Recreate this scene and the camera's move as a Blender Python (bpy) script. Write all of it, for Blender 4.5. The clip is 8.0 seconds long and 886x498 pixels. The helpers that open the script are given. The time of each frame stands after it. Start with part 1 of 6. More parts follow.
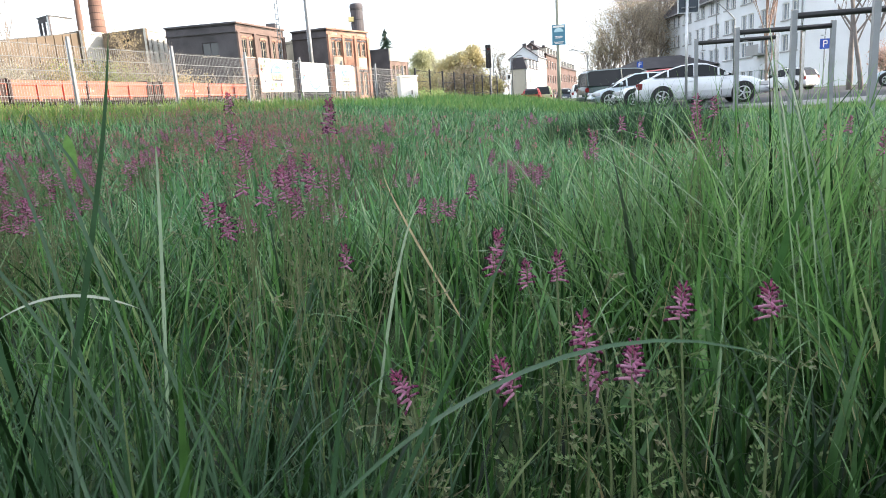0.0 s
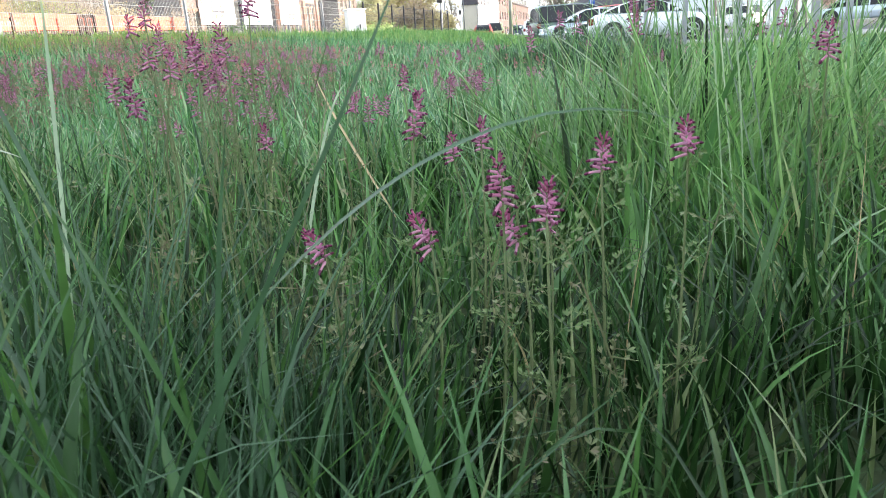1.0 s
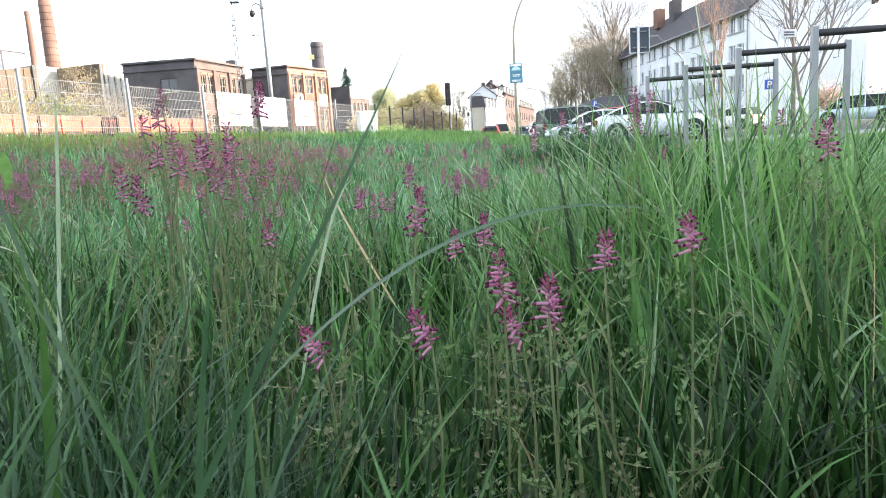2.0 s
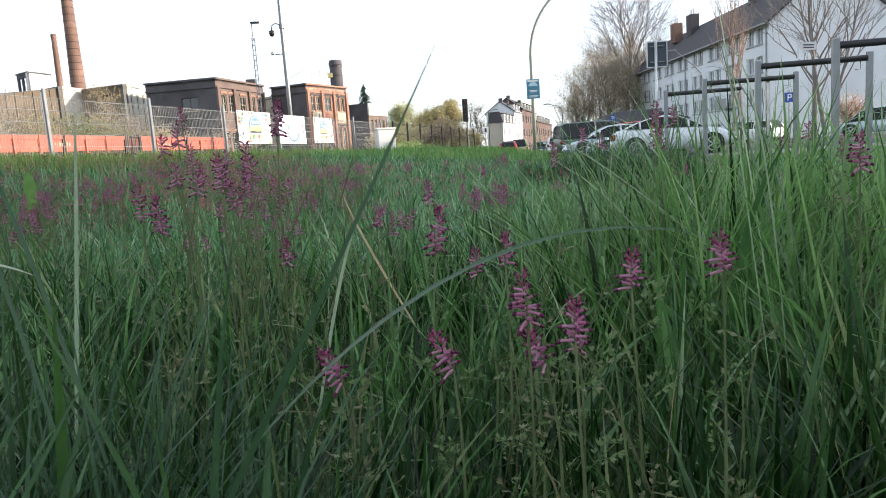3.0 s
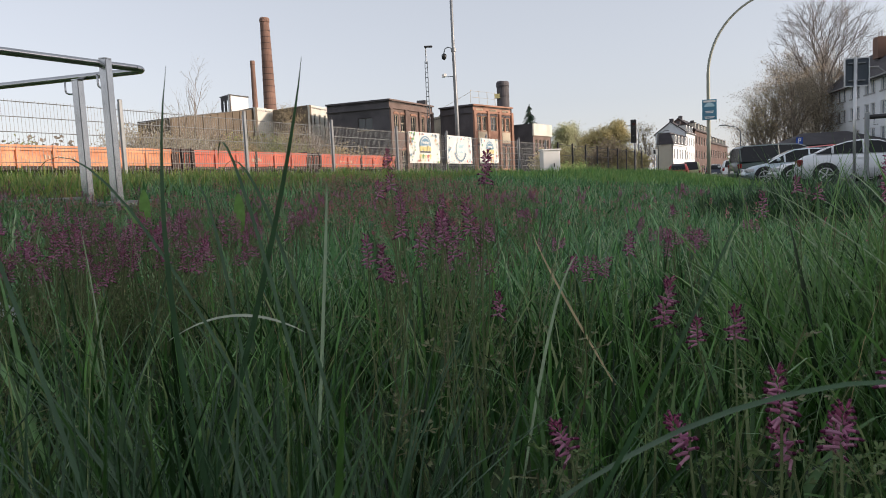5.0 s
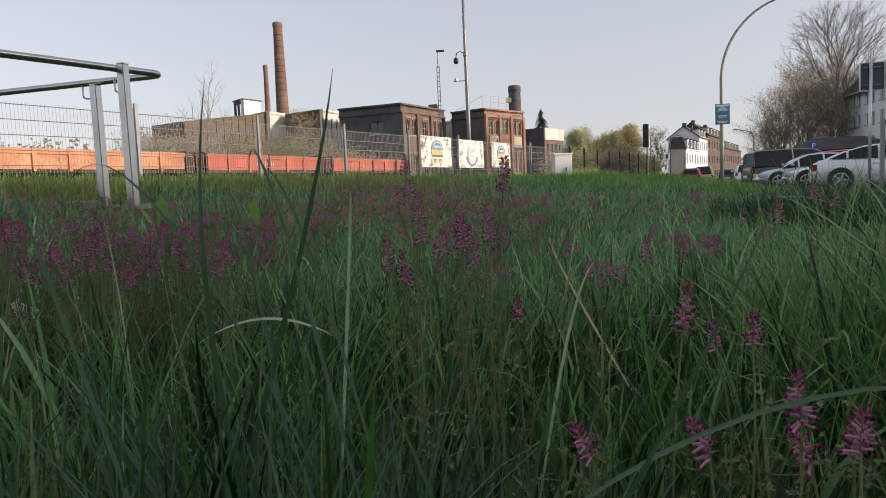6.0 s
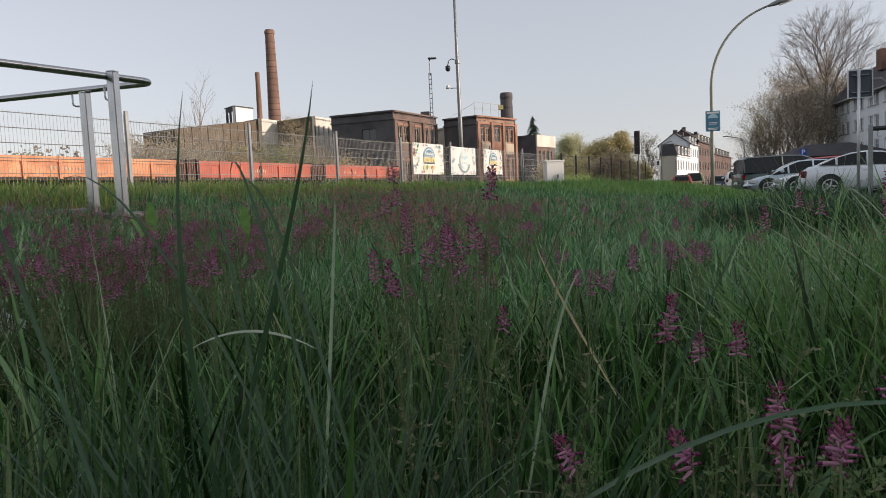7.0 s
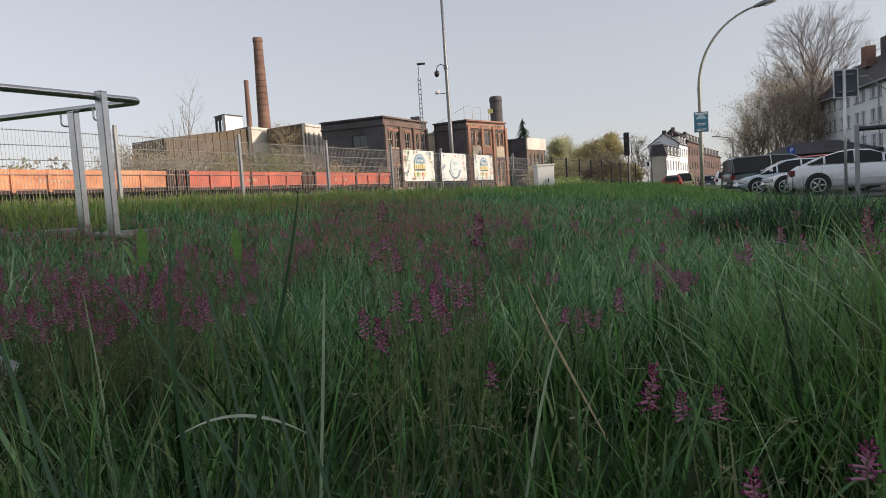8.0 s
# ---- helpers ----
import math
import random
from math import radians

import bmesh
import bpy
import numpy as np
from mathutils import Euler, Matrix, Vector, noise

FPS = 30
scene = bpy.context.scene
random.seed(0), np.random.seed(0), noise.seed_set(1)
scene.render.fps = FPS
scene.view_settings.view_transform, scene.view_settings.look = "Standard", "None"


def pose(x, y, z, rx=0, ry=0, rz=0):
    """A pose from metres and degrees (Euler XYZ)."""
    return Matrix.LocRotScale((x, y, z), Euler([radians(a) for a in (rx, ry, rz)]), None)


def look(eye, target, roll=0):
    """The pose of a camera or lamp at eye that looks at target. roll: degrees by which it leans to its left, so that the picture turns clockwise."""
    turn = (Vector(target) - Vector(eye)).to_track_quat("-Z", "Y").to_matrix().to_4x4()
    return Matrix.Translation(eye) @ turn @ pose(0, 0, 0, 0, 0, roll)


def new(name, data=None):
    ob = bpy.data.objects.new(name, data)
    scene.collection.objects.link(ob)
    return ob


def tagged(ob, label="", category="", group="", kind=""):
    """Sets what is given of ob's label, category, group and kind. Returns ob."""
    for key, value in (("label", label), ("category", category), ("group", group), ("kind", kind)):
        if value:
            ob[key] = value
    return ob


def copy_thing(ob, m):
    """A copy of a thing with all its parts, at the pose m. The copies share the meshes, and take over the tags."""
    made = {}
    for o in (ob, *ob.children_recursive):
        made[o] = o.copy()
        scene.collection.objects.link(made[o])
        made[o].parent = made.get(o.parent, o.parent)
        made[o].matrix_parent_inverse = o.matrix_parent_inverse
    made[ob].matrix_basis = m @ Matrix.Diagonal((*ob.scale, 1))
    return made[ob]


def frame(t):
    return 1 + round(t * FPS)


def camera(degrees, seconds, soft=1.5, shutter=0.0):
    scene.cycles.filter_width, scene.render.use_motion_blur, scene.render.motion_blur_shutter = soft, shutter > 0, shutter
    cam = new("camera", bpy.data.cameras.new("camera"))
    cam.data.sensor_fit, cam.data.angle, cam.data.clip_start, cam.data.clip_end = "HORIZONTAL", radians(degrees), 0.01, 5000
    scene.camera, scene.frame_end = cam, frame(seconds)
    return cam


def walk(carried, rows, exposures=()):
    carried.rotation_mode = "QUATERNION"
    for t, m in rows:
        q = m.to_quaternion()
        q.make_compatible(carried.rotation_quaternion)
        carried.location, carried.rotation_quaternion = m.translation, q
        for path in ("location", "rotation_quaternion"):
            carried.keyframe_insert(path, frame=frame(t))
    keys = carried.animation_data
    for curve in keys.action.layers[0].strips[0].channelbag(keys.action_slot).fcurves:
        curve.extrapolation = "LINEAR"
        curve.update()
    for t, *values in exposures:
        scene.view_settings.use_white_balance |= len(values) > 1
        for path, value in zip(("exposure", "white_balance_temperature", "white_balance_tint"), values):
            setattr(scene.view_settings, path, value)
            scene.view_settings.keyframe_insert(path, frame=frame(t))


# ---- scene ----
cam = camera(66.3, 8.0, soft=0.8)
cam.data.dof.use_dof, cam.data.dof.focus_distance, cam.data.dof.aperture_fstop = True, 1.2, 32.0
PATH = [
    (0, (0.003, 0.036, 0.412), (-0.005, 1.993, -0.002), -3.8),
    (0.2, (0.007, 0.036, 0.398), (0.012, 1.993, -0.008), -4.1),
    (0.5, (0.013, 0.036, 0.376), (0.091, 1.992, -0.035), -4.1),
    (0.7, (0.018, 0.037, 0.361), (0.1285, 1.977, -0.104), -4.0),
    (1, (0.026, 0.04, 0.345), (0.143, 1.948, -0.245), -3.6),
    (1.5, (0.035, 0.048, 0.341), (0.172, 1.989, -0.122), -3.4),
    (1.7, (0.034, 0.046, 0.344), (0.165, 2.004, -0.045), -3.4),
    (2.8, (0.031, 0.063, 0.341), (0.103, 2.043, 0.07), -4.1),
    (3, (0.031, 0.061, 0.345), (0.094, 2.042, 0.077), -4.0),
    (3.2, (0.030, 0.061, 0.352), (0.058, 2.045, 0.112), -4.1),
    (3.5, (0.029, 0.062, 0.363), (0.017, 2.049, 0.135), -4.3),
    (4, (0.013, 0.066, 0.372), (-0.134, 2.049, 0.161), -3.4),
    (4.5, (-0.005, 0.049, 0.381), (-0.288, 2.02, 0.193), -2.6),
    (4.7, (-0.012, 0.052, 0.384), (-0.355, 2.013, 0.196), -2.8),
    (5.8, (-0.028, 0.036, 0.388), (-0.46, 1.981, 0.213), -2.4),
    (6, (-0.027, 0.036, 0.389), (-0.453, 1.983, 0.217), -2.5),
    (6.5, (-0.024, 0.039, 0.388), (-0.433, 1.989, 0.222), -2.4),
    (7, (-0.02, 0.039, 0.392), (-0.424, 1.992, 0.239), -2.6),
    (7.5, (-0.015, 0.041, 0.395), (-0.412, 1.995, 0.249), -2.9),
    (8, (-0.01, 0.031, 0.45), (-0.392, 1.989, 0.308), -3.7),
]
SKY_STRENGTH, SUN_STRENGTH, SHADE_TOP = 0.15, 3.6, 14.3
EXPOSURES = [(0, 1.72, 6300, 9), (0.5, 1.86, 6300, 9), (1.0, 2.28, 6250, 9), (1.5, 2.64, 6250, 9), (1.7, 2.48, 6250, 9), (2.8, 1.32, 6200, 8), (3.5, 0.90, 6250, 8),
             (4.5, 0.46, 6450, 11), (6.0, 0.26, 6600, 13), (8.0, 0.18, 6580, 12)]
walk(cam, [(t, look(eye, target, roll)) for t, eye, target, roll in PATH], EXPOSURES)

# ---- world and sun ----
SUN_AZ, SUN_EL = radians(94), radians(16)
SUN_DIR = Vector((math.sin(SUN_AZ) * math.cos(SUN_EL), math.cos(SUN_AZ) * math.cos(SUN_EL), math.sin(SUN_EL)))
world = bpy.data.worlds.new("sky")
scene.world = world
world.use_nodes = True
wn = world.node_tree.nodes
sky = wn.new("ShaderNodeTexSky")
sky.sky_type = "NISHITA"
sky.sun_disc = False
sky.sun_elevation, sky.sun_rotation = SUN_EL, SUN_AZ
sky.air_density, sky.dust_density, sky.ozone_density = 1.0, 1.0, 1.0
wn["Background"].inputs["Strength"].default_value = SKY_STRENGTH
haze = wn.new("ShaderNodeHueSaturation")
haze.inputs["Saturation"].default_value = 0.48
world.node_tree.links.new(sky.outputs[0], haze.inputs["Color"])
warm = wn.new("ShaderNodeMix")
warm.data_type, warm.blend_type = "RGBA", "MULTIPLY"
warm.inputs["Factor"].default_value = 1.0
warm.inputs["B"].default_value = (1.04, 0.97, 1.0, 1)
world.node_tree.links.new(haze.outputs[0], warm.inputs["A"])
veil = wn.new("ShaderNodeMix")
veil.data_type = "RGBA"
veil.inputs["Factor"].default_value = 0.50
veil.inputs["B"].default_value = (3.38, 3.78, 4.12, 1)
world.node_tree.links.new(warm.outputs["Result"], veil.inputs["A"])
world.node_tree.links.new(veil.outputs["Result"], wn["Background"].inputs["Color"])
sun_data = bpy.data.lights.new("sun", "SUN")
sun_data.energy, sun_data.angle, sun_data.color = SUN_STRENGTH, radians(0.6), (1.0, 0.84, 0.68)
sun = new("sun", sun_data)
sun.matrix_world = look(SUN_DIR * 200, (0, 0, 0))


# ---- materials ----
def mat(name, col, rough=0.6, metal=0.0, var=0.18, scale=3.0, bump=0.15, fine=60.0, obj=0.0, island=0.0, spec=0.5, tint=None, stain=0.0):
    """A procedural surface: base colour varied at two scales, with fine relief."""
    m = bpy.data.materials.new(name)
    m.use_nodes = True
    nt = m.node_tree
    n, l = nt.nodes, nt.links
    b = n["Principled BSDF"]
    co = n.new("ShaderNodeTexCoord")
    big = n.new("ShaderNodeTexNoise")
    big.inputs["Scale"].default_value, big.inputs["Detail"].default_value = scale, 6
    small = n.new("ShaderNodeTexNoise")
    small.inputs["Scale"].default_value, small.inputs["Detail"].default_value = fine, 4
    for t in (big, small):
        l.new(co.outputs["Object"], t.inputs["Vector"])
    ramp = n.new("ShaderNodeValToRGB")
    e = ramp.color_ramp.elements
    dark = [c * (1 - var) for c in col]
    light = [min(1, c * (1 + var)) for c in (tint or col)]
    e[0].position, e[0].color = 0.3, (*dark, 1)
    e[1].position, e[1].color = 0.7, (*light, 1)
    add = n.new("ShaderNodeMath")
    add.operation = "MULTIPLY_ADD"
    add.inputs[1].default_value = 0.35
    l.new(small.outputs[0], add.inputs[0])
    mul = n.new("ShaderNodeMath")
    mul.operation = "MULTIPLY"
    mul.inputs[1].default_value = 0.65
    l.new(big.outputs[0], mul.inputs[0])
    l.new(mul.outputs[0], add.inputs[2])
    value = add.outputs[0]
    if obj or island:
        if obj:
            src = n.new("ShaderNodeObjectInfo").outputs["Random"]
        else:
            src = n.new("ShaderNodeNewGeometry").outputs["Random Per Island"]
        c = n.new("ShaderNodeMath")
        c.operation = "MULTIPLY_ADD"
        c.inputs[1].default_value = obj or island
        l.new(src, c.inputs[0])
        s = n.new("ShaderNodeMath")
        s.operation = "SUBTRACT"
        l.new(value, s.inputs[0])
        s.inputs[1].default_value = 0.5 * (obj or island)
        l.new(s.outputs[0], c.inputs[2])
        value = c.outputs[0]
    l.new(value, ramp.inputs[0])
    colour = ramp.outputs[0]
    if stain:
        st = n.new("ShaderNodeTexNoise")
        st.inputs["Scale"].default_value, st.inputs["Detail"].default_value, st.inputs["Distortion"].default_value = scale * 0.35, 8, 1.2
        l.new(co.outputs["Object"], st.inputs["Vector"])
        sr = n.new("ShaderNodeValToRGB")
        sr.color_ramp.elements[0].position, sr.color_ramp.elements[1].position = 0.48, 0.66
        l.new(st.outputs[0], sr.inputs[0])
        mx = n.new("ShaderNodeMix")
        mx.data_type = "RGBA"
        fac = n.new("ShaderNodeMath")
        fac.operation = "MULTIPLY"
        fac.inputs[1].default_value = stain
        l.new(sr.outputs[0], fac.inputs[0])
        l.new(fac.outputs[0], mx.inputs["Factor"])
        l.new(colour, mx.inputs["A"])
        mx.inputs["B"].default_value = (*[c * 0.45 for c in col], 1)
        colour = mx.outputs["Result"]
    l.new(colour, b.inputs["Base Color"])
    b.inputs["Roughness"].default_value, b.inputs["Metallic"].default_value = rough, metal
    b.inputs["Specular IOR Level"].default_value = spec
    if bump:
        bp = n.new("ShaderNodeBump")
        bp.inputs["Strength"].default_value, bp.inputs["Distance"].default_value = bump, 0.3 / fine
        l.new(small.outputs[0], bp.inputs["Height"])
        l.new(bp.outputs[0], b.inputs["Normal"])
    return m


def leafy(name, cols, rough=0.5, thin=0.35, spec=0.35):
    """Thin plant tissue that lets light through; every blade or leaf takes its own tone out of cols."""
    m = bpy.data.materials.new(name)
    m.use_nodes = True
    nt = m.node_tree
    n, l = nt.nodes, nt.links
    b = n["Principled BSDF"]
    geo = n.new("ShaderNodeNewGeometry")
    ramp = n.new("ShaderNodeValToRGB")
    els = ramp.color_ramp.elements
    while len(els) < len(cols):
        els.new(0.5)
    for k, c in enumerate(cols):
        els[k].position, els[k].color = k / (len(cols) - 1), (*c, 1)
    l.new(geo.outputs["Random Per Island"], ramp.inputs[0])
    co = n.new("ShaderNodeTexCoord")
    noi = n.new("ShaderNodeTexNoise")
    noi.inputs["Scale"].default_value, noi.inputs["Detail"].default_value = 45, 3
    l.new(co.outputs["Object"], noi.inputs["Vector"])
    br = n.new("ShaderNodeHueSaturation")
    val = n.new("ShaderNodeMapRange")
    val.inputs["To Min"].default_value, val.inputs["To Max"].default_value = 0.6, 1.4
    l.new(noi.outputs[0], val.inputs["Value"])
    l.new(val.outputs[0], br.inputs["Value"])
    l.new(ramp.outputs[0], br.inputs["Color"])
    l.new(br.outputs[0], b.inputs["Base Color"])
    b.inputs["Roughness"].default_value = rough
    b.inputs["Specular IOR Level"].default_value = spec
    tr = n.new("ShaderNodeBsdfTranslucent")
    l.new(br.outputs[0], tr.inputs["Color"])
    mix = n.new("ShaderNodeMixShader")
    mix.inputs[0].default_value = thin
    l.new(b.outputs[0], mix.inputs[1])
    l.new(tr.outputs[0], mix.inputs[2])
    l.new(mix.outputs[0], n["Material Output"].inputs["Surface"])
    return m


def glass_mat(name, col, rough=0.05):
    m = bpy.data.materials.new(name)
    m.use_nodes = True
    b = m.node_tree.nodes["Principled BSDF"]
    b.inputs["Base Color"].default_value = (*col, 1)
    b.inputs["Roughness"].default_value = rough
    b.inputs["Specular IOR Level"].default_value = 0.8
    return m


# closest grass: the shade among its dense stems is put into darker blade colours
GRASS_SHADED = leafy("shaded_grass_blades", [(0.004, 0.011, 0.003), (0.016, 0.049, 0.011), (0.005, 0.022, 0.004), (0.044, 0.109, 0.024), (0.020, 0.056, 0.023), (0.098, 0.216, 0.051), (0.011, 0.034, 0.009), (0.125, 0.231, 0.088), (0.029, 0.085, 0.017), (0.222, 0.272, 0.118)], rough=0.33, thin=0.33, spec=0.38)
# same grass further off, a paler copy without that painted shade
GRASS_PALER = leafy("paler_grass_blades", [(0.009, 0.025, 0.006), (0.042, 0.111, 0.027), (0.016, 0.050, 0.013), (0.100, 0.228, 0.054), (0.047, 0.121, 0.049), (0.187, 0.392, 0.102), (0.027, 0.075, 0.019), (0.225, 0.392, 0.167), (0.072, 0.180, 0.039), (0.378, 0.443, 0.207)], rough=0.32, thin=0.38, spec=0.45)
GRASS_BROAD = leafy("broad_grass_blades", [(0.050, 0.125, 0.038), (0.085, 0.205, 0.062), (0.036, 0.090, 0.028), (0.120, 0.250, 0.085)], rough=0.35, thin=0.4, spec=0.4)
GRASS_DARK = leafy("dark_grass_blades", [(0.042, 0.094, 0.043), (0.057, 0.119, 0.054), (0.031, 0.074, 0.032)], rough=0.4, thin=0.25, spec=0.45)
GRASS_PALE = leafy("pale_grass_blades", [(0.213, 0.353, 0.147), (0.295, 0.389, 0.224), (0.157, 0.295, 0.112)], rough=0.25, thin=0.40, spec=1.0)
GRASS_LUSH = leafy("lush_tuft_blades", [(0.085, 0.190, 0.052), (0.189, 0.367, 0.106), (0.121, 0.254, 0.070), (0.326, 0.505, 0.186), (0.051, 0.121, 0.034)], rough=0.3, thin=0.45, spec=0.6)
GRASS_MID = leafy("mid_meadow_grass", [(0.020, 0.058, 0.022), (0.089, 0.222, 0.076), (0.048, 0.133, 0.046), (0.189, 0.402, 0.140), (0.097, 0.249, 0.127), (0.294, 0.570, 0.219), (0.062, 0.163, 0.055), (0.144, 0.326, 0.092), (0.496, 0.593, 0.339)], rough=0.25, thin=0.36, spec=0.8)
GRASS_BANK = leafy("bank_grass", [(0.087, 0.160, 0.045), (0.229, 0.355, 0.082), (0.123, 0.231, 0.059), (0.333, 0.427, 0.103), (0.176, 0.319, 0.075), (0.456, 0.444, 0.148), (0.298, 0.213, 0.112)], rough=0.5, thin=0.3)
GRASS_FAR = leafy("far_meadow_grass", [(0.085, 0.200, 0.055), (0.180, 0.360, 0.090), (0.120, 0.270, 0.075), (0.260, 0.420, 0.110), (0.330, 0.420, 0.150)], rough=0.5, thin=0.3)
SEED_HEAD = leafy("brown_seed_heads", [(0.16, 0.085, 0.085), (0.20, 0.10, 0.10), (0.14, 0.10, 0.07)], rough=0.7, thin=0.2)
GRASS_DRY = leafy("dry_stems", [(0.493, 0.392, 0.203), (0.377, 0.290, 0.160), (0.609, 0.493, 0.275)], rough=0.7, thin=0.2)
FUM_LEAF = leafy("fumitory_leaf", [(0.116, 0.184, 0.062), (0.150, 0.212, 0.080), (0.093, 0.157, 0.052), (0.170, 0.201, 0.090)], rough=0.6, thin=0.3)
FUM_STEM = leafy("fumitory_stem", [(0.173, 0.199, 0.094), (0.145, 0.191, 0.079), (0.191, 0.167, 0.100)], rough=0.6, thin=0.1)
PETAL = leafy("fumitory_petal", [(0.58, 0.25, 0.38), (0.50, 0.17, 0.31), (0.64, 0.34, 0.45), (0.47, 0.15, 0.29), (0.55, 0.27, 0.40)], rough=0.5, thin=0.3)
PETAL_TIP = leafy("fumitory_petal_tip", [(0.07, 0.006, 0.035), (0.13, 0.012, 0.06)], rough=0.5, thin=0.1)
PETAL_BUD = leafy("fumitory_buds", [(0.45, 0.12, 0.23), (0.36, 0.08, 0.18), (0.54, 0.19, 0.30)], rough=0.5, thin=0.25)
PETAL_RED = leafy("crimson_fumitory_petal", [(0.68, 0.17, 0.19), (0.54, 0.10, 0.13), (0.72, 0.27, 0.27), (0.60, 0.14, 0.16), (0.72, 0.40, 0.36)], rough=0.5, thin=0.3)
FOLIAGE = leafy("fumitory_undergrowth", [(0.171, 0.213, 0.093), (0.221, 0.219, 0.117), (0.129, 0.187, 0.076), (0.227, 0.187, 0.122), (0.190, 0.245, 0.105)], rough=0.65, thin=0.3)
DRIFT = leafy("far_fumitory_flowers", [(0.526, 0.090, 0.166), (0.408, 0.079, 0.124), (0.612, 0.193, 0.247), (0.365, 0.124, 0.124), (0.496, 0.226, 0.206)], rough=0.6, thin=0.3)
LENS = mat("dark_signal_lens", (0.05, 0.008, 0.008), 0.25, var=0.05, bump=0)
PAPER = mat("weathered_paper", (0.70, 0.72, 0.74), 0.8, var=0.15, scale=20, bump=0.2)
DOCK = leafy("dock_leaf", [(0.149, 0.294, 0.068), (0.188, 0.345, 0.088)], rough=0.45, thin=0.4)
SOIL = mat("soil_and_thatch", (0.032, 0.042, 0.018), 0.95, var=0.5, scale=1.2, bump=0.6, fine=25, tint=(0.05, 0.075, 0.026))
ASPHALT = mat("asphalt", (0.055, 0.055, 0.058), 0.85, var=0.25, scale=0.6, bump=0.3, fine=90, stain=0.4)
PAVING = mat("paving", (0.30, 0.29, 0.27), 0.85, var=0.2, scale=1.2, bump=0.2, fine=40, stain=0.3)
STEEL = mat("brushed_steel", (0.50, 0.495, 0.495), 0.22, 1.0, var=0.12, scale=6, bump=0.06, fine=140)
WIRE = mat("fence_wire_grey", (0.25, 0.255, 0.255), 0.55, 0.25, var=0.2, scale=9, bump=0)
GALV = mat("galvanised_steel", (0.24, 0.25, 0.26), 0.5, 0.6, var=0.2, scale=9, bump=0.05, fine=120)
DARKSTEEL = mat("dark_painted_steel", (0.035, 0.033, 0.036), 0.45, 0.2, var=0.2, scale=5, bump=0.05)
POLE_PAINT = mat("pole_paint", (0.29, 0.30, 0.25), 0.5, 0.3, var=0.2, scale=3)
WHITE_PAINT = mat("white_paint", (0.78, 0.77, 0.75), 0.5, var=0.06, scale=2, bump=0.03)
BLACK = mat("black_plastic", (0.018, 0.018, 0.02), 0.5, var=0.2)
RUBBER = mat("rubber", (0.02, 0.02, 0.02), 0.8, var=0.2)
# dark brick; on the factory's left walls its tone also carries their shade
BRICK_DARK = mat("dark_brick", (0.105, 0.097, 0.104), 0.9, var=0.35, scale=0.5, bump=0.3, fine=9, stain=0.5)
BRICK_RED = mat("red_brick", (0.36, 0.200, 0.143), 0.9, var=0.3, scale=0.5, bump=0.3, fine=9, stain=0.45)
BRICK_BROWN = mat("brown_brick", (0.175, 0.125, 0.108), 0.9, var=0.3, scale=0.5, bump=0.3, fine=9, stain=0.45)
BRICK_ROW = mat("weathered_row_brick", (0.135, 0.090, 0.080), 0.9, var=0.3, scale=0.5, bump=0.3, fine=9, stain=0.4)
BRICK_CHIM = mat("chimney_brick", (0.22, 0.13, 0.10), 0.9, var=0.3, scale=0.4, bump=0.3, fine=8, stain=0.5)
STONE_PALE = mat("pale_stone", (0.50, 0.43, 0.33), 0.85, var=0.2, scale=0.8, stain=0.3)
SHEET_PALE = mat("pale_sheet_cladding", (0.66, 0.63, 0.56), 0.7, var=0.18, scale=0.4, stain=0.35)
OLIVE = mat("weathered_hall_wall", (0.15, 0.115, 0.080), 0.85, var=0.3, scale=0.3, stain=0.4)
RENDER_WHITE = mat("white_render", (0.79, 0.815, 0.845), 0.9, var=0.07, scale=0.35, bump=0.1, fine=20, stain=0.15)
RENDER_CREAM = mat("cream_render", (0.60, 0.55, 0.47), 0.9, var=0.1, scale=0.5, stain=0.2)
BLEACHED = leafy("bleached_blade", [(0.426, 0.476, 0.357), (0.492, 0.527, 0.408)], rough=0.5, thin=0.35)
WHITE_LEAF = leafy("white_blossom", [(0.44, 0.41, 0.34), (0.36, 0.34, 0.27), (0.28, 0.27, 0.18)], rough=0.7, thin=0.3)
RENDER_GREY = mat("grey_render", (0.36, 0.36, 0.36), 0.9, var=0.1, scale=0.5)
ROOF_DARK = mat("dark_roof_tiles", (0.056, 0.050, 0.055), 0.8, var=0.3, scale=1.0, bump=0.3, fine=6)
ROOF_FELT = mat("roof_felt", (0.10, 0.10, 0.10), 0.9, var=0.3, scale=0.6)
PANE = glass_mat("window_glass", (0.03, 0.035, 0.04), 0.08)
# pale grey-blue base colour stands in for the sky reflected in the panes
PANE_SKY = glass_mat("sky_toned_window_glass", (0.20, 0.23, 0.26), 0.06)
CARGLASS = glass_mat("car_glass", (0.012, 0.014, 0.016), 0.08)
CARGLASS.node_tree.nodes["Principled BSDF"].inputs["Specular IOR Level"].default_value = 0.35
WAGON_RED = mat("wagon_orange_paint", (0.58, 0.205, 0.095), 0.65, var=0.3, scale=1.6, bump=0.1, fine=20, stain=0.4, tint=(0.66, 0.30, 0.155))
WAGON_RED2 = mat("wagon_red_paint", (0.50, 0.115, 0.070), 0.65, var=0.25, scale=1.2, bump=0.1, fine=20, stain=0.3)
WAGON_DARK = mat("wagon_underframe", (0.05, 0.03, 0.026), 0.8, var=0.3, scale=2)
BARK = mat("bark", (0.21, 0.175, 0.145), 0.95, var=0.35, scale=2, bump=0.4, fine=25)
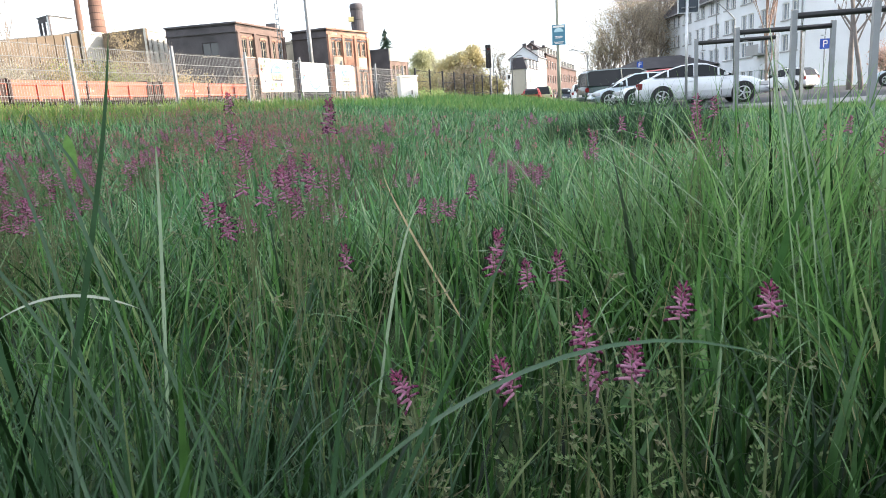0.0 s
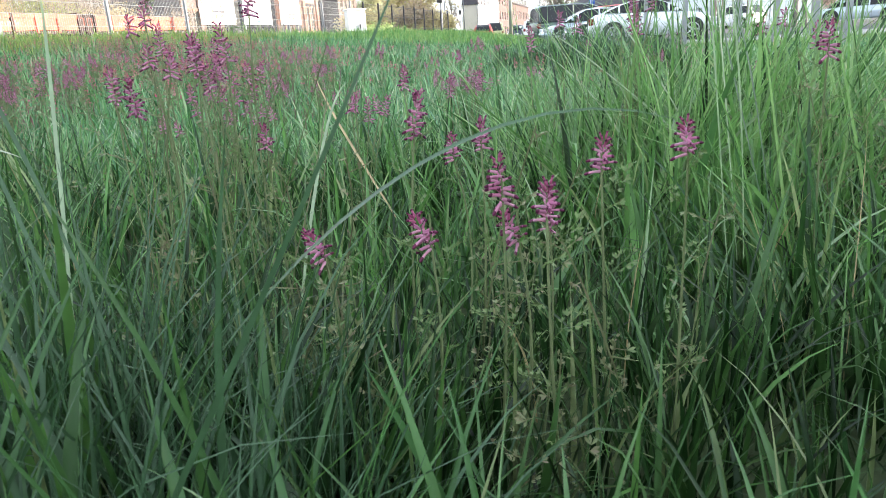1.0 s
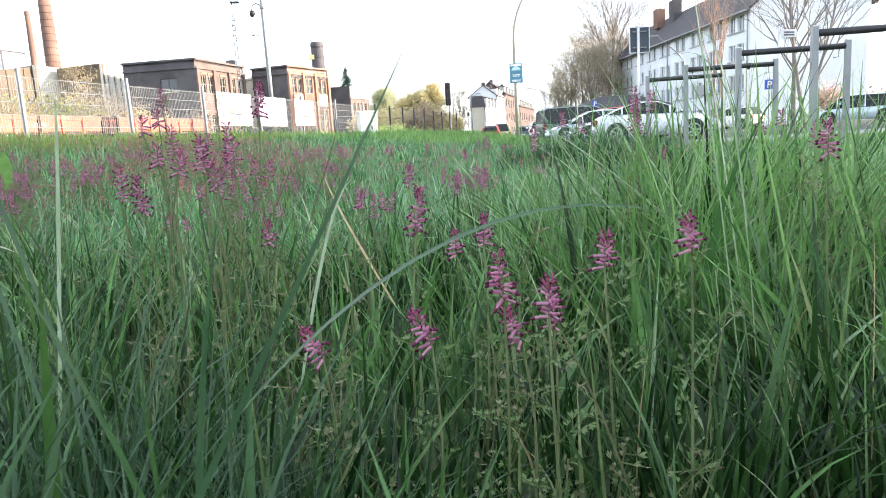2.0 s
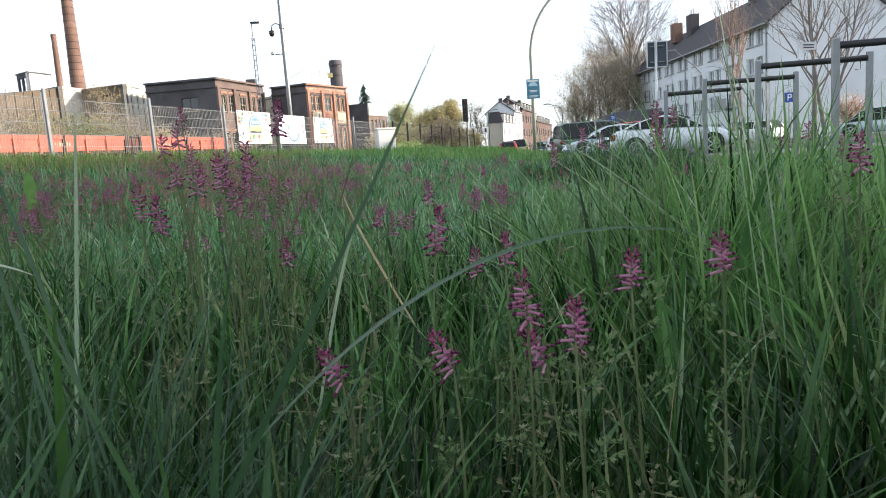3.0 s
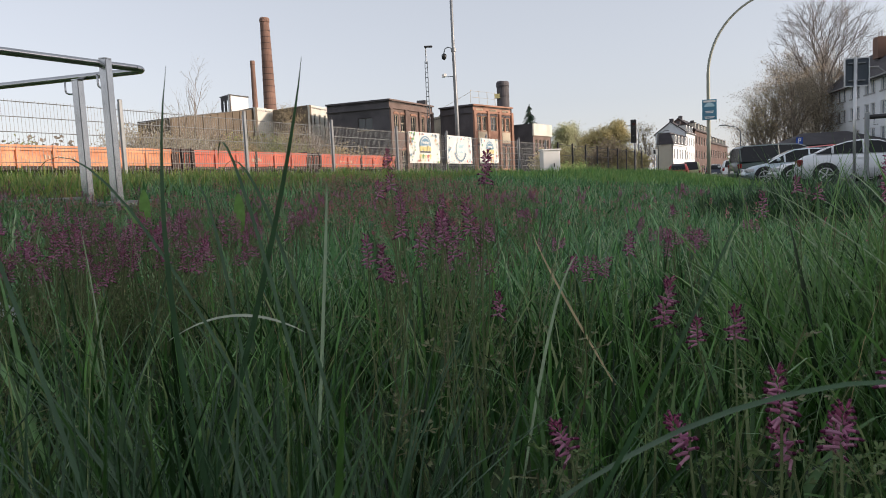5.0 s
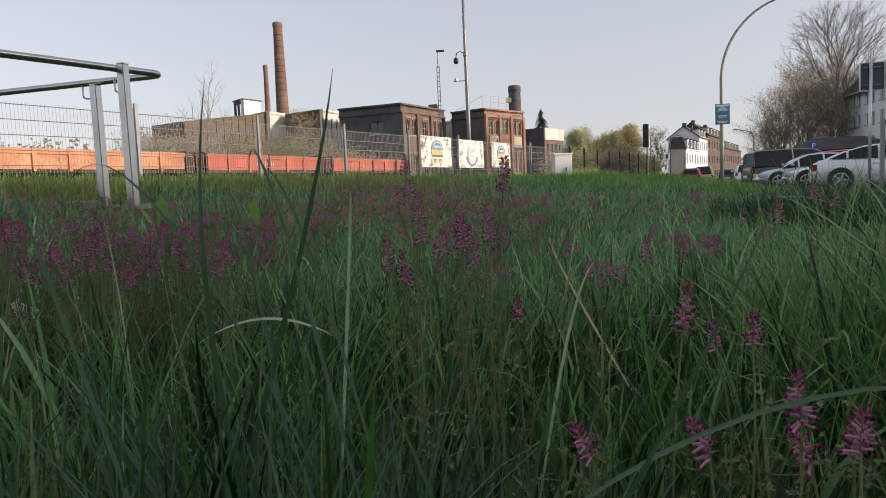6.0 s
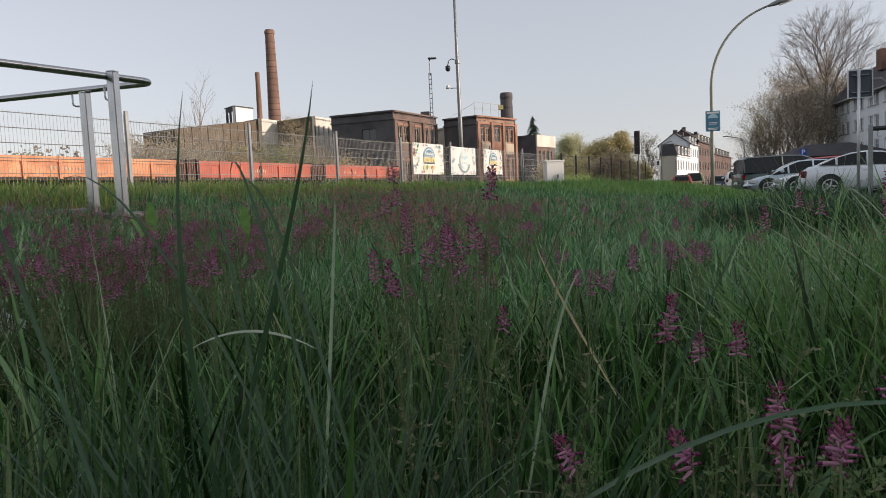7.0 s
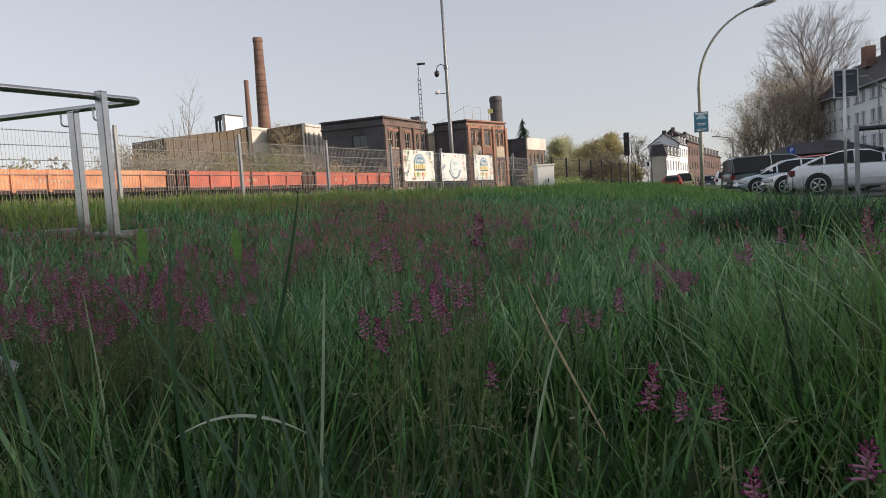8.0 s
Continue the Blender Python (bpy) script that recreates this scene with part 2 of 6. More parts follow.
BARK_GREY = mat("grey_bark", (0.21, 0.188, 0.172), 0.95, var=0.35, scale=2, bump=0.4, fine=25)
TWIG_RED = mat("reddish_twigs", (0.33, 0.225, 0.17), 0.9, var=0.3, scale=2, bump=0.2, fine=25)
BARK_PALE = mat("pale_bark", (0.25, 0.21, 0.17), 0.95, var=0.3, scale=2, bump=0.3, fine=25)
BLOSSOM = leafy("pinkish_blossom", [(0.55, 0.36, 0.30), (0.62, 0.44, 0.36), (0.45, 0.32, 0.24)], thin=0.3)
LEAF_OLIVE = leafy("bud_leaves_olive", [(0.300, 0.242, 0.130), (0.390, 0.309, 0.158), (0.225, 0.188, 0.115)], thin=0.3)
LEAF_GREEN = leafy("bud_leaves_green", [(0.237, 0.275, 0.096), (0.312, 0.338, 0.120), (0.188, 0.213, 0.084)], thin=0.3)
LEAF_FRESH = leafy("fresh_shrub_leaves", [(0.30, 0.40, 0.13), (0.38, 0.46, 0.17), (0.24, 0.34, 0.10)], thin=0.35)
LEAF_DUSK = leafy("dark_olive_leaves", [(0.300, 0.244, 0.179), (0.400, 0.322, 0.221), (0.220, 0.195, 0.137)], thin=0.25)
LEAF_HAZE = leafy("far_budding_crowns", [(0.24, 0.20, 0.17), (0.30, 0.25, 0.20), (0.20, 0.18, 0.15)], thin=0.2)
LEAF_TAN = leafy("young_leaves_tan", [(0.550, 0.472, 0.240), (0.638, 0.543, 0.264), (0.462, 0.401, 0.216)], thin=0.3)
LEAF_PALE = leafy("young_leaves_pale", [(0.46, 0.47, 0.27), (0.54, 0.53, 0.33), (0.38, 0.40, 0.22)], thin=0.35)
LEAF_BROWN = leafy("bud_leaves_brown", [(0.401, 0.306, 0.206), (0.487, 0.378, 0.244), (0.330, 0.288, 0.188)], thin=0.3)
NEEDLE = leafy("fir_needles", [(0.022, 0.045, 0.030), (0.03, 0.055, 0.035)], thin=0.1)
BLUE_SIGN = mat("blue_sign", (0.06, 0.20, 0.30), 0.5, var=0.1, bump=0)
P_BLUE = mat("parking_blue", (0.02, 0.08, 0.42), 0.5, var=0.1, bump=0)
STAND_GREY = mat("grey_stand_steel", (0.30, 0.31, 0.325), 0.42, 0.35, var=0.15, scale=6, bump=0.05, fine=120)
SIGN_BACK = mat("sign_back_grey", (0.06, 0.075, 0.095), 0.5, 0.2, var=0.12)
ALU = mat("aluminium_edge", (0.62, 0.63, 0.64), 0.4, 0.7, var=0.08)
BANNER_W = mat("banner_white", (0.72, 0.72, 0.70), 0.7, var=0.06, scale=3, bump=0.05)
INK = {"teal": mat("ink_teal", (0.14, 0.27, 0.38), 0.7, bump=0), "yellow": mat("ink_yellow", (0.74, 0.63, 0.28), 0.7, bump=0), "red": mat("ink_red", (0.50, 0.14, 0.12), 0.7, bump=0),
       "green": mat("ink_green", (0.18, 0.36, 0.14), 0.7, bump=0), "paleblue": mat("ink_pale_blue", (0.42, 0.62, 0.70), 0.7, bump=0), "white": BANNER_W, "dark": mat("ink_dark", (0.09, 0.09, 0.11), 0.7, bump=0)}
LIGHT_RED = mat("tail_lamp_red", (0.16, 0.012, 0.012), 0.25, var=0.1, bump=0)
LIGHT_CLEAR = mat("clear_lamp", (0.6, 0.6, 0.62), 0.15, 0.3, var=0.1, bump=0)


def paint(name, col, metal=0.0):
    m = mat(name, col, 0.32, metal, var=0.05, scale=1.5, bump=0)
    m.node_tree.nodes["Principled BSDF"].inputs["Coat Weight"].default_value = 0.6
    return m


# ---- mesh helpers ----
class Geo:
    """Collects vertices and faces of one mesh; slot is the material slot of what is added next."""

    def __init__(self):
        self.v, self.f, self.m, self.slot = [], [], [], 0

    def face(self, *idx):
        self.f.append(idx)
        self.m.append(self.slot)

    def add(self, pts):
        k = len(self.v)
        self.v.extend(tuple(p) for p in pts)
        return k

    def quad(self, a, b, c, d):
        k = self.add((a, b, c, d))
        self.face(k, k + 1, k + 2, k + 3)

    def box(self, c, s, rz=0.0, rx=0.0):
        r = Euler((rx, 0, rz)).to_matrix()
        c = Vector(c)
        k = self.add([c + r @ Vector((sx * s[0] / 2, sy * s[1] / 2, sz * s[2] / 2)) for sz in (-1, 1) for sy in (-1, 1) for sx in (-1, 1)])
        for q in ((0, 2, 3, 1), (4, 5, 7, 6), (0, 1, 5, 4), (1, 3, 7, 5), (3, 2, 6, 7), (2, 0, 4, 6)):
            self.face(*(k + i for i in q))
        return self

    def tube(self, pts, radii, sides=8, cap=True):
        pts = [Vector(p) for p in pts]
        if not isinstance(radii, (list, tuple)):
            radii = [radii] * len(pts)
        side = None
        rings = []
        for i, p in enumerate(pts):
            d = (pts[min(i + 1, len(pts) - 1)] - pts[max(i - 1, 0)]).normalized()
            if side is None:
                side = d.cross(Vector((0.31, 0.2, 0.93)))
                if side.length < 0.1:
                    side = d.cross(Vector((1, 0, 0)))
            side = (side - d * side.dot(d)).normalized()
            up = d.cross(side)
            rings.append(self.add([p + (side * math.cos(a) + up * math.sin(a)) * radii[i] for a in (2 * math.pi * j / sides for j in range(sides))]))
        for a, b in zip(rings, rings[1:]):
            for j in range(sides):
                self.face(a + j, a + (j + 1) % sides, b + (j + 1) % sides, b + j)
        if cap:
            self.face(*reversed(range(rings[0], rings[0] + sides)))
            self.face(*range(rings[-1], rings[-1] + sides))
        return self

    def lathe(self, profile, sides=16, c=(0, 0, 0)):
        rings = [self.add([(c[0] + r * math.cos(2 * math.pi * j / sides), c[1] + r * math.sin(2 * math.pi * j / sides), c[2] + z) for j in range(sides)]) for r, z in profile]
        for a, b in zip(rings, rings[1:]):
            for j in range(sides):
                self.face(a + j, a + (j + 1) % sides, b + (j + 1) % sides, b + j)
        self.face(*reversed(range(rings[0], rings[0] + sides)))
        self.face(*range(rings[-1], rings[-1] + sides))
        return self

    def slab(self, outline, z0, z1):
        """A prism over a flat outline of (x, y), counter-clockwise."""
        n = len(outline)
        a = self.add([(x, y, z0) for x, y in outline])
        b = self.add([(x, y, z1) for x, y in outline])
        self.face(*reversed(range(a, a + n)))
        self.face(*range(b, b + n))
        for j in range(n):
            self.face(a + j, a + (j + 1) % n, b + (j + 1) % n, b + j)
        return self

    def wall(self, p0, p1, z0, z1, thick, holes=(), top=None):
        """An upright wall from p0 to p1, left to right as seen from outside, with rectangular holes (u0, z0, u1, z1) right through it."""
        p0, p1 = Vector((*p0, 0)), Vector((*p1, 0))
        length = (p1 - p0).length
        u = (p1 - p0) / length
        inward = Vector((-u.y, u.x, 0)) * thick
        us = sorted({0.0, length, *(h[0] for h in holes), *(h[2] for h in holes)})
        zs = sorted({z0, z1, *(h[1] for h in holes), *(h[3] for h in holes)})

        def at(a, z, deep):
            return p0 + u * a + (inward if deep else Vector()) + Vector((0, 0, z))

        for a, b in zip(us, us[1:]):
            for c, d in zip(zs, zs[1:]):
                if any(h[0] < (a + b) / 2 < h[2] and h[1] < (c + d) / 2 < h[3] for h in holes):
                    continue
                self.quad(at(a, c, 0), at(b, c, 0), at(b, d, 0), at(a, d, 0))
                self.quad(at(b, c, 1), at(a, c, 1), at(a, d, 1), at(b, d, 1))
        for a, c, b, d in holes:
            self.quad(at(a, c, 0), at(a, c, 1), at(b, c, 1), at(b, c, 0))
            self.quad(at(a, d, 1), at(a, d, 0), at(b, d, 0), at(b, d, 1))
            self.quad(at(a, c, 1), at(a, c, 0), at(a, d, 0), at(a, d, 1))
            self.quad(at(b, c, 0), at(b, c, 1), at(b, d, 1), at(b, d, 0))
        self.quad(at(0, z1, 0), at(length, z1, 0), at(length, z1, 1), at(0, z1, 1))
        self.quad(at(0, z0, 1), at(0, z0, 0), at(0, z1, 0), at(0, z1, 1))
        self.quad(at(length, z0, 0), at(length, z0, 1), at(length, z1, 1), at(length, z1, 0))
        return self

    def mesh(self, name, smooth=False, bevel=0.0):
        me = bpy.data.meshes.new(name)
        me.from_pydata(self.v, [], self.f)
        if any(self.m):
            me.polygons.foreach_set("material_index", self.m)
        if bevel:
            bm = bmesh.new()
            bm.from_mesh(me)
            bmesh.ops.remove_doubles(bm, verts=bm.verts, dist=1e-5)
            bmesh.ops.bevel(bm, geom=[e for e in bm.edges if len(e.link_faces) == 2 and e.calc_face_angle(0) > 0.5], offset=bevel, segments=1, affect="EDGES", clamp_overlap=True)
            bm.to_mesh(me)
            bm.free()
        if smooth:
            me.shade_smooth()
        me.update()
        return me


def part(name, geo, material, parent, label="", smooth=False, bevel=0.0):
    """Links a mesh as one part under a thing or under a part."""
    me = geo if isinstance(geo, bpy.types.Mesh) else geo.mesh(name, smooth, bevel)
    if not me.materials:
        for m in material if isinstance(material, (list, tuple)) else (material,):
            me.materials.append(m)
    ob = new(name, me)
    ob.parent = parent
    return tagged(ob, label)


def thing(name, label, category, group="", kind="", at=(0, 0, 0), rz=0.0):
    ob = new(name)
    ob.empty_display_size = 0.1
    ob.matrix_basis = Matrix.LocRotScale(Vector(at), Euler((0, 0, rz)), None)
    return tagged(ob, label, category, group, kind)


def single(name, geo, material, label, category, group="", kind="", smooth=False, bevel=0.0):
    ob = part(name, geo, material, None, smooth=smooth, bevel=bevel)
    return tagged(ob, label, category, group, kind)


# ---- lie of the land ----
FENCE_AT, FENCE_DIR = Vector((-6.8, 9.33)), Vector((0.3206, 0.9472))


def smooth01(a, b, v):
    t = min(1.0, max(0.0, (v - a) / (b - a)))
    return t * t * (3 - 2 * t)


def ground_z(x, y):
    """A bank that rises to the railway fence; the car park lies a little lower."""
    d = (x - FENCE_AT.x) * FENCE_DIR.y - (y - FENCE_AT.y) * FENCE_DIR.x
    z = 0.56 * (1 - smooth01(1.8, 9.8, d))
    z -= 0.20 * smooth01(2.5, 6, x) * smooth01(4, 15, y)
    return z + 0.012 * noise.noise((x * 1.7, y * 1.7, 0)) + 0.03 * noise.noise((x * 0.3, y * 0.3, 4))


def build_ground():
    def steps(lo, hi):
        a = [-2500, -1200, -600, -300, -180, -120, -80, -55, -40]
        near = list(np.arange(lo, hi, 0.5))
        return [v for v in a if v < lo - 5] + near + [v for v in (40, 55, 80, 120, 180, 300, 600, 1200, 2500) if v > hi + 5]

    xs, ys = steps(-26, 16), steps(-6, 40)
    g = Geo()
    for y in ys:
        g.add([(x, y, ground_z(max(-60, min(60, x)), max(-30, min(60, y)))) for x in xs])
    w = len(xs)
    for j in range(len(ys) - 1):
        for i in range(w - 1):
            k = j * w + i
            g.face(k, k + 1, k + w + 1, k + w)
    single("ground", g, SOIL, "rough grassy ground rising to a railway fence", "ground", kind="structure", smooth=True)
    g = Geo()
    g.slab([(5.2, 19.6), (70, 17.0), (90, 60), (30, 58), (24, 160), (12, 160), (6.2, 40)], -0.30, -0.145)
    single("road", g, ASPHALT, "worn grey asphalt of the car park and street", "road", kind="structure")
    g = Geo()
    g.slab([(8.2, 15.6), (60, 13.0), (60, 16.9), (8.2, 19.4)], -0.30, -0.10)
    single("pavement", g, PAVING, "pale concrete pavement beside the car park", "pavement", kind="structure", bevel=0.02)


build_ground()


# ---- buildings ----
def window(parent, p0, u, a, z0, b, z1, deep, frame_mat, bars=1, pane_mat=None, rails=0):
    """A window with frame, glazing bars and a pane, set back in a hole of a wall that runs from p0 along u."""
    inward = Vector((-u.y, u.x, 0))
    base = Vector((*p0, 0)) + u * a + inward * deep
    rz = math.atan2(u.y, u.x)
    w, h = b - a, z1 - z0
    t = 0.07
    mid = base + u * (w / 2)
    f = part("window", Geo().box(mid + Vector((0, 0, z0 + t / 2)), (w, 0.06, t), rz), frame_mat, parent)
    part("head_rail", Geo().box(mid + Vector((0, 0, z1 - t / 2)), (w, 0.06, t), rz), frame_mat, f)
    for k in range(bars + 2):
        s = t / 2 + (w - t) * k / (bars + 1)
        part("stile" if k in (0, bars + 1) else "glazing_bar", Geo().box(base + u * s + Vector((0, 0, (z0 + z1) / 2)), (t, 0.055, h - 2 * t), rz), frame_mat, f)
    for k in range(rails):
        part("glazing_bar", Geo().box(mid + Vector((0, 0, z0 + h * (k + 1) / (rails + 1))), (w - 2 * t, 0.05, t * 0.8), rz), frame_mat, f)
    g = Geo()
    g.box(mid + inward * 0.035 + Vector((0, 0, (z0 + z1) / 2)), (w - 0.02, 0.015, h - 0.02), rz)
    part("pane", g, pane_mat or PANE, f)
    return f


def glazed_wall(b, p0, p1, z0, z1, rows, wall_mat, frame_mat, thick=0.35, bars=1, rails=0, lintel=None, sill=None, pane=None):
    """A wall under thing b with rows of holes (u0, z0, u1, z1), each with its window."""
    w = part("wall", Geo().wall(p0, p1, z0, z1, thick, rows), wall_mat, b)
    u = (Vector((*p1, 0)) - Vector((*p0, 0))).normalized()
    out = Vector((u.y, -u.x, 0))
    rz = math.atan2(u.y, u.x)
    for a, c, d, e in rows:
        window(b, p0, u, a, c, d, e, 0.16, frame_mat, bars, pane, rails)
        mid = Vector((*p0, 0)) + u * ((a + d) / 2) + out * 0.04
        if lintel:
            n = 6
            for k in range(n):
                s = (k + 0.5) / n - 0.5
                part("lintel_brick", Geo().box(mid + u * (s * (d - a + 0.3)) + Vector((0, 0, e + 0.16 + 0.16 * (1 - 4 * s * s))), ((d - a + 0.3) / n * 0.94, 0.14, 0.30), rz), lintel, b)
        if sill:
            part("sill", Geo().box(mid + Vector((0, 0, c - 0.06)), (d - a + 0.2, 0.16, 0.12), rz), sill, b)
    return w


def corner_block(name, label, left, corner, right, base, top, mats, left_holes, right_holes, category="building", cornice=True, sash=None, lintel=None, sill=None):
    """A flat-roofed block of which two faces show: left to corner, and corner to right."""
    L, C, R = (Vector(p) for p in (left, corner, right))
    B = L + R - C
    at = (C.x, C.y, base)
    t = thing(name, label, category, at=at)
    l, c, r, bk = ((p - C) for p in (L, C, R, B))
    h = top - base
    fm = sash or STONE_PALE
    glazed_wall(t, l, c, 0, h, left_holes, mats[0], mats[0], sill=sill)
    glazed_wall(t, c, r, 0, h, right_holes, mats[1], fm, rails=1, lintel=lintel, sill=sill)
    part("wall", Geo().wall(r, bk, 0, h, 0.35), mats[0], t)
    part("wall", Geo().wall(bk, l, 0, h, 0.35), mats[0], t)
    part("roof", Geo().slab([tuple(p) for p in (l * 0.985, c, r * 0.985, bk * 0.985)], h - 0.5, h - 0.3), ROOF_FELT, t)
    if cornice:
        for a, b, m in ((l, c, mats[0]), (c, r, mats[1])):
            u = (b - a).normalized()
            out = Vector((u.y, -u.x))
            mid = (a + b) / 2 + out * 0.1
            ln = (b - a).length
            g = Geo()
            g.box((mid.x, mid.y, h - 0.12), (ln + 0.25, 0.3, 0.24), math.atan2(u.y, u.x))
            g.box((mid.x, mid.y, h - 1.25), (ln + 0.1, 0.24, 0.22), math.atan2(u.y, u.x))
            part("cornice", g, m, t)
    return t


def factory_buildings():
    # two-storey workshop with arched windows in pairs; darker brick paints its left wall's shade
    n = 13.2
    rows = []
    for z, h in ((2.2, 3.2), (8.3, 2.4)):
        for u, w in ((1.2, 1.2), (3.0, 1.2), (6.0, 1.5), (9.0, 1.1), (10.9, 1.1)):
            rows.append((u, z, u + w, z + h))
    t = corner_block("factory_workshop", "dark brick two-storey workshop with arched windows", (-37.2, 99.7), (-26.9, 97.9), (-23.0, 110.2), 0.6, 13.5,
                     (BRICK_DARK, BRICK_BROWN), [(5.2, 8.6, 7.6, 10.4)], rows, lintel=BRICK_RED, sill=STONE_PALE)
    u = Vector((-23.0 + 26.9, 110.2 - 97.9)).normalized()
    out = Vector((u.y, -u.x))
    for s in (0.3, 4.4, 8.5, 12.5):
        p = u * s + out * 0.12
        part("pilaster", Geo().box((p.x, p.y, 5.8), (0.6, 0.35, 11.5), math.atan2(u.y, u.x)), BRICK_BROWN, t)
    p = u * 12.2 - out * 1.5
    part("roof_chimney", Geo().box((p.x, p.y, 13.0), (1.4, 1.2, 1.6)), BRICK_DARK, t)
    # red office block, the shade of its left wall put into darker brick
    rows = []
    for u in (1.0, 2.35):
        rows += [(u, 8.4, u + 1.0, 10.6), (u, 2.2, u + 1.0, 5.9)]
    rows += [(4.5, 8.4, 6.1, 10.7), (4.5, 2.2, 6.1, 6.6)]
    for u in (7.4, 8.75):
        rows += [(u, 8.4, u + 0.95, 10.6), (u, 2.2, u + 0.95, 5.9)]
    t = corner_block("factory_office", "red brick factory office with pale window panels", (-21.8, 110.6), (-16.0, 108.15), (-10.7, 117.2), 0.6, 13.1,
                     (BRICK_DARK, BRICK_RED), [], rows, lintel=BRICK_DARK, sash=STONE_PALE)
    u = Vector((5.3, 9.05)).normalized()
    out = Vector((u.y, -u.x))
    for a, w in ((2.18, 2.3), (8.55, 2.25)):
        p = u * a + out * 0.03
        part("spandrel_panel", Geo().box((p.x, p.y, 7.35), (w, 0.2, 1.75), math.atan2(u.y, u.x)), STONE_PALE, t)
    for s in (0.25, 3.75, 6.85, 10.3):
        p = u * s + out * 0.12
        part("pilaster", Geo().box((p.x, p.y, 5.8), (0.55, 0.35, 11.5), math.atan2(u.y, u.x)), BRICK_RED, t)
    for s in (1.6, 5.2, 8.6):
        p = u * s + out * 0.02
        g = Geo()
        for k in range(7):
            g.box((p.x + u.x * (k - 3) * 0.26, p.y + u.y * (k - 3) * 0.26, 11.7), (0.13, 0.12, 0.3), math.atan2(u.y, u.x))
        part("ornament_band", g, STONE_PALE, t)
    # roof railing with a thin stay
    for k in range(4):
        p = Vector((-0.5 + 1.1 * k, 1.5 + 1.8 * k, 12.5))
        part("railing_post", Geo().tube([p, p + Vector((0, 0, 2.4))], 0.035, 5), STONE_PALE, t)
        if k < 3:
            for z in (1.3, 2.3):
                part("railing_bar", Geo().tube([p + Vector((0, 0, z)), p + Vector((1.1, 1.8, z))], 0.025, 5), STONE_PALE, t)
    part("stay", Geo().tube([(-5.5, 2.6, 12.4), (-0.5, 1.5, 14.6)], 0.025, 5), STONE_PALE, t)
    # round brick stack on that roof
    t = thing("roof_stack", "short round sooty brick stack on the factory roof", "chimney", at=(-12.3, 119.4, 0.6))
    part("shaft", Geo().lathe([(1.15, 0), (1.1, 12), (1.03, 16.4), (1.12, 16.5), (1.12, 16.9), (1.0, 17.25)], 20), BRICK_DARK, t)
    for z in (12.8, 14.6, 16.2):
        part("hoop", Geo().lathe([(1.12, z), (1.12, z + 0.12)], 20), DARKSTEEL, t)
    g = Geo()
    g.box((-0.9, -0.95, 14.4), (0.9, 0.5, 0.08)).box((-0.9, -1.2, 14.75), (0.9, 0.05, 0.7))
    part("platform", g, INK["yellow"], t)
    # lower block with pale parapet; side wall coloured dark for its shade
    rows = [(0.8 + 1.5 * k, 4.6, 1.7 + 1.5 * k, 7.4) for k in range(4)] + [(0.8 + 1.5 * k, 1.0, 1.7 + 1.5 * k, 3.4) for k in range(4)]
    t = corner_block("factory_annex", "low brick annex with a pale parapet", (-11.35, 125.2), (-7.67, 123.9), (-4.7, 130.6), 0.6, 10.8, (BRICK_DARK, BRICK_BROWN), [], rows, cornice=False)
    u = Vector((2.97, 6.7)).normalized()
    p = u * 3.66 + Vector((u.y, -u.x)) * 0.06
    part("parapet", Geo().box((p.x, p.y, 9.1), (7.4, 0.3, 2.1), math.atan2(u.y, u.x)), SHEET_PALE, t)
    # infill block between workshop and office
    t = corner_block("factory_infill", "pale brick infill between two factory blocks", (-24.5, 117), (-21.9, 113.5), (-19.5, 121), 0.6, 12.2, (STONE_PALE, STONE_PALE), [], [(0.8 + 1.3 * k, 3 + 4 * j, 1.5 + 1.3 * k, 5 + 4 * j) for k in range(4) for j in range(2)], cornice=False)
    # long weathered halls
    t = thing("factory_hall", "long weathered factory hall clad in olive sheets", "building", at=(-55.5, 86.8, 0.6))
    u = Vector((5.5, 16.6, 0)).normalized()
    inw = Vector((-u.y, u.x, 0))
    ln = 17.4

    def top_at(s):
        return 10.9 + 2.6 * s / ln

    for k in range(12):
        s0, s1 = ln * k / 12, ln * (k + 1) / 12
        g = Geo()
        deep = inw * 0.25
        p = [u * s0, u * s1, u * s1 + deep, u * s0 + deep]
        z = [top_at(s0), top_at(s1), top_at(s1), top_at(s0)]
        i = g.add([(q.x, q.y, 0) for q in p] + [(q.x, q.y, zz) for q, zz in zip(p, z)])
        for f in ((0, 1, 5, 4), (1, 2, 6, 5), (2, 3, 7, 6), (3, 0, 4, 7), (4, 5, 6, 7), (3, 2, 1, 0)):
            g.face(*(i + j for j in f))
        part("cladding_panel", g, OLIVE, t)
        q = u * s1 - inw * 0.06
        part("cladding_rib", Geo().box((q.x, q.y, top_at(s1) / 2), (0.14, 0.12, top_at(s1)), math.atan2(u.y, u.x)), OLIVE, t)
    back = inw * 7
    part("wall", Geo().wall((back.x, back.y), (0, 0), 0, 10.8, 0.3), OLIVE, t)
    g = Geo()
    e = u * ln
    i = g.add([(-0.1, -0.2, 11.0), (e.x, e.y, 13.6), (e.x + back.x, e.y + back.y, 13.6), (back.x, back.y, 11.0), (-0.1, -0.2, 10.85), (e.x, e.y, 13.45), (e.x + back.x, e.y + back.y, 13.45), (back.x, back.y, 10.85)])
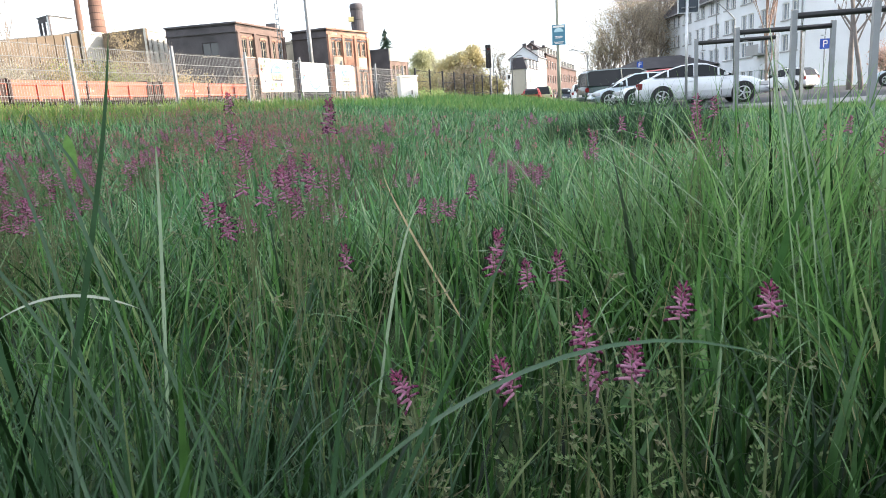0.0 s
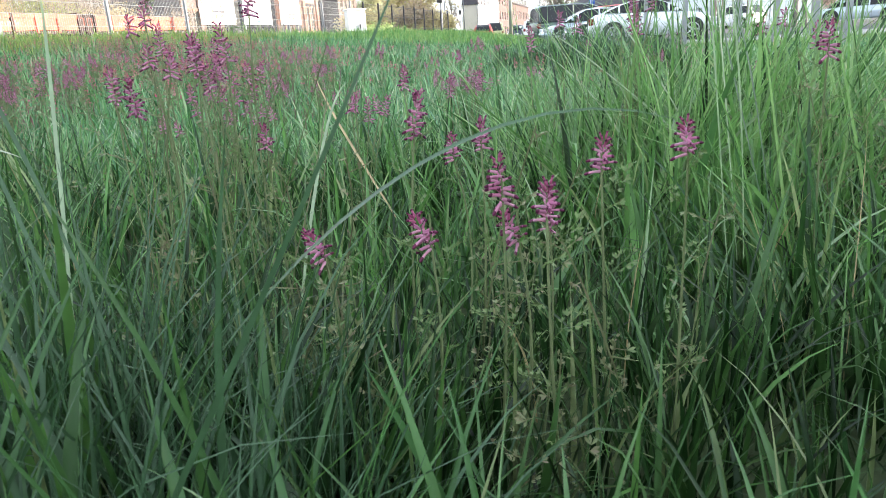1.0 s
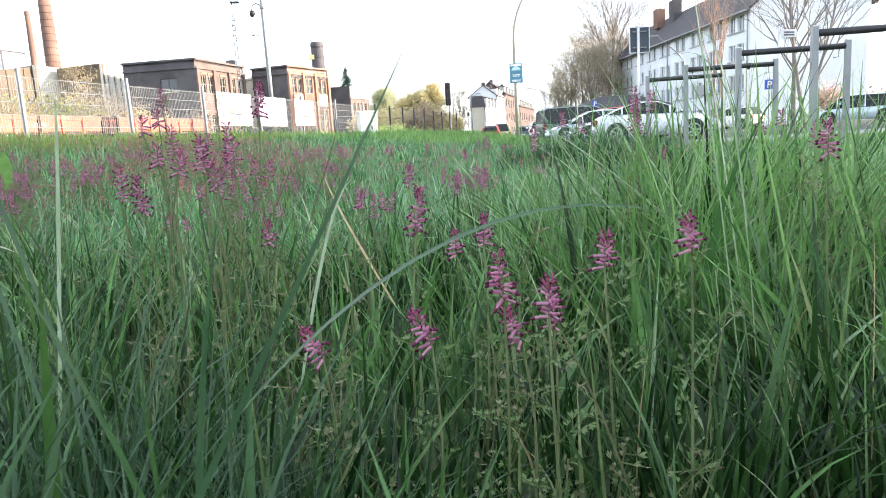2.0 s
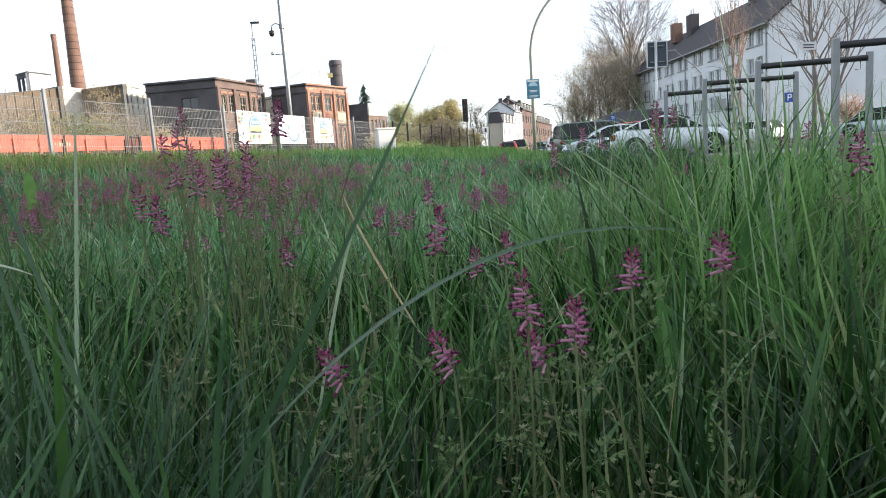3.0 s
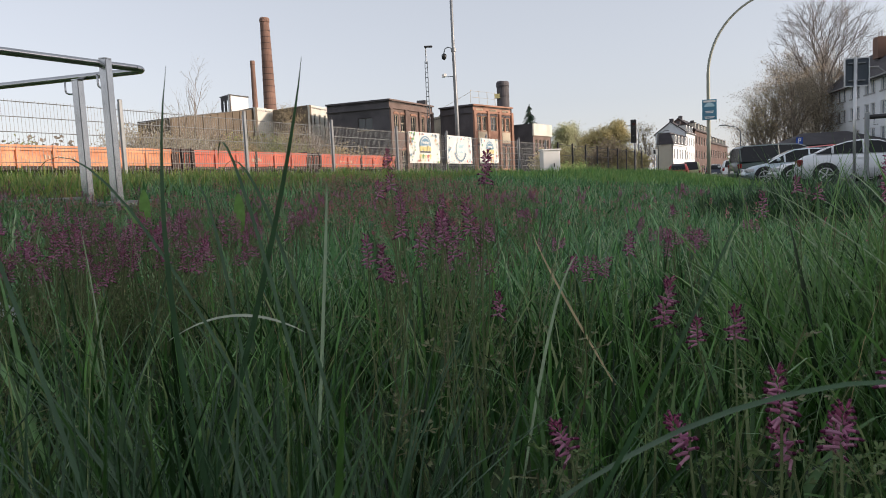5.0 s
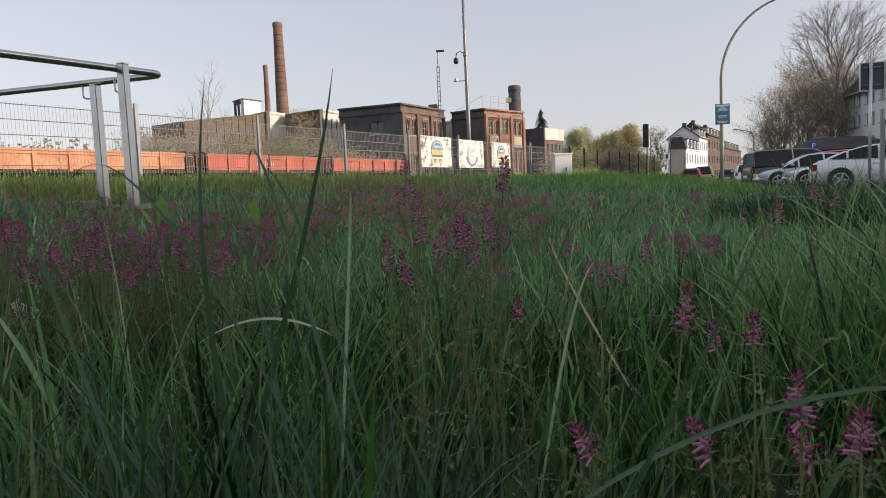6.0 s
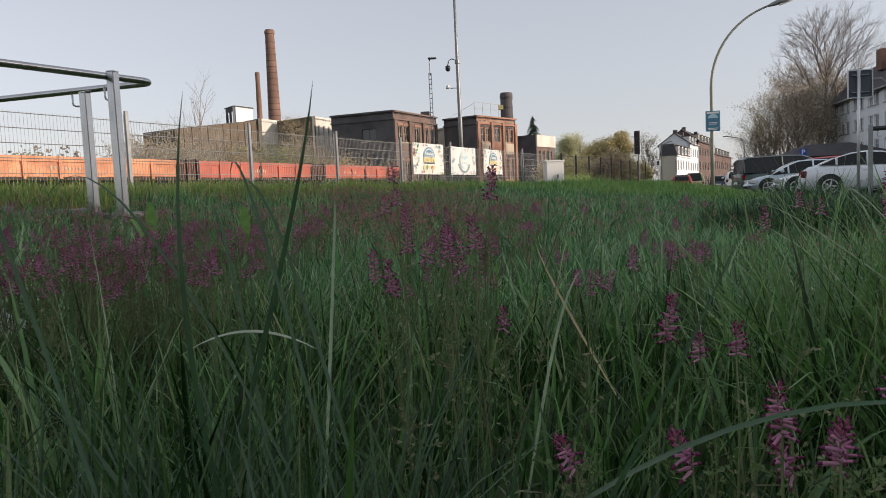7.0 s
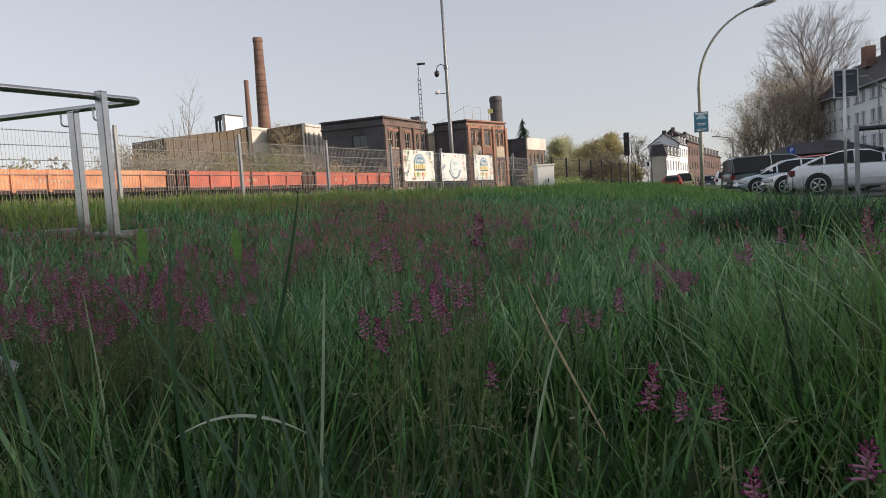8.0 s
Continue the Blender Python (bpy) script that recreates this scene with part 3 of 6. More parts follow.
    for f in ((0, 1, 2, 3), (7, 6, 5, 4), (0, 4, 5, 1), (1, 5, 6, 2), (2, 6, 7, 3), (3, 7, 4, 0)):
        g.face(*(i + j for j in f))
    part("roof", g, ROOF_FELT, t)
    t = corner_block("factory_tower_block", "pale clad block of the old factory", (-53.5, 103.6), (-49.9, 101.6), (-48.5, 107.4), 0.6, 14.2, (OLIVE, SHEET_PALE), [], [(1.2, 8, 2.2, 9.6), (3.4, 8, 4.4, 9.6)], cornice=False)
    t = corner_block("factory_shed", "pale sheet-clad factory shed with high windows", (-48.3, 104.5), (-40.6, 101.2), (-39.3, 108.5), 0.6, 13.9, (OLIVE, SHEET_PALE), [(3.4, 10.6, 5.4, 12.2)], [(1 + 1.5 * k, 4, 1.7 + 1.5 * k, 12) for k in range(4)], cornice=False, sash=SHEET_PALE)
    t = thing("rooftop_plant_house", "white rooftop plant house on the factory", "building", at=(-60.8, 113.9, 0.6))
    part("wall", Geo().wall((-3.0, 2.4), (0, 0), 0, 17.7, 0.3, [(0.5, 14, 1.6, 17), (2.0, 14, 3.2, 17)]), BRICK_DARK, t)
    part("wall", Geo().wall((0, 0), (1.4, 4.4), 0, 17.7, 0.3), WHITE_PAINT, t)
    part("roof", Geo().slab([(0.1, -0.1), (1.6, 4.4), (-1.6, 6.8), (-3.2, 2.4)], 17.7, 17.9), ROOF_FELT, t)
    # tall chimneys
    for name, label, at, top, r0, r1, hoops in (("tall_chimney", "tall tapered red brick factory chimney with iron hoops", (-66.2, 142.2, 0.6), 38.1, 1.75, 0.98, 17),
                                                ("slim_chimney", "slim red brick factory chimney", (-76.3, 155.6, 0.6), 32.0, 0.95, 0.52, 0)):
        t = thing(name, label, "chimney", at=at)
        part("shaft", Geo().lathe([(r0, 0), (r0 + (r1 - r0) * 0.5, top * 0.5), (r1, top - 1.0), (r1 * 1.12, top - 0.9), (r1 * 1.12, top - 0.3), (r1 * 0.98, top)], 20), BRICK_CHIM, t)
        for k in range(hoops):
            z = 14 + k * (top - 15.5) / hoops
            r = r0 + (r1 - r0) * z / top + 0.03
            part("hoop", Geo().lathe([(r, z), (r, z + 0.10)], 20), WAGON_DARK, t)


def white_apartment_house():
    t = thing("apartment_house", "long white rendered apartment house with dark tiled roof", "house", at=(32.6, 61.8, -0.2))
    length, depth, eave, ridge = 42.0, 10.5, 10.7, 15.2
    holes = []
    for z in (0.6, 3.5, 6.3, 8.9):
        for k in range(9):
            for s in (0.0, 1.75):
                u = 1.5 + 4.55 * k + s
                holes.append((u - 0.1, z - 0.05, u + 1.2, z + 1.45))
    # the long side faces the street; its holes count from its far end
    glazed_wall(t, (0.8, length), (0, 0), 0, eave, holes, RENDER_WHITE, WHITE_PAINT, bars=1, sill=RENDER_GREY, pane=PANE_SKY)
    part("wall", Geo().wall((0, 0), (depth, -1.2), 0, eave, 0.35), RENDER_WHITE, t)
    part("wall", Geo().wall((depth, -1.2), (depth + 0.8, length), 0, eave, 0.35), RENDER_WHITE, t)
    part("wall", Geo().wall((depth + 0.8, length), (0.8, length), 0, eave, 0.35), RENDER_WHITE, t)
    mid = Vector((depth / 2, -0.6))
    g = Geo()
    k = g.add([(0, 0, eave), (depth, -1.2, eave), (mid.x, mid.y, ridge - 0.15), (0.05, 0.35, eave), (depth, -0.85, eave), (mid.x, mid.y + 0.35, ridge - 0.15)])
    for f in ((0, 1, 2), (5, 4, 3), (0, 2, 5, 3), (2, 1, 4, 5)):
        g.face(*(k + i for i in f))
    part("gable", g, RENDER_WHITE, t)
    g = Geo()
    for sgn, x0, xr in ((1, -0.5, mid.x), (-1, depth + 0.5, mid.x)):
        y0 = -0.35 if sgn > 0 else -1.5
        e = eave - 0.25
        a = [(x0, y0, e), (xr, -0.95, ridge), (xr + 0.8, length + 0.3, ridge), (x0 + 0.8, length + 0.3, e)]
        k = g.add(a + [(x, y, z - 0.22) for x, y, z in a])
        order = (0, 1, 2, 3) if sgn < 0 else (3, 2, 1, 0)
        g.face(*(k + i for i in order))
        g.face(*(k + 4 + i for i in reversed(order)))
        for i in range(4):
            g.face(k + i, k + (i + 1) % 4, k + 4 + (i + 1) % 4, k + 4 + i)
    part("roof", g, ROOF_DARK, t)
    for y, x, h, m in ((31.5, 3.9, 2.5, BRICK_CHIM), (27.8, 4.6, 2.9, BRICK_DARK), (12, 5.0, 2.4, BRICK_DARK), (3.5, 5.4, 2.4, BRICK_CHIM)):
        c = part("chimney", Geo().box((x, y, ridge - 1.6 + h / 2), (1.1, 1.5, h)), m, t)
        for s in (-0.35, 0.35):
            part("flue_pot", Geo().tube([(x, y + s, ridge - 1.6 + h), (x, y + s, ridge - 0.9 + h)], 0.12, 8), STEEL, c)
    a = part("antenna", Geo().tube([(5.7, 23.6, ridge - 0.4), (5.7, 23.6, ridge + 4.2)], 0.04, 6), GALV, t)
    for z in (1.2, 1.9, 3.2, 3.9):
        part("antenna_rod", Geo().tube([(4.9, 23.6, ridge + z), (6.5, 23.6, ridge + z)], 0.02, 5), GALV, a)
    for y in (8, 26):
        part("balcony", Geo().box((-0.45, y, 3.5), (1.0, 2.6, 0.15)).box((-0.92, y, 4.0), (0.05, 2.6, 0.9)), RENDER_GREY, t)
    for y in (0.4, 20, 41):
        part("downpipe", Geo().tube([(0.02 * y - 0.08, y, 0), (0.02 * y - 0.08, y, eave)], 0.06, 8), RENDER_GREY, t)
    part("gutter", Geo().tube([(-0.55, -0.3, eave - 0.3), (0.25, length + 0.2, eave - 0.3)], 0.09, 8), RENDER_GREY, t)


def street_houses():
    # a row that follows the street away: each house by its start and end along the kerb line
    u = Vector((0.301, 0.954))
    turn = math.atan2(u.y, u.x)

    def street_house(name, label, s0, s1, deep, eave, ridge, front, side, floors, cols, mansard=False, dormers=2, group=""):
        ln = s1 - s0
        t = thing(name, label, "house", group, at=(17.75 + u.x * s0, 134.9 + u.y * s0, -0.1), rz=turn)
        step = ln / cols
        holes = [(step * (k + 0.5) - step * 0.21, z0, step * (k + 0.5) + step * 0.21, z1) for k in range(cols) for z0, z1 in floors]
        glazed_wall(t, (0, 0), (ln, 0), 0, eave, holes, front, WHITE_PAINT, thick=0.3)
        part("wall", Geo().wall((0, deep), (0, 0), 0, eave, 0.3), side, t)
        part("wall", Geo().wall((ln, 0), (ln, deep), 0, eave, 0.3), side, t)
        part("cornice", Geo().box((ln / 2, -0.12, eave - 0.12), (ln + 0.2, 0.24, 0.24)), front, t)
        g = Geo()
        if mansard:
            k = g.add([(-0.15, -0.15, eave), (ln + 0.1, -0.15, eave), (ln + 0.1, deep, eave), (-0.15, deep, eave), (1.0, 0.7, ridge), (ln, 0.7, ridge), (ln, deep, ridge), (1.0, deep, ridge)])
            for f in ((0, 1, 5, 4), (1, 2, 6, 5), (2, 3, 7, 6), (3, 0, 4, 7), (4, 5, 6, 7)):
                g.face(*(k + i for i in f))
        else:
            m = deep / 2
            k = g.add([(-0.2, -0.3, eave - 0.1), (ln + 0.2, -0.3, eave - 0.1), (ln + 0.2, m, ridge), (-0.2, m, ridge), (-0.2, deep + 0.3, eave - 0.1), (ln + 0.2, deep + 0.3, eave - 0.1)])
            k2 = g.add([(-0.2, -0.3, eave - 0.3), (ln + 0.2, -0.3, eave - 0.3), (ln + 0.2, m, ridge - 0.2), (-0.2, m, ridge - 0.2), (-0.2, deep + 0.3, eave - 0.3), (ln + 0.2, deep + 0.3, eave - 0.3)])
            for f in ((0, 1, 2, 3), (3, 2, 5, 4)):
                g.face(*(k + i for i in f))
                g.face(*(k2 + i for i in reversed(f)))
            for a, b in ((0, 3), (3, 4), (1, 2), (2, 5), (0, 1), (4, 5)):
                g.face(k + a, k + b, k2 + b, k2 + a)
            for x in (0, ln):
                h = Geo()
                k = h.add([(x, 0, eave), (x, deep, eave), (x, m, ridge - 0.22), (x + (0.3 if x == 0 else -0.3), 0, eave), (x + (0.3 if x == 0 else -0.3), deep, eave), (x + (0.3 if x == 0 else -0.3), m, ridge - 0.22)])
                for f in ((0, 1, 2), (5, 4, 3), (0, 3, 4, 1), (1, 4, 5, 2), (2, 5, 3, 0)):
                    h.face(*(k + i for i in f))
                part("gable", h, side, t)
        part("roof", g, ROOF_DARK, t)
        for k in range(dormers):
            x = ln * (k + 0.5) / dormers
            y, z = (0.55, eave + 1.0) if mansard else (0.9, eave + 0.75)
            d = part("dormer", Geo().box((x, y, z), (1.5, 1.4, 1.5)), RENDER_CREAM if front is BRICK_ROW else WHITE_PAINT, t)
            part("pane", Geo().box((x, y - 0.71, z), (0.85, 0.03, 1.05)), PANE, d)
            part("dormer_roof", Geo().box((x, y, z + 0.82), (1.8, 1.7, 0.14)), ROOF_DARK, d)
        if not mansard:
            for x in (ln * 0.12, ln * 0.8):
                part("chimney", Geo().box((x, deep * 0.5, ridge - 0.1), (0.8, 0.8, 1.4)), BRICK_DARK, t)
        return t

    street_house("mansard_house", "pale rendered street house with a dark mansard roof", 0, 15.0, 3.0, 6.35, 8.6, RENDER_WHITE, RENDER_CREAM, ((0.6, 2.4), (3.6, 5.5)), 5, True, 4)
    street_house("gabled_house", "white rendered three-storey house with a plain gable", 15.1, 26.3, 6.2, 9.3, 11.7, RENDER_WHITE, RENDER_WHITE, ((0.8, 2.4), (3.6, 5.3), (6.5, 8.3)), 4, False, 3)
    row = "terraced houses along the street"
    street_house("row_house", "brown rendered terraced house with dormers", 26.4, 51.2, 7.0, 10.4, 13.2, BRICK_ROW, BRICK_ROW, ((0.8, 2.6), (4.0, 5.8), (7.2, 9.0)), 6, False, 5, row)
    street_house("row_house", "red brick terraced street house", 51.3, 69.0, 7.0, 8.4, 10.6, BRICK_ROW, BRICK_DARK, ((0.8, 2.6), (4.6, 6.6)), 4, False, 3, row)
    street_house("row_house", "red brick terraced street house", 69.1, 90.0, 7.0, 8.4, 10.6, BRICK_ROW, BRICK_DARK, ((0.8, 2.6), (4.6, 6.6)), 5, False, 3, row)
    # dark low house behind the parked cars
    t = thing("dark_house", "low house with a dark hipped roof among trees", "house", at=(22.6, 82, -0.1))
    part("wall", Geo().wall((0, 0), (10, -1), 0, 3.2, 0.3, [(1.5, 0.9, 2.6, 2.2), (5, 0.9, 6.1, 2.2)]), BRICK_DARK, t)
    part("wall", Geo().wall((0, 9), (0, 0), 0, 3.2, 0.3), BRICK_DARK, t)
    g = Geo()
    k = g.add([(-0.4, -0.4, 3.1), (10.4, -1.4, 3.1), (10.4, 9, 3.1), (-0.4, 9.4, 3.1), (3, 4, 4.6), (7.5, 3.6, 4.6)])
    for f in ((0, 1, 5, 4), (1, 2, 5), (2, 3, 4, 5), (3, 0, 4)):
        g.face(*(k + i for i in f))
    part("roof", g, ROOF_DARK, t)
    # an assumed block, added outside the view to keep the low sun off the meadow
    t = thing("shading_apartment_block", "unseen plain block added to shade the meadow", "house", at=(28.9, -58.5, -0.2), rz=radians(-11.5))
    part("wall", Geo().wall((0, 88), (0, 0), 0, SHADE_TOP, 0.4), RENDER_GREY, t)
    part("wall", Geo().wall((0, 0), (11, 0), 0, SHADE_TOP, 0.4), RENDER_GREY, t)
    part("wall", Geo().wall((11, 0), (11, 88), 0, SHADE_TOP, 0.4), RENDER_GREY, t)
    part("wall", Geo().wall((11, 88), (0, 88), 0, SHADE_TOP, 0.4), RENDER_GREY, t)
    part("roof", Geo().slab([(0.3, 0.3), (10.7, 0.3), (10.7, 87.7), (0.3, 87.7)], SHADE_TOP - 0.4, SHADE_TOP - 0.1), ROOF_FELT, t)


factory_buildings()
white_apartment_house()
street_houses()


# ---- railway: fence, banners, wagons ----
def railway_fence():
    ang = math.atan2(FENCE_DIR.y, FENCE_DIR.x)
    top, n0, n1 = 1.87, -4, 7
    t = thing("mesh_fence", "galvanised double-rod mesh fence along the railway", "fence", at=(FENCE_AT.x, FENCE_AT.y, 0.0), rz=ang)
    # one panel of rods, shared by all bays
    g = Geo()
    for k in range(49):
        x = 0.05 + k * 0.05
        g.tube([(x, 0, 0.48), (x, 0, top - 0.085)], 0.0030, 4, cap=False)
    for k in range(7):
        z = 0.56 + k * 0.2
        for y in (-0.006, 0.006):
            g.tube([(0.02, y, z), (2.48, y, z)], 0.0052, 4, cap=False)
    panel = g.mesh("panel")
    g = Geo()
    g.box((0, -0.04, 1.2), (0.06, 0.04, 1.42))
    post = g.mesh("post", bevel=0.006)
    g = Geo()
    g.box((0, -0.004, 1.2), (0.045, 0.02, 1.30))
    strip = g.mesh("clamp_strip", bevel=0.003)
    for k in range(n0, n1 + 1):
        p = part("post", post, GALV, t)
        p.location.x = 2.5 * k
        part("clamp_strip", strip, STEEL, p)
        if k < n1:
            q = tagged(part("panel", panel, WIRE, t, "grid of thin galvanised rods"), kind="stuff")
            q.location.x = 2.5 * k


def banner_shapes(kind, w, h, parent, base):
    """Flat printed shapes of a banner, each a thin sheet in front of the cloth."""
    rnd = random.Random(31 + kind)

    def disc(name, x, z, r, ink, squash=1.0, a0=0, a1=360, layer=0):
        g = Geo()
        n = 20
        pts = [(x + r * math.cos(radians(a0 + (a1 - a0) * k / n)), -base - 0.002 * layer, z + r * squash * math.sin(radians(a0 + (a1 - a0) * k / n))) for k in range(n + 1)]
        k = g.add(pts)
        g.face(*range(k, k + n + 1))
        part(name, g, INK[ink], parent)

    def bars(name, n, z, w0, w1, h0, ink, layer):
        for k in range(n):
            x = -w0 / 2 + w0 * (k + 0.5) / n
            part(name, Geo().box((x, -base - 0.002 * layer, z + 0.01 * math.sin(k * 2.0)), (w0 / n * rnd.uniform(0.55, 0.85), 0.002, h0 * rnd.uniform(0.8, 1.1))), INK[ink], parent)

    if kind == 1:
        disc("printed_ring", 0, h * 0.52, h * 0.33, "paleblue", 0.9, layer=1)
        disc("printed_face", 0, h * 0.52, h * 0.30, "white", 0.9, layer=2)
        bars("printed_bar", 5, h * 0.62, h * 0.46, 0, h * 0.13, "paleblue", 3)
        bars("printed_bar", 7, h * 0.42, h * 0.40, 0, h * 0.07, "paleblue", 3)
        for k in range(11):
            a = radians(205 + 130 * k / 10)
            part("printed_ribbon", Geo().box((h * 0.44 * math.cos(a), -base - 0.006, h * 0.54 + h * 0.44 * math.sin(a)), (0.06, 0.002, 0.05)), INK["teal"], parent)
    else:
        disc("printed_arch", 0, h * 0.56, h * 0.36, "teal", 0.9, 0, 180, layer=1)
        disc("printed_arch_band", 0, h * 0.57, h * 0.30, "white", 0.9, 0, 180, layer=2)
        disc("printed_arch_inner", 0, h * 0.58, h * 0.27, "teal", 0.85, 0, 180, layer=3)
        bars("printed_letter_bar", 7, h * 0.66, h * 0.40, 0, h * 0.09, "white", 4)
        bars("printed_bar", 6, h * 0.47, h * 0.72, 0, h * 0.15, "yellow", 4)
        bars("printed_rule", 1, h * 0.365, h * 0.9, 0, h * 0.04, "dark", 4)
        for k in range(5):
            disc("printed_dot", (k - 2) * h * 0.15, h * 0.22, h * 0.07, ("yellow", "green", "yellow", "red", "yellow")[k], rnd.uniform(0.8, 1.1), layer=2)
            disc("printed_dot", (k - 2) * h * 0.15 + 0.03, h * 0.20, h * 0.03, "white", layer=3)
    for k in range(64):
        if rnd.random() < 0.6:
            x, z = rnd.choice((-1, 1)) * w * rnd.uniform(0.33, 0.48), h * rnd.uniform(0.04, 0.96)
        else:
            x, z = w * rnd.uniform(-0.46, 0.46), h * (rnd.uniform(0.03, 0.1) if rnd.random() < 0.5 else rnd.uniform(0.88, 0.97))
        disc("printed_confetti", x, z, rnd.uniform(0.012, 0.028), rnd.choice(("red", "green", "yellow", "teal", "paleblue", "dark") if kind != 1 else ("paleblue", "paleblue", "teal", "red")), rnd.uniform(0.5, 1.8), layer=3)


def banners():
    ang = math.atan2(FENCE_DIR.y, FENCE_DIR.x)
    left = Vector((-FENCE_DIR.y, FENCE_DIR.x))
    for kind, (s0, s1, z0, z1) in enumerate(((7.95, 9.47, 1.00, 1.80), (9.89, 11.37, 1.00, 1.78), (11.91, 13.2, 1.02, 1.78))):
        mid = FENCE_AT + FENCE_DIR * ((s0 + s1) / 2) - left * 0.10
        w, h = s1 - s0, z1 - z0
        t = thing("banner", ("white banner with teal arch and yellow lettering on the fence", "white banner with pale blue round emblem on the fence",
                             "white banner with teal arch and confetti on the fence")[kind], "banner", "banners on the fence", at=(mid.x, mid.y, z0), rz=ang)
        g = Geo()
        n = 8
        for i in range(n + 1):
            x = -w / 2 + w * i / n
            for j in range(5):
                z = h * j / 4
                g.add([(x + 0.008 * math.sin(j * 2.1 + kind), 0.012 * math.sin(i * 1.1 + j * 0.7 + kind) * (0.4 if 0 < j < 4 else 1), z)])
        for i in range(n):
            for j in range(4):
                k = i * 5 + j
                g.face(k, k + 5, k + 6, k + 1)
        part("cloth", g, BANNER_W, t, smooth=True)
        banner_shapes(kind, w, h, t, 0.018)
        for x in (-w / 2 + 0.03, w / 2 - 0.03):
            for z in (0.03, h - 0.03):
                part("eyelet", Geo().tube([(x, -0.02, z), (x, 0.06, z)], 0.012, 8), STEEL, t)


def wagons():
    d = Vector((0.297, 0.955))
    ang = math.atan2(d.y, d.x)
    start = Vector((-18.2, 19.1))
    L, H = 7.5, 0.68
    for k in range(-2, 3):
        c = start + d * (k * 8.5 + 2.85) + Vector((-d.y, d.x)) * 1.4
        red = WAGON_RED2 if k in (1, 2) else WAGON_RED
        t = thing("flat_wagon", "orange low-sided railway wagon behind the fence" if red is WAGON_RED else "red low-sided railway wagon behind the fence", "railway wagon", "wagons of the train", at=(c.x, c.y, 0.55), rz=ang)
        part("floor", Geo().box((0, 0, 1.08), (L, 2.7, 0.12)), WAGON_DARK, t)
        part("underframe", Geo().box((0, 0, 0.88), (L - 0.4, 1.6, 0.28)), WAGON_DARK, t)
        n = 6
        for side in (-1, 1):
            for j in range(n):
                x = -L / 2 + L * (j + 0.5) / n
                s = part("side_board", Geo().box((x, side * 1.345, 1.16 + H / 2), (L / n - 0.05, 0.05, H - 0.02)), red, t)
                part("top_rail", Geo().box((x, side * 1.385, 1.16 + H - 0.09), (L / n - 0.02, 0.09, 0.18)), red, s)
            for j in range(n + 1):
                x = -L / 2 + L * j / n
                part("stake", Geo().box((x * 0.995, side * 1.41, 1.12 + H / 2), (0.11, 0.09, H + 0.1)), red if j % 3 else WAGON_DARK, t)
        for e in (-1, 1):
            part("end_board", Geo().box((e * L / 2, 0, 1.16 + H / 2 + 0.02), (0.07, 2.75, H + 0.1)), WAGON_DARK, t)
            for s in (-0.9, 0.9):
                part("buffer", Geo().tube([(e * (L / 2), s, 0.95), (e * (L / 2 + 0.38), s, 0.95), (e * (L / 2 + 0.40), s, 0.95), (e * (L / 2 + 0.46), s, 0.95)], [0.09, 0.09, 0.22, 0.22], 12), WAGON_DARK, t)
            for s in (-0.75, 0.75):
                part("wheel", Geo().tube([(e * 2.9, s - 0.06, 0.46), (e * 2.9, s + 0.06, 0.46)], 0.46, 18), WAGON_DARK, t)
            part("end_frame", Geo().box((e * (L / 2 + 0.24), -1.15, 1.46), (0.42, 0.30, 0.86)).box((e * (L / 2 + 0.24), 1.15, 1.46), (0.42, 0.30, 0.86)).box((e * (L / 2 + 0.30), 0, 1.40), (0.08, 2.2, 0.62)), WAGON_DARK, t, bevel=0.02)
            part("hand_grip", Geo().tube([(e * (L / 2 + 0.1), -1.33, 1.3), (e * (L / 2 + 0.1), -1.36, 1.7), (e * (L / 2 + 0.38), -1.36, 1.7), (e * (L / 2 + 0.38), -1.33, 1.3)], 0.018, 6), red, t)
        # painted scrawl on the boards
        rnd = random.Random(80 + k)
        if k in (-1, 0, 1, 2):
            g = Geo()
            x0 = rnd.uniform(-2.5, 1.0)
            for i in range(9):
                g.box((x0 + i * 0.13, -1.4, 1.16 + H * 0.42 + rnd.uniform(-0.03, 0.03)), (rnd.uniform(0.02, 0.07), 0.008, rnd.uniform(0.05, 0.16)), 0, rnd.uniform(-0.02, 0.02))
            part("scrawl", g, STONE_PALE, t, "faded pale spray-paint strokes")
    for s in (-0.75, 0.75):
        g = Geo()
        c = start + Vector((-d.y, d.x)) * 1.4
        g.box((c.x - d.y * s + d.x * 20, c.y + d.x * s + d.y * 20, 0.62), (110, 0.07, 0.14), ang)
        single("rail", g, WAGON_DARK, "rusty railway rail under the wagons", "rail", "railway rails", "structure")


railway_fence()
banners()
wagons()


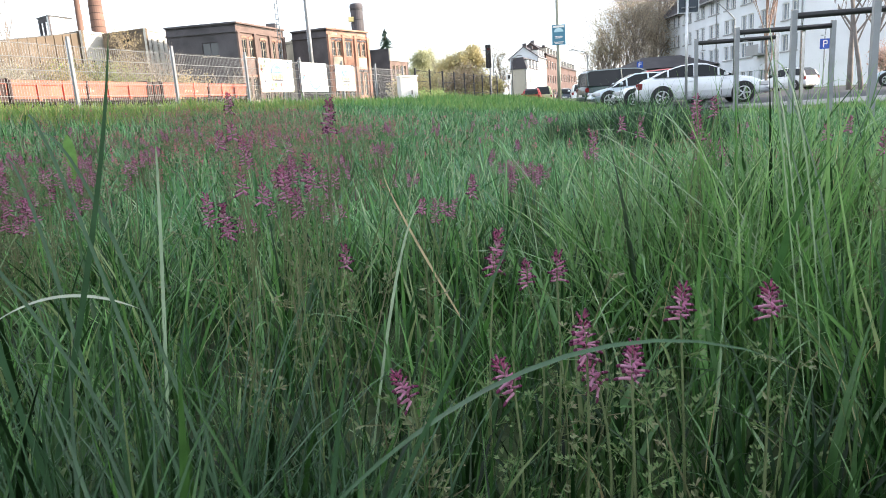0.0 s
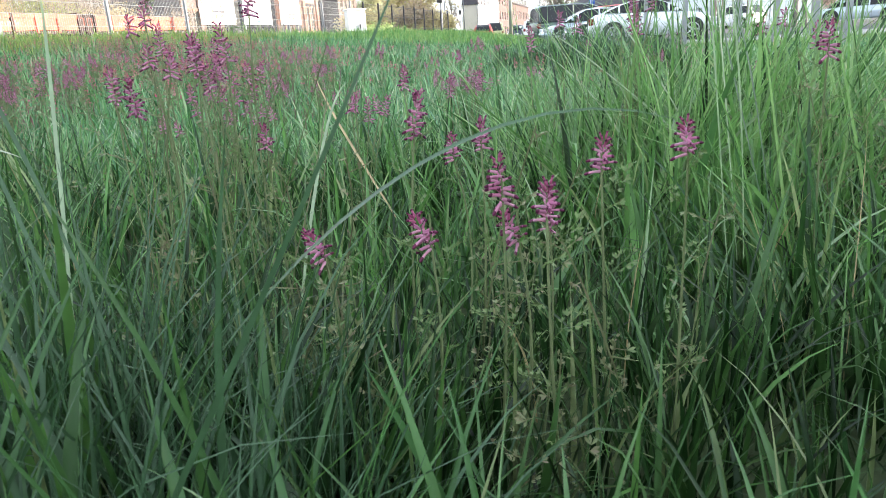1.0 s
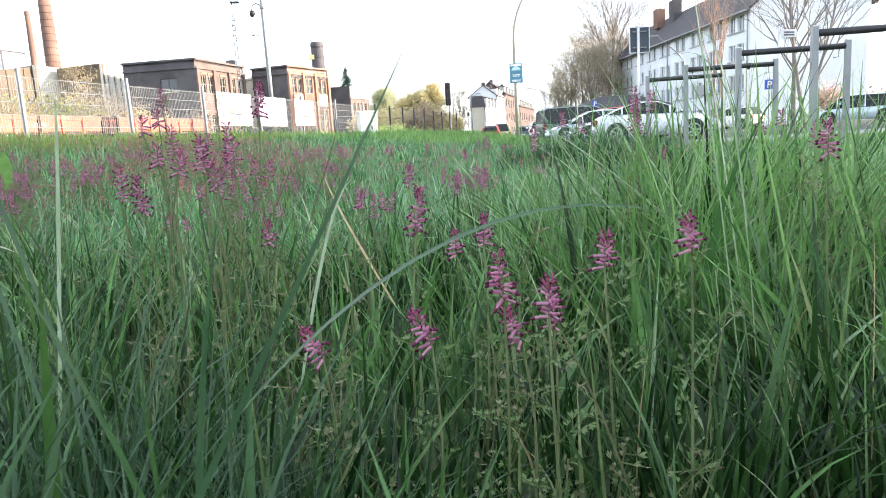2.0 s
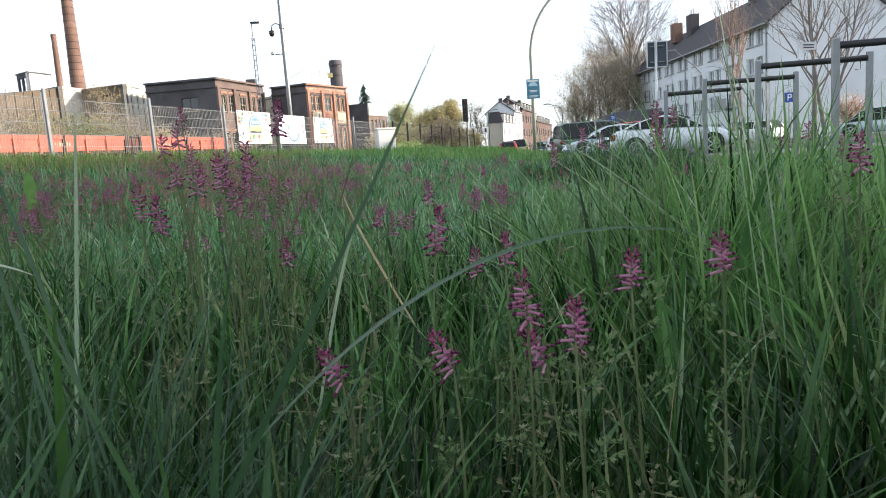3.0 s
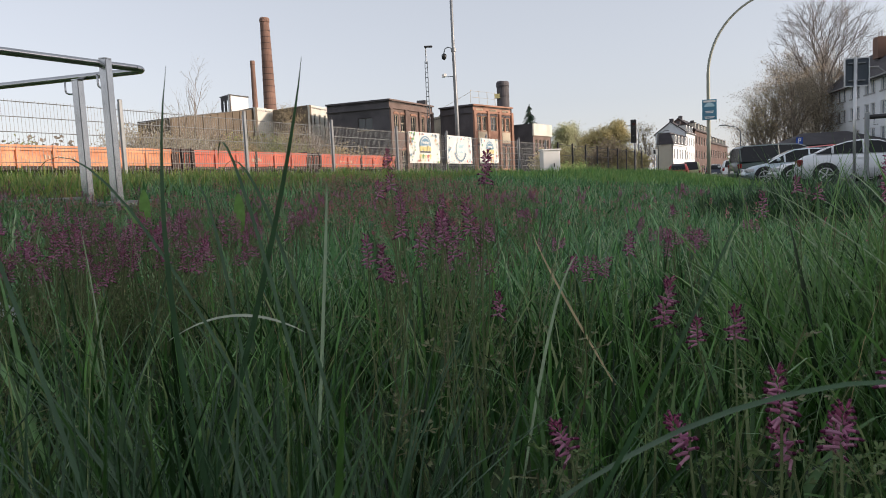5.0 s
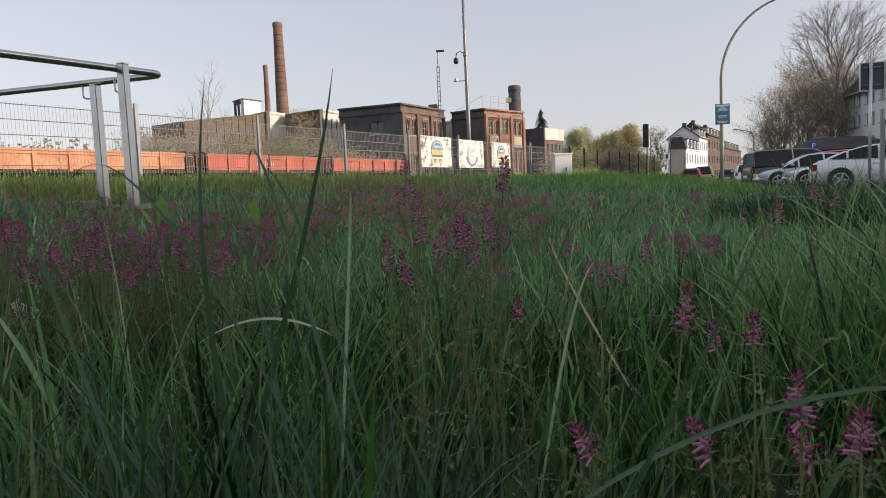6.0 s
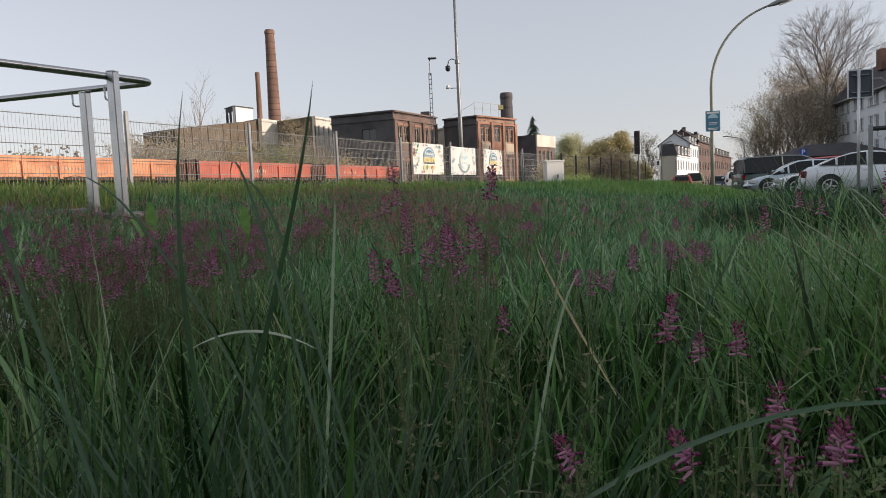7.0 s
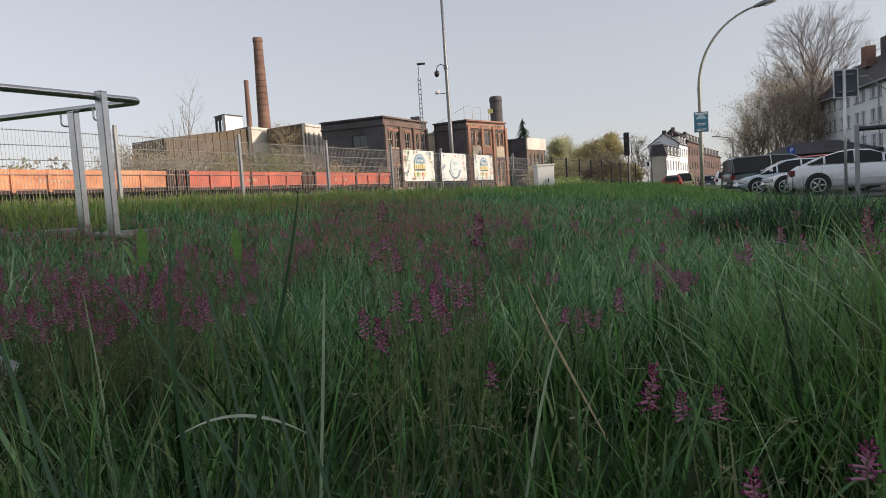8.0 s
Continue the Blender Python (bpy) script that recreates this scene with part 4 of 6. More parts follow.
# ---- street furniture ----
def street_lamp():
    t = thing("street_lamp", "tall street lamp with a long curved arm", "street lamp", at=(5.68, 31.9, -0.15))
    pts = [(0, 0, 0), (0, 0, 2), (0.0, 0, 4.8)]
    for k in range(1, 15):
        a = k / 14
        pts.append((3.0 * (1 - math.cos(a * math.pi / 2 * 0.86)) * 1.06, 0.0, 4.8 + 3.35 * math.sin(a * math.pi / 2 * 0.86)))
    part("pole", Geo().tube(pts, [0.085] * 2 + [0.075] + [0.065 - 0.025 * k / 14 for k in range(1, 15)], 12), POLE_PAINT, t, smooth=True)
    e = Vector(pts[-1])
    dr = (e - Vector(pts[-2])).normalized()
    head = part("lamp_head", Geo().tube([e - dr * 0.15, e + dr * 0.1, e + dr * 0.55, e + dr * 0.95], [0.05, 0.10, 0.13, 0.05], 10), GALV, t, smooth=True)
    part("lens", Geo().tube([e + dr * 0.3 - Vector((0, 0, 0.10)), e + dr * 0.8 - Vector((0, 0, 0.10))], [0.07, 0.05], 8), WHITE_PAINT, head)
    t = thing("info_sign", "blue information sign strapped to the lamp pole", "sign", at=(5.70, 31.80, 2.73))
    part("plate", Geo().box((0, 0, 0.43), (0.60, 0.02, 0.88)), BLUE_SIGN, t, bevel=0.004)
    for k, (z, w) in enumerate(((0.36, 0.36), (0.30, 0.30), (0.12, 0.42), (0.07, 0.36))):
        part("text_bar", Geo().box((0, -0.013, z), (w, 0.004, 0.03)), WHITE_PAINT, t)
    g = Geo()
    k = g.add([(0.22 * math.cos(radians(a)), -0.013, 0.52 + 0.22 * math.sin(radians(a))) for a in range(10, 171, 16)])
    g.face(*range(k, k + 11))
    part("printed_emblem", g, INK["paleblue"], t)
    part("header_bar", Geo().box((0, -0.013, 0.79), (0.5, 0.004, 0.08)), WHITE_PAINT, t)
    for z in (0.15, 0.7):
        part("strap", Geo().box((0, 0.09, z), (0.18, 0.19, 0.03)), GALV, t)


def twin_sign():
    t = thing("twin_traffic_sign", "two traffic signs on a white post, seen from behind", "traffic sign", at=(7.22, 20.05, -0.15))
    part("post", Geo().tube([(0, 0, 0), (0.0, 0, 3.4)], 0.038, 12), ALU, t, smooth=True)
    for x, w in ((-0.10, 0.27), (0.20, 0.30)):
        p = part("panel", Geo().box((x, 0.06, 3.02), (w, 0.02, 0.70)), SIGN_BACK, t, bevel=0.01)
        g = Geo()
        for s in (-1, 1):
            g.box((x + s * w / 2, 0.05, 3.02), (0.025, 0.045, 0.72))
            g.box((x, 0.05, 3.02 + s * 0.36), (w, 0.045, 0.025))
        part("rim", g, ALU, p)
    for z in (2.8, 3.25):
        part("clamp", Geo().box((0.05, 0.02, z), (0.4, 0.05, 0.03)), GALV, t)


def parking_sign():
    for at in ((24.28, 43.55, -0.15), (20.75, 70.6, 0.35)):
        t = thing("parking_sign", "square blue parking sign on a thin post", "traffic sign", "parking signs", at=at)
        part("post", Geo().tube([(0, 0.03, 0), (0, 0.03, 3.2)], 0.035, 8), GALV, t)
        part("plate", Geo().box((0, 0, 2.75), (0.62, 0.02, 0.62)), P_BLUE, t, bevel=0.004)
        g = Geo()
        g.box((-0.09, -0.014, 2.75), (0.07, 0.006, 0.42)).box((0.03, -0.014, 2.93), (0.18, 0.006, 0.065)).box((0.03, -0.014, 2.75), (0.18, 0.006, 0.065)).box((0.12, -0.014, 2.84), (0.06, 0.006, 0.2))
        part("letter_p", g, WHITE_PAINT, t, "white letter P")


def street_name_sign():
    t = thing("street_name_sign", "white street name sign on a thin pole", "sign", at=(14.9, 26.1, -0.15))
    part("pole", Geo().tube([(0, 0, 0), (0, 0, 4.0)], 0.035, 10), ALU, t, smooth=True)
    p = part("plate", Geo().box((0.40, 0, 3.72), (0.74, 0.02, 0.30), 0.25), WHITE_PAINT, t, bevel=0.004)
    for z in (3.66, 3.76):
        part("text_bar", Geo().box((0.40, -0.016, z), (0.5, 0.006, 0.05), 0.25), INK["dark"], p)
    part("finial", Geo().lathe([(0.05, 0), (0.05, 0.04), (0.02, 0.08)], 8, (0, 0, 4.0)), GALV, t)


def traffic_light():
    t = thing("traffic_light", "black traffic signal head on a pole", "traffic light", at=(4.35, 54.2, -0.1))
    part("pole", Geo().tube([(0, 0, 0), (0, 0, 3.2)], 0.07, 10), GALV, t)
    h = part("signal_head", Geo().box((-0.1, -0.1, 3.95), (0.42, 0.3, 1.75)), BLACK, t, bevel=0.04)
    for k, m in enumerate((LENS, BLACK, BLACK)):
        part("lens", Geo().tube([(-0.1, -0.25, 4.5 - 0.55 * k), (-0.1, -0.28, 4.5 - 0.55 * k)], 0.13, 14), m, h)
        part("visor", Geo().tube([(-0.1, -0.25, 4.66 - 0.55 * k), (-0.1, -0.48, 4.64 - 0.55 * k)], [0.10, 0.09], 8), BLACK, h)


def far_lamp(at, top, arm, rise=0.25):
    t = thing("street_lamp", "thin grey street lamp far along the road", "street lamp", "far street lamps", at=at)
    part("pole", Geo().tube([(0, 0, 0), (0, 0, top * 0.9), (arm * 0.25, 0, top), (arm, 0, top + rise)], [0.07, 0.05, 0.04, 0.035], 8), GALV, t, smooth=True)
    part("lamp_head", Geo().box((arm * 1.12, 0, top + rise + 0.01), (0.6, 0.2, 0.1)), GALV, t, bevel=0.02)


def number_sign():
    t = thing("number_sign", "small white square sign with a dark mark", "sign", at=(6.35, 59.7, -0.1))
    part("post", Geo().tube([(0, 0.04, 0), (0, 0.04, 2.7)], 0.03, 8), GALV, t)
    p = part("plate", Geo().box((0, 0, 2.5), (0.5, 0.03, 0.52)), WHITE_PAINT, t, bevel=0.01)
    part("mark", Geo().box((0, -0.022, 2.5), (0.17, 0.012, 0.34)), BLACK, p, "dark bar")


def camera_mast():
    t = thing("camera_mast", "tall grey mast with two surveillance cameras", "mast", at=(-6.9, 40.0, 0.5))
    part("mast", Geo().tube([(0, 0, 0), (0, 0, 4), (-0.03, 0, 8), (-0.05, 0, 13.5)], [0.135, 0.12, 0.095, 0.07], 14), GALV, t, smooth=True)
    part("collar", Geo().tube([(-0.02, 0, 7.65), (-0.02, 0, 7.85)], 0.15, 12), GALV, t)
    a = part("dome_arm", Geo().tube([(0, 0, 7.8), (-0.35, 0, 7.95), (-0.55, 0, 7.85), (-0.6, 0, 7.6)], 0.03, 8), GALV, t, smooth=True)
    part("dome_camera", Geo().lathe([(0.04, 0.28), (0.14, 0.22), (0.15, 0.1), (0.12, -0.02), (0.05, -0.08)], 12, (-0.6, 0, 7.32)), BLACK, a, smooth=True)
    a = part("box_arm", Geo().tube([(0, 0, 6.25), (-0.5, 0, 6.25)], 0.025, 8), GALV, t)
    part("box_camera", Geo().box((-0.62, -0.1, 6.32), (0.16, 0.42, 0.18), 0.5), WHITE_PAINT, a, bevel=0.02)


def lattice_mast():
    t = thing("lattice_light_mast", "slender grey lattice mast with a lamp on top", "mast", at=(-12.75, 59.4, 0.5))
    for x in (-0.11, 0.11):
        part("rail", Geo().box((x, 0, 5.4), (0.05, 0.08, 10.8)), GALV, t)
    for k in range(26):
        part("rung", Geo().box((0, 0, 0.4 + 0.41 * k), (0.20, 0.05, 0.06)), GALV, t)
    part("pole", Geo().tube([(0, 0, 10.6), (0, 0, 12.0)], 0.05, 8), GALV, t)
    part("lamp_head", Geo().box((0.25, 0, 12.05), (0.75, 0.3, 0.14), 0.2), DARKSTEEL, t, bevel=0.04)


def cabinet():
    t = thing("junction_cabinet", "pale grey metal junction cabinet by the fence", "cabinet", at=(-0.92, 23.4, 0.3))
    part("body", Geo().box((0, 0, 0.55), (0.60, 0.40, 1.1), 0.35), WHITE_PAINT, t, bevel=0.02)
    part("lid", Geo().box((0, 0, 1.12), (0.66, 0.46, 0.06), 0.35), WHITE_PAINT, t, bevel=0.015)
    part("handle", Geo().box((0.15, -0.2, 0.6), (0.03, 0.04, 0.14), 0.35), BLACK, t)


def far_fence():
    ang = math.atan2(11, 3.5)
    t = thing("dark_fence", "dark mesh fence beyond the field", "fence", at=(-0.9, 33.0, 0.3), rz=ang)
    n = 9
    for k in range(n):
        part("post", Geo().box((2.2 * k, 0, 0.95), (0.07, 0.07, 1.9)), DARKSTEEL, t)
        if k < n - 1:
            g = Geo()
            for j in range(14):
                g.box((2.2 * k + 0.15 + 0.155 * j, 0, 0.95), (0.007, 0.007, 1.7))
            for z in (0.2, 0.75, 1.3, 1.8):
                g.box((2.2 * k + 1.1, 0, z), (2.2, 0.02, 0.02))
            tagged(part("panel", g, DARKSTEEL, t), kind="stuff")


def bike_stand(name, at, rz, w, d, tube_mat, z=1.22, bar=0.042, shear=0.0):
    """A level loop of tube with rounded corners on square posts that stand just outside it."""
    t = thing(name, "steel loop-shaped bicycle stand on square posts", "bicycle stand", "bicycle stands", at=at, rz=rz)
    r = 0.09
    pts = []
    for cx, cy, a0 in ((w / 2 - r, d / 2 - r, 0), (-w / 2 + r, d / 2 - r, 90), (-w / 2 + r, -d / 2 + r, 180), (w / 2 - r, -d / 2 + r, 270)):
        for k in range(7):
            a = radians(a0 + 15 * k)
            x, y = cx + r * math.cos(a), cy + r * math.sin(a)
            pts.append((x + shear * y, y * (1 - 0.15 * shear), z))
    pts.append(pts[0])
    part("loop", Geo().tube(pts, bar, 14, cap=False), tube_mat, t, smooth=True)
    return t


def stand_post(t, x, y, dx, dy, z, m=STEEL, w=0.054, rz=0.0, drop=0.15, rise=0.03):
    p = part("post", Geo().box((x, y, z / 2), (w, w, z), rz), m, t, bevel=0.004)
    part("bracket", Geo().tube([(x, y, z - drop), (x + dx * 0.75, y + dy * 0.75, z - drop), (x + dx * 0.95, y + dy * 0.95, z - drop + 0.008), (x + dx, y + dy, z - drop + 0.022), (x + dx, y + dy, z - rise)], 0.006, 8), STEEL, p, smooth=True)
    part("cap", Geo().box((x, y, z + 0.003), (w * 0.96, w * 0.96, 0.006), rz), STEEL, p)
    part("foot_plate", Geo().box((x, y, 0.01), (0.16, 0.16, 0.02), rz), STEEL, p)


def bike_stands():
    # loop of which the rounded corner shows beside the fence
    g0 = ground_z(-3.4, 3.6)
    t = bike_stand("bicycle_stand", (-4.10, 3.323, g0), radians(-4.8), 2.1, 1.8, STEEL, z=1.22 - g0, bar=0.022, shear=0.294)
    for x, y, dx, dy, top in ((1.250, 0.561, -0.04, -0.03, 1.245), (0.775, 0.831, -0.06, -0.045, 1.195), (-0.95, 0.3, 0.06, -0.05, 1.245), (-0.7, -0.93, 0.06, 0.045, 1.195)):
        stand_post(t, x, y, dx, dy, top - g0, drop=0.17 if top > 1.2 else 0.09, rise=0.09 if top > 1.2 else 0.01)
    # pale concrete edging in the grass at the foot of the posts
    u = Vector((1.05, 0.51)).normalized()
    for k in range(3):
        x, y = -3.95 + u.x * 0.5 * k, 3.80 + u.y * 0.5 * k
        single("edging_stone", Geo().box((x, y, ground_z(x, y) - 0.02), (0.48, 0.10, 0.14), math.atan2(u.y, u.x)), PAVING, "pale concrete edging stone let into the grass", "edging stone", "edging by the bicycle stand", bevel=0.008)
    # row of portal stands beside the car park
    for k, (x, y, w, rz) in enumerate(((4.30, 6.87, 1.28, -0.17), (4.32, 8.46, 1.28, -0.17), (4.51, 10.46, 1.33, -0.14), (4.58, 12.26, 1.31, -0.18))):
        g0 = ground_z(x + 0.6, y)
        t = thing("bicycle_stand", "dark crossbar bicycle stand on square grey posts", "bicycle stand", "bicycle stands", at=(x, y, g0), rz=rz)
        top = 1.24 - g0
        for px, m, dy in ((0.0, STAND_GREY, 0), (w, STEEL if k == 3 else STAND_GREY, 0)):
            p = part("post", Geo().box((px, dy, top / 2), (0.062, 0.062, top), 0), m, t, bevel=0.004)
            part("cap", Geo().box((px, dy, top + 0.004), (0.058, 0.058, 0.008)), STEEL, p)
            part("foot_plate", Geo().box((px, dy, 0.01), (0.16, 0.16, 0.02)), STEEL, p)
        bar = part("crossbar", Geo().tube([(0.031, 0, top - 0.065), (w - 0.031, 0, top - 0.065)], 0.036, 14), DARKSTEEL, t, smooth=True)
        for px in (0.10, w - 0.10):
            part("bracket", Geo().tube([(px, 0, top - 0.10), (px, 0.012, top - 0.19), (px + (0.06 if px < 0.5 else -0.06), 0.012, top - 0.19)], 0.006, 8), STEEL, bar, smooth=True)
        if k > 1:
            p = part("post", Geo().box((0.72 if k == 3 else 0.98, 0.16, top / 2 - 0.03), (0.046, 0.046, top - 0.06)), STEEL, t, "bright steel inner post", bevel=0.004)
            part("foot_plate", Geo().box((0.72 if k == 3 else 0.98, 0.16, 0.01), (0.16, 0.16, 0.02)), STEEL, p)
            part("tie", Geo().box((0.72 if k == 3 else 0.98, 0.08, top - 0.075), (0.03, 0.16, 0.02)), STEEL, p)


street_lamp()
twin_sign()
parking_sign()
street_name_sign()
traffic_light()
far_lamp((16.1, 73.3, -0.1), 5.0, -1.5)
far_lamp((23.63, 55.2, -0.1), 6.2, -2.2, 1.4)
far_lamp((7.63, 89.7, -0.1), 6.7, -0.8)
far_lamp((9.97, 89.5, -0.1), 5.8, 0.9)
number_sign()
camera_mast()
lattice_mast()
cabinet()
far_fence()
bike_stands()


# ---- cars ----
CAR_SHAPES = {
    # deck line and roof line as (share of length, share of height), rear to front
    "coupe": ([(0, .46), (.02, .60), (.06, .68), (.14, .72), (.30, .70), (.62, .68), (.74, .66), (.86, .60), (.95, .48), (1, .36)],
              [(.13, .71), (.24, .88), (.34, .97), (.44, 1.0), (.54, .97), (.62, .87), (.73, .665)]),
    "hatch": ([(0, .40), (.01, .55), (.04, .64), (.15, .66), (.40, .64), (.65, .62), (.76, .60), (.88, .54), (.96, .44), (1, .33)],
              [(.02, .64), (.07, .88), (.14, .97), (.36, 1.0), (.50, .98), (.60, .86), (.76, .61)]),
    "van": ([(0, .35), (.01, .52), (.02, .56), (.15, .56), (.45, .55), (.72, .54), (.82, .52), (.92, .45), (.97, .38), (1, .30)],
            [(.015, .56), (.03, .92), (.07, .98), (.40, 1.0), (.60, .98), (.70, .88), (.83, .53)]),
}


def car(label, colour, shape, length, height, width, at, rz, group="parked cars"):
    t = thing("car", label, "car", group, at=at, rz=rz)
    deck, roof = CAR_SHAPES[shape]
    hw = width / 2
    g = Geo()
    rings = []
    for s, z in deck:
        x = (s - 0.5) * length
        taper = 1 - 0.16 * (abs(s - 0.5) * 2) ** 4
        y, zt = hw * taper, z * height
        zb = 0.20 if 0.05 < s < 0.95 else 0.30
        sec = [(-y * 0.92, zb), (-y, zb + 0.12), (-y, zt * 0.72), (-y * 0.97, zt * 0.90), (-y * 0.86, zt), (0, zt + 0.015), (y * 0.86, zt), (y * 0.97, zt * 0.90), (y, zt * 0.72), (y, zb + 0.12), (y * 0.92, zb)]
        rings.append(g.add([(x, a, b) for a, b in sec]))
    for a, b in zip(rings, rings[1:]):
        for j in range(11):
            g.face(a + j, b + j, b + (j + 1) % 11, a + (j + 1) % 11)
    g.face(*range(rings[0], rings[0] + 11))
    g.face(*reversed(range(rings[-1], rings[-1] + 11)))
    part("body", g, colour, t, smooth=True)
    glass, shell = Geo(), Geo()
    secs = []
    for s, z in roof:
        x = (s - 0.5) * length
        base = float(np.interp(s, [d[0] for d in deck], [d[1] for d in deck])) * height - 0.01
        zr = max(z * height, base + 0.012)
        k = (zr - base) / (height * 0.38)
        yb, yt = hw * 0.90, hw * (0.90 - 0.22 * min(1, k))
        secs.append([Vector((x, sg * y, zz)) for sg, y, zz in ((-1, yb, base), (-1, yt, zr - 0.05 * k), (-1, yt * 0.82, zr), (1, yt * 0.82, zr), (1, yt, zr - 0.05 * k), (1, yb, base))])
    for i, (a, b) in enumerate(zip(secs, secs[1:])):
        flat = abs(b[2].z - a[2].z) / max(0.01, (b[2] - a[2]).length) < 0.22
        for j in range(5):
            top = j in (1, 2, 3)
            (shell if (top and flat) or j in (1, 3) else glass).quad(a[j], b[j], b[j + 1], a[j + 1])
    part("window_glass", glass, CARGLASS, t, "dark car glass")
    part("roof", shell, colour, t, smooth=True)
    # pillars
    for i in (1, len(secs) // 2, len(secs) - 2):
        for j0, j1 in ((0, 1), (5, 4)):
            p = Geo().tube([secs[i][j0], secs[i][j1]], 0.035, 6)
            part("pillar", p, colour, t)
    wr = 0.32 if height < 1.6 else 0.34
    for s in (0.195, 0.80):
        x = (s - 0.5) * length
        for sg in (-1, 1):
            y = sg * (hw - 0.09)
            part("wheel_arch", Geo().tube([(x, y - sg * 0.12, wr + 0.02), (x, sg * (hw + 0.004), wr + 0.02)], wr + 0.055, 20), BLACK, t)
            w = part("wheel", Geo().tube([(x, y - 0.11, wr), (x, y - 0.09, wr), (x, y + 0.09, wr), (x, y + 0.105, wr)], [wr - 0.03, wr, wr, wr - 0.03], 20), RUBBER, t, smooth=False)
            g = Geo()
            for k in range(5):
                a = 2 * math.pi * k / 5
                g.box((x + 0.11 * math.cos(a), y + sg * 0.112, wr + 0.11 * math.sin(a)), (0.06, 0.02, 0.06))
                g.tube([(x, y + sg * 0.11, wr), (x + 0.20 * math.cos(a), y + sg * 0.105, wr + 0.20 * math.sin(a))], 0.025, 5)
            g.lathe([(0.05, 0), (0.05, 0.01)], 8, (x, y, wr))
            part("rim", g, ALU, w)
            n = 18
            g = Geo()
            g.tube([(x + 0.215 * math.cos(2 * math.pi * k / n), y + sg * 0.108, wr + 0.215 * math.sin(2 * math.pi * k / n)) for k in range(n + 1)], 0.018, 5, cap=False)
            part("rim_edge", g, ALU, w)
    zl = 0.52 * height if shape != "van" else 0.45 * height
    for sg in (-1, 1):
        part("tail_lamp", Geo().box((-length / 2 + 0.10, sg * hw * 0.80, zl), (0.18, 0.17, 0.22)), LIGHT_RED, t, bevel=0.03)
        part("head_lamp", Geo().box((length / 2 - 0.22, sg * hw * 0.72, 0.42 * height), (0.34, 0.34, 0.15)), LIGHT_CLEAR, t, bevel=0.03)
        part("mirror", Geo().box((length * 0.17, sg * (hw + 0.08), 0.70 * height), (0.12, 0.18, 0.13)), colour, t, bevel=0.03)
        part("door_handle", Geo().box((-length * 0.08, sg * (hw + 0.005), 0.58 * height), (0.18, 0.03, 0.03)), colour, t)
        g = Geo()
        for xs in (-0.13, 0.14):
            g.box((xs * length, sg * (hw + 0.001), 0.42 * height), (0.012, 0.01, 0.42 * height))
        part("door_seam", g, BLACK, t)
        part("side_trim", Geo().box((0, sg * (hw + 0.004), 0.36 * height), (length * 0.42, 0.02, 0.05)), colour, t)
    part("bumper", Geo().box((-length / 2 + 0.05, 0, 0.40), (0.14, width * 0.82, 0.22)), colour, t, bevel=0.04)
    part("plate_bar", Geo().box((-length / 2 - 0.025, 0, 0.55), (0.02, 0.5, 0.11)), WHITE_PAINT, t)
    return t


SILVER = paint("silver_car_paint", (0.76, 0.78, 0.81), 0.25)
CARWHITE = paint("white_car_paint", (0.86, 0.87, 0.88))
CARGREEN = paint("dark_green_car_paint", (0.03, 0.06, 0.055))
CARRED = paint("red_car_paint", (0.40, 0.03, 0.03))
CARBLUE = paint("pale_blue_car_paint", (0.54, 0.62, 0.68), 0.3)
CARLIME = paint("pale_green_car_paint", (0.42, 0.45, 0.24))
CARDARK = paint("dark_blue_car_paint", (0.04, 0.05, 0.08))
PZ = -0.145
car("silver coupe parked side-on at the meadow's edge", SILVER, "coupe", 4.25, 1.40, 1.72, (9.2, 24.25, PZ), radians(-14))
car("white hatchback parked beside the silver coupe", CARWHITE, "hatch", 3.9, 1.32, 1.65, (8.85, 27.0, PZ), radians(168))
car("pale blue small car parked in the row", CARBLUE, "hatch", 3.7, 1.36, 1.6, (8.4, 29.7, PZ), radians(176))
car("red hatchback mostly hidden behind the coupe", CARRED, "hatch", 4.0, 1.50, 1.7, (10.9, 31.4, PZ), radians(-4))
car("dark green van parked at the end of the row", CARGREEN, "van", 4.7, 1.80, 1.85, (9.7, 35.5, PZ), radians(5))
car("dark car standing in the street", CARDARK, "hatch", 4.3, 1.45, 1.75, (13.8, 74.5, PZ), radians(80), "cars in the street")
car("white car standing in the street", CARWHITE, "hatch", 4.0, 1.45, 1.7, (11.2, 53.5, PZ), radians(80), "cars in the street")
car("red car standing in the street", CARRED, "hatch", 4.0, 1.5, 1.7, (8.6, 62.0, PZ), radians(80), "cars in the street")
car("pale green van standing in the street", CARLIME, "van", 4.4, 1.65, 1.8, (10.0, 64.5, PZ), radians(80), "cars in the street")
car("white hatchback parked before the white house", CARWHITE, "hatch", 4.0, 1.5, 1.75, (24.3, 48.3, PZ), radians(118))
car("silver-blue people carrier parked beside the white house", CARBLUE, "van", 4.5, 1.62, 1.8, (26.3, 38.0, PZ), radians(146))


